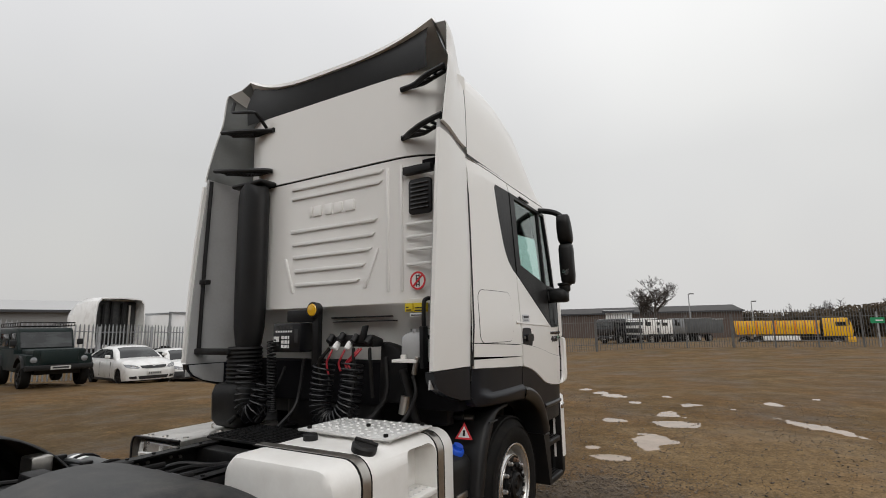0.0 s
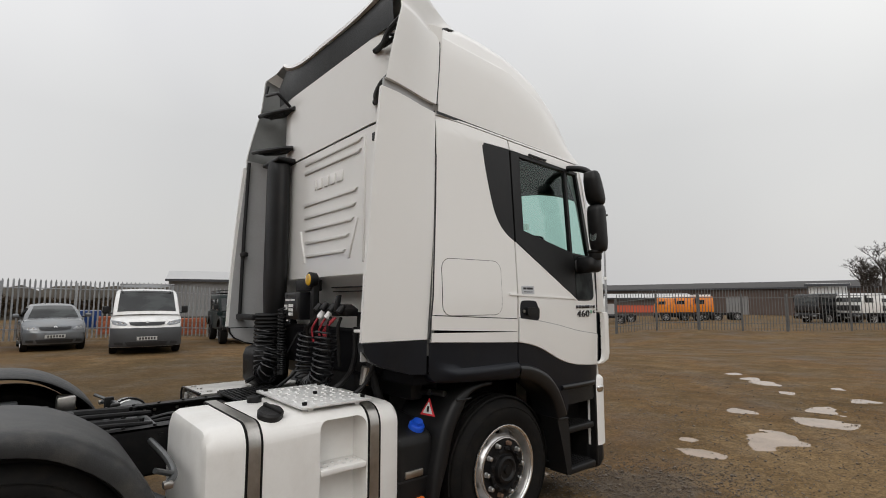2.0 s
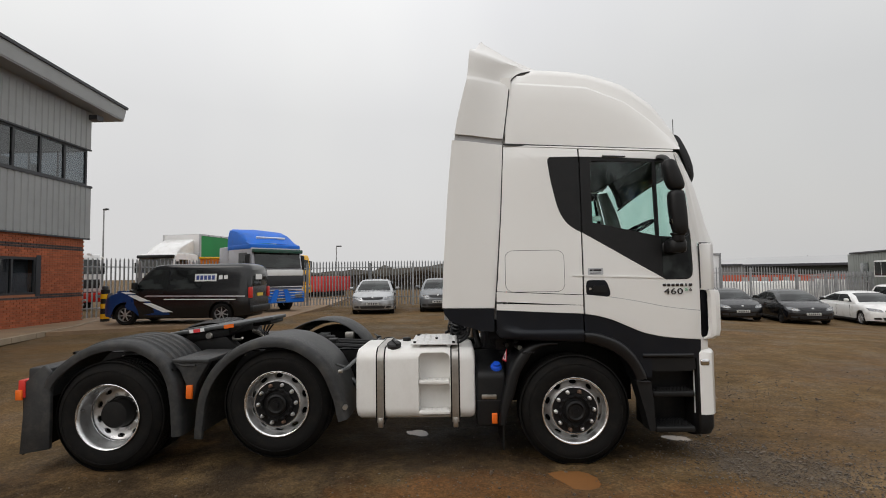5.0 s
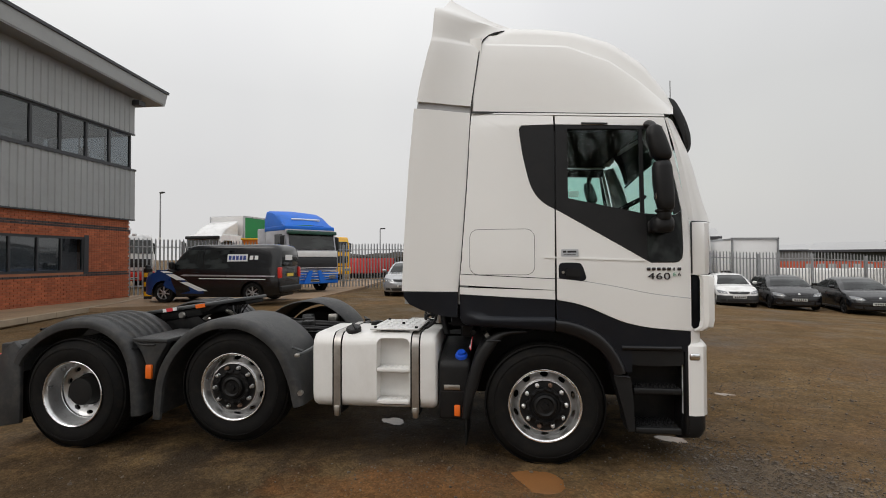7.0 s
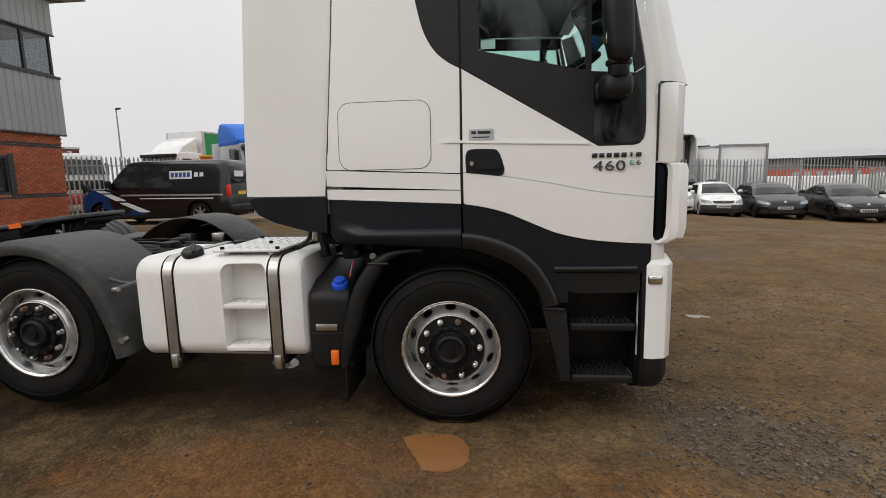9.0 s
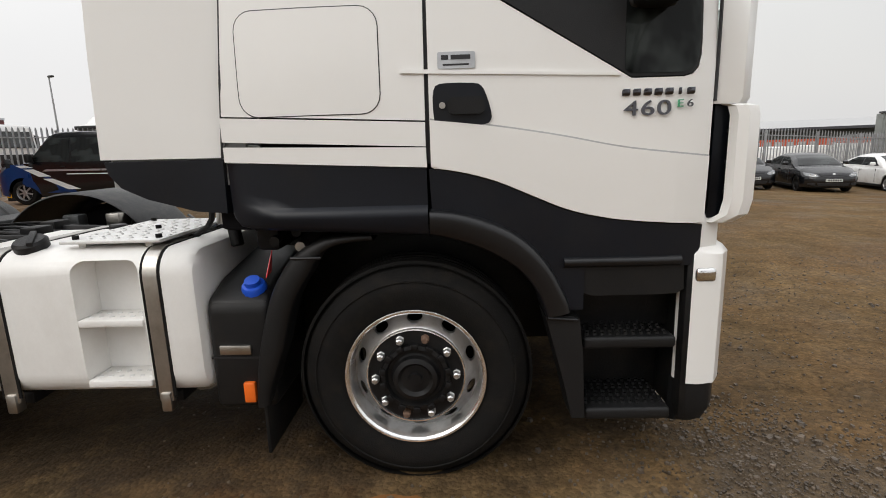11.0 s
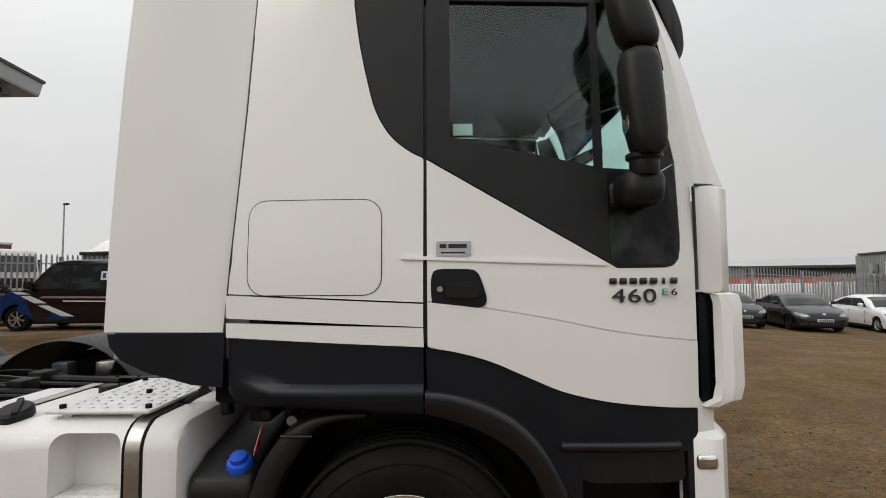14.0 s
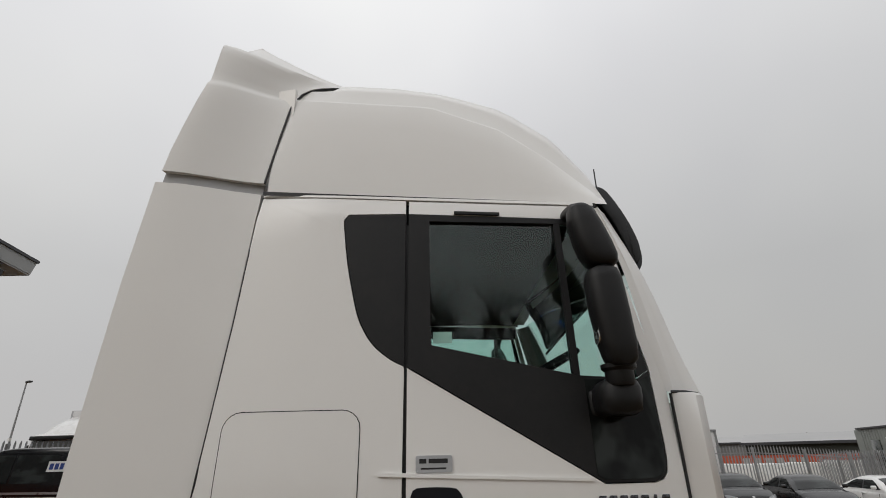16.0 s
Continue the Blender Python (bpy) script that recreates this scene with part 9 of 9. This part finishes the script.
lamp_post(-15.95, 28.75, 8.1, 2, -40)
lamp_post(-36.4, -30.7, 7.6, 1, 60, 0)
lamp_post(-53.0, -14.6, 5.2, 1, 80, 0)
lamp_post(-2.9, 66.5, 5.9, 1, 0)
lamp_post(3.9, 76.4, 5.2, 1, 0)
rb = thing("red_bin", (-13.98, 23.45, ground_z(-13.98, 23.45)), 15, "bright red plastic bin standing in the yard", "bin")
part("bin_body", prism([(-0.20, 0), (0.20, 0), (0.24, 0.86), (-0.24, 0.86)], "y", -0.24, 0.24, 0.03), RED, rb)
part("lid", box(-0.26, 0.26, -0.26, 0.26, 0.86, 0.93, 0.02), LABEL_WHITE, rb, "pale lid")
bo = thing("bollard", (-12.0, -13.35, 0.15), 0, "black and yellow banded bollard by the footway", "bollard")
part("post", cyl((0, 0, 0), (0, 0, 1.15), 0.14, 20, bevel=0.02), BLACK, bo)
for z in (0.12, 0.48, 0.82):
    part("yellow_band", cyl((0, 0, z), (0, 0, z + 0.17), 0.146, 20), P_YELLOW, bo)
part("lamp_cap", cyl((0, 0, 1.15), (0, 0, 1.27), 0.10, 16, bevel=0.02), FRAME, bo)
sg = thing("exit_sign", (10.3, 39.6, ground_z(10.3, 39.6)), 0, "green and white safety sign on the fence", "sign")
part("sign_board", box(-0.36, 0.36, -0.15, -0.12, 1.55, 1.92), mat("green_sign", (0.01, 0.25, 0.10), 0.5, vary=0.05), sg)
part("sign_field", box(-0.10, 0.28, -0.156, -0.148, 1.70, 1.77), LABEL_WHITE, sg)
part("sign_stay", box(-0.04, 0.04, -0.12, 0.0, 0.0, 2.3), GALV, sg)
for x, y, w in ((-24.5, 1.0, 1.6), (-24.5, 4.2, 1.2)):
    st_ = thing("brick_stack", (x, y, ground_z(x, y)), 90, "stack of orange bricks behind the fence", "bricks", "brick stacks")
    for r_ in range(4):
        part("brick_layer", box(-w / 2 + 0.02 * (r_ % 2), w / 2 - 0.02 * (r_ % 2), -0.5, 0.5, 0.1 + 0.2 * r_, 0.29 + 0.2 * r_, 0.015), BRICK, st_)
    part("pallet", box(-w / 2, w / 2, -0.52, 0.52, 0.0, 0.1), WALL_BRICK_PALLET, st_)
wn = thing("white_notice", (-16.2, -13.25, ground_z(-16.2, -13.25)), -30, "white notice fixed to the palisade fence", "sign")
part("notice", box(-0.15, 0.15, 0.03, 0.06, 1.45, 1.95), LABEL_WHITE, wn)
bc = thing("blue_container", (-33.0, -0.2, 0), 85, "blue container beyond the fence", "container")
part("container_shell", box(-1.4, 1.4, -1.2, 1.2, 0.0, 1.05, 0.03), P_DKBLUE, bc)
part("door_bar", box(-0.05, 0.05, -1.25, -1.2, 0.1, 1.0), GALV, bc)


# ---- distant buildings and land ----
ROOF_DARK = mat("dark_sheet_roof", (0.02, 0.017, 0.016), 0.7, vary=0.15, scale=0.1)
ROOF_PALE = mat("pale_sheet_roof", (0.42, 0.42, 0.42), 0.6, vary=0.1, scale=0.1)
WALL_BROWN = mat("brown_shed_wall", (0.085, 0.06, 0.05), 0.8, vary=0.15, scale=0.2)
WALL_RED = mat("red_shed_wall", (0.50, 0.09, 0.04), 0.7, vary=0.15, scale=0.2)
WALL_GREEN = mat("dull_green_shed_wall", (0.035, 0.04, 0.034), 0.8, vary=0.15, scale=0.2)
WALL_GREY = mat("grey_shed_wall", (0.20, 0.20, 0.20), 0.7, vary=0.15, scale=0.2)


def shed(x, y, rz, L, D, h, ridge, wall, roof, label, doors=0, z=-1.0, band=None):
    c = thing("warehouse", (x, y, z), rz, label, "building", "warehouses beyond the yards")
    part("wall", box(-L / 2, L / 2, -D / 2, D / 2, 0, h), wall, c)
    part("roof", prism([(-D / 2 - 0.4, h - 0.1), (0, h + ridge), (D / 2 + 0.4, h - 0.1), (0, h + ridge - 0.25)], "x", -L / 2 - 0.3, L / 2 + 0.3), roof, c)
    part("gutter", box(-L / 2 - 0.3, L / 2 + 0.3, -D / 2 - 0.5, -D / 2 - 0.35, h - 0.25, h), CLAD_DARK, c)
    if band:
        part("wall_band", box(-L / 2, L / 2, -D / 2 - 0.06, -D / 2, h * 0.28, h * 0.62), band, c)
    for i in range(doors):
        xx = -L / 2 + (i + 0.6) * L / doors
        part("loading_door", box(xx - 1.6, xx + 1.6, -D / 2 - 0.1, -D / 2, 0.0, min(3.2, h * 0.7)), ROOF_PALE if i % 2 else WALL_GREY, c)
    return c


shed(-43.3, 94.4, 10, 90, 20, 4.6, 1.2, WALL_BROWN, ROOF_DARK, "long low brown warehouse with a dark roof", 4)
shed(-52, 66, 34, 46, 16, 3.0, 0.7, WALL_BROWN, ROOF_PALE, "long shed with a pale roof and red doors", 5, -1.0, WALL_RED)
shed(-47.7, 47.8, 56, 30, 14, 3.6, 0.9, WALL_GREEN, ROOF_PALE, "shed with a pale sheet roof and dull green wall", 0, -1.2)
hd = thing("red_hoarding", (-38.4, 31.0, -1.2), 66, "long orange-red hoarding with pale lettering blocks", "hoarding")
part("board", box(-10, 10, -0.05, 0.05, 1.7, 2.5), WALL_RED, hd)
for i in range(6):
    part("sign_block", box(-6.0 + 0.8 * i, -5.5 + 0.8 * i, -0.07, -0.05, 1.9, 2.3), ROOF_PALE, hd)
for i in range(9):
    part("post", box(-10 + 2.5 * i - 0.06, -10 + 2.5 * i + 0.06, 0.05, 0.17, 0.0, 2.4), GALV, hd)
shed(-80, 46, 60, 36, 16, 4.0, 0.9, WALL_GREY, ROOF_PALE, "pale warehouse in the distance", 0, -1.2)
shed(-57, 17, 75, 14, 9, 3.9, 1.1, WALL_GREY, ROOF_PALE, "pale pitched-roof shed in the distance", 0, 0)
st = shed(-10.2, 60, 10, 3.0, 3.0, 3.5, 0.1, BOX_WHITE, ROOF_PALE, "pale trailer-like store in the far yard", 0, -0.3)

# white vans parked by the red-banded shed
VANS = "white vans by the far shed"
v0 = None
for i in range(11):
    x, y = -38.2 + 1.05 * i, 17.5 + 1.85 * i
    c = thing("white_van", (x, y, ground_z(x, y) - 0.05), -80, "white van parked by the far shed", "van", VANS) if v0 is None else copy_thing(v0, pose(x, y, ground_z(x, y) - 0.02, 0, 0, -35 + 5 * (i % 3)))
    if v0 is None:
        v0 = c
        part("body", prism([(2.4, 0.4), (2.35, 0.95), (1.6, 1.15), (1.0, 1.95), (-2.4, 2.0), (-2.4, 0.4)], "x", -0.95, 0.95, 0.06, 3), P_WHITE, c)
        part("windscreen", prism([(1.58, 1.18), (1.05, 1.88), (1.08, 1.90), (1.62, 1.20)], "x", -0.8, 0.8), GLASS_CAR_DARK, c)
        for sx in (1, -1):
            car_wheel(c, sx * 0.93, 1.55, 0.33, 0.2, sx)
            car_wheel(c, sx * 0.93, -1.5, 0.33, 0.2, sx)

HILL = mat("far_hill_grass", (0.06, 0.062, 0.062), 0.95, vary=0.2, scale=0.02)
BANK = mat("winter_scrub", (0.05, 0.042, 0.032), 0.95, vary=0.35, scale=0.3)


def ridge_line(name, pts, depth, label, material, seed, rough=0.15, cat="hill"):
    """A low ridge along points of x, y and height."""
    line = curve_through(pts, 10)
    rows = []
    for i, (x, y, h) in enumerate(line):
        d = Vector((x, y, 0)).normalized()
        k = h * (1 + rough * noise.noise((i * 0.7, seed, 0)) + 0.5 * rough * noise.noise((i * 2.3, seed, 4)))
        rows.append([(x - d.x * depth, y - d.y * depth, -2.5), (x - d.x * depth * 0.4, y - d.y * depth * 0.4, k * 0.62), (x, y, k), (x + d.x * depth, y + d.y * depth, k * 0.9), (x + d.x * depth * 2, y + d.y * depth * 2, -2.5)])
    return solo(name, loft(rows), material, label, cat, kind="structure", smooth=60)


ridge_line("hill", [(-330, 235, 0), (-290, 270, 10), (-255, 300, 18), (-225, 325, 17), (-190, 345, 10), (-150, 360, 4)], 40, "grey flat-topped hill in the distance", HILL, 3, 0.04)
ridge_line("far_bank", [(-66, -40, 2.2), (-68, -19, 2.5), (-69, -4, 3.1), (-69, 10, 3.6), (-70, 22, 3.2), (-80, 40, 3.0)], 4, "low bank of winter scrub beyond the fence", BANK, 9, 0.2, "bank")

BARK = mat("bare_bark", (0.055, 0.045, 0.038), 0.9, vary=0.25, scale=3)
TWIG = mat("bare_twigs", (0.05, 0.04, 0.034), 0.95, vary=0.25, scale=3)
LEAF = mat("dry_brown_leaves", (0.055, 0.038, 0.02), 0.85, vary=0.4, scale=1.0)
LEAF_GREEN = mat("dull_green_leaves", (0.04, 0.045, 0.025), 0.85, vary=0.4, scale=1.0)


def bare_tree(x, y, h, spread, seed, label="bare winter tree with a spreading crown", z=None, levels=5, least=0.0):
    """A trunk that forks into ever finer limbs."""
    c = thing("tree", (x, y, ground_z(x, y) if z is None else z), 0, label, "tree", "bare trees")
    r = random.Random(seed)
    limbs, twigs = [], [[], []]

    def grow(p, d, length, rad, level):
        q = p
        pts = [q]
        for k in range(3):
            d = (d + Vector((r.uniform(-1, 1), r.uniform(-1, 1), r.uniform(-0.4, 0.6))) * 0.16).normalized()
            q = q + d * (length / 3)
            pts.append(q)
        if level < 3:
            limbs.append(tube([tuple(v) for v in pts], max(rad, least), 6 if level else 8))
        else:
            rad = max(rad, least)
            b = len(twigs[0])
            for v, w in zip(pts, (1, 0.8, 0.6, 0.3)):
                s = d.orthogonal().normalized() * rad * w
                s2 = d.cross(s).normalized() * rad * w
                twigs[0] += [tuple(v + s), tuple(v - s * 0.5 + s2 * 0.87), tuple(v - s * 0.5 - s2 * 0.87)]
            for k in range(3):
                for m in range(3):
                    n = (m + 1) % 3
                    twigs[1].append((b + 3 * k + m, b + 3 * k + n, b + 3 * k + 3 + n, b + 3 * k + 3 + m))
        if level >= levels:
            return
        for k in range(4 if level < 2 else 3):
            t = r.choice(pts[1:]) if level else pts[-1 - (k % 2)]
            a = Vector((r.uniform(-1, 1), r.uniform(-1, 1), r.uniform(-0.1, 0.95))).normalized()
            grow(t, (d * 0.55 + a * spread).normalized(), length * r.uniform(0.58, 0.78), rad * 0.58, level + 1)

    grow(Vector((0, 0, -0.2)), Vector((0, 0, 1)), h * 0.33, h * 0.024, 0)
    part("trunk", limbs[0], BARK, c)
    for l_ in limbs[1:]:
        part("limb", l_, BARK, c)
    me = bpy.data.meshes.new("twig_mass")
    me.from_pydata(twigs[0], [], twigs[1])
    me.materials.append(TWIG)
    ob = new("twig_mass", me)
    ob.parent = c
    tagged(ob, kind="stuff")
    return c


bare_tree(-8.0, 70.75, 11.0, 0.95, 5, "broad bare oak beyond the far fence", -0.9, 7, 0.016)
for i, (x, y, h) in enumerate(((26, -5, 12), (28, 1.6, 18), (28.5, 4.6, 19.5), (28, 7.4, 18), (27, -11, 12))):
    bare_tree(x, y, h, 0.62, 20 + i, "bare winter tree behind the yard", 0, 6, 0.016)
for i, (x, y, h) in enumerate(((4, 108, 6), (10, 104, 6.5), (14.5, 97, 8.5), (24, 90, 12), (-72, 17, 6), (-71, 21, 6.2), (-66, 27, 4.5), (-74, 13, 5.5))):
    bare_tree(x, y, h, 0.9, 40 + i, "thin bare tree on the far side", -1, 5, 0.025)


def thicket(x0, y0, x1, y1, h0, h1, depth, n, seed, label, material, z=-1.2):
    """A mass of small leaf clumps along a line."""
    r = random.Random(seed)
    v, f = [], []
    for i in range(n):
        t = r.random()
        top_ = (h0 + (h1 - h0) * t) * (0.72 + 0.28 * noise.noise((t * 23, seed, 0)) + 0.25 * noise.noise((t * 7, seed, 3)))
        x, y = x0 + (x1 - x0) * t + r.uniform(-depth, depth), y0 + (y1 - y0) * t + r.uniform(-depth, depth)
        zz = z + top_ * math.sqrt(r.random())
        s = r.uniform(0.08, 0.22)
        a = Vector((r.uniform(-1, 1), r.uniform(-1, 1), r.uniform(-1, 1))).normalized() * s
        q = a.orthogonal().normalized() * s
        b = len(v)
        v += [(x + a.x, y + a.y, zz + a.z), (x + q.x, y + q.y, zz + q.z), (x - a.x, y - a.y, zz - a.z), (x - q.x, y - q.y, zz - q.z)]
        f.append((b, b + 1, b + 2, b + 3))
    me = bpy.data.meshes.new("thicket")
    me.from_pydata(v, [], f)
    me.materials.append(material)
    return tagged(new("thicket", me), label, "hedge", kind="stuff")


thicket(-6, 106, 7, 106, 4.6, 5.2, 1.6, 26000, 1, "tangled brown winter hedge far off", LEAF)
thicket(6, 104, 20, 84, 4.6, 5.8, 1.8, 34000, 2, "tall brown thicket far off", LEAF)
thicket(-30, 92, -6, 104, 3.0, 4.0, 1.0, 7000, 3, "dull green hedge far off", LEAF_GREEN)
thicket(-67, -35, -68, 24, 3.6, 4.8, 1.5, 36000, 4, "brown scrub on the far bank", LEAF)
thicket(-74, 12, -71, 26, 6.0, 6.2, 1.5, 11000, 5, "russet tree tops far off", LEAF)
thicket(-70, 50, -62, 58, 5.0, 5.4, 1.5, 6000, 6, "russet tree tops far off", LEAF)


# ---- bricks of the office ----
def brick_tint(m):
    """The run of bricks takes its tint brick by brick."""
    m = m.copy()
    n, l = m.node_tree.nodes, m.node_tree.links
    gi = n.new("ShaderNodeNewGeometry")
    oi = [k for k in n if k.bl_idname == "ShaderNodeObjectInfo"][0]
    mr = [k for k in n if k.bl_idname == "ShaderNodeMapRange" and k.inputs[0].is_linked and k.inputs[0].links[0].from_node == oi][0]
    l.new(gi.outputs["Random Per Island"], mr.inputs[0])
    return m


DARK_BRICK = mat("dark_brick", (0.05, 0.04, 0.04), 0.8, vary=0.25, scale=3, bump=0.3, random_tint=0.3)
BRICK_RUN, DARK_RUN = brick_tint(BRICK), brick_tint(DARK_BRICK)
_bv = [(x, y, z) for y, i in ((0.0, 0.004), (-0.03, 0.0)) for x, z in ((-0.1075 + i, -0.0325 + i), (0.1075 - i, -0.0325 + i), (0.1075 - i, 0.0325 - i), (-0.1075 + i, 0.0325 - i))]
_bf = [(0, 1, 2, 3), (0, 4, 5, 1), (1, 5, 6, 2), (2, 6, 7, 3), (3, 7, 4, 0)]
_one = {}
for k, m in (("brick", BRICK), ("dark_brick", DARK_BRICK)):
    me = bpy.data.meshes.new(k)
    me.from_pydata(_bv, [], _bf)
    me.materials.append(m)
    _one[k] = me
_runs = {"brick": ([], []), "dark_brick": ([], [])}
rng = random.Random(12)
for row in range(42):
    z = 0.04 + row * 0.075
    kind = "dark_brick" if row in (14, 15, 36, 37) else "brick"
    x = BX0 + 0.1075 + (0.1125 if row % 2 else 0.0)
    while x < BX1 - 0.1:
        if not (-10.62 < x < -6.88 and 1.16 < z < 2.44):
            y = BY + 0.004 + rng.uniform(-0.002, 0.002)
            if x < -11.0 and row < 42:
                ob = new(kind, _one[kind])
                ob.parent = bld
                ob.location = (x, y, z)
            else:
                v, f = _runs[kind]
                b = len(v)
                v += [(x + p[0], y + p[1], z + p[2]) for p in _bv]
                f += [tuple(b + i for i in q) for q in _bf]
        x += 0.225
for kind, m in (("brick", BRICK_RUN), ("dark_brick", DARK_RUN)):
    me = bpy.data.meshes.new(kind + "_run")
    me.from_pydata(_runs[kind][0], [], _runs[kind][1])
    me.materials.append(m)
    ob = new(kind + "_run", me)
    ob.parent = bld
    tagged(ob, kind="stuff")
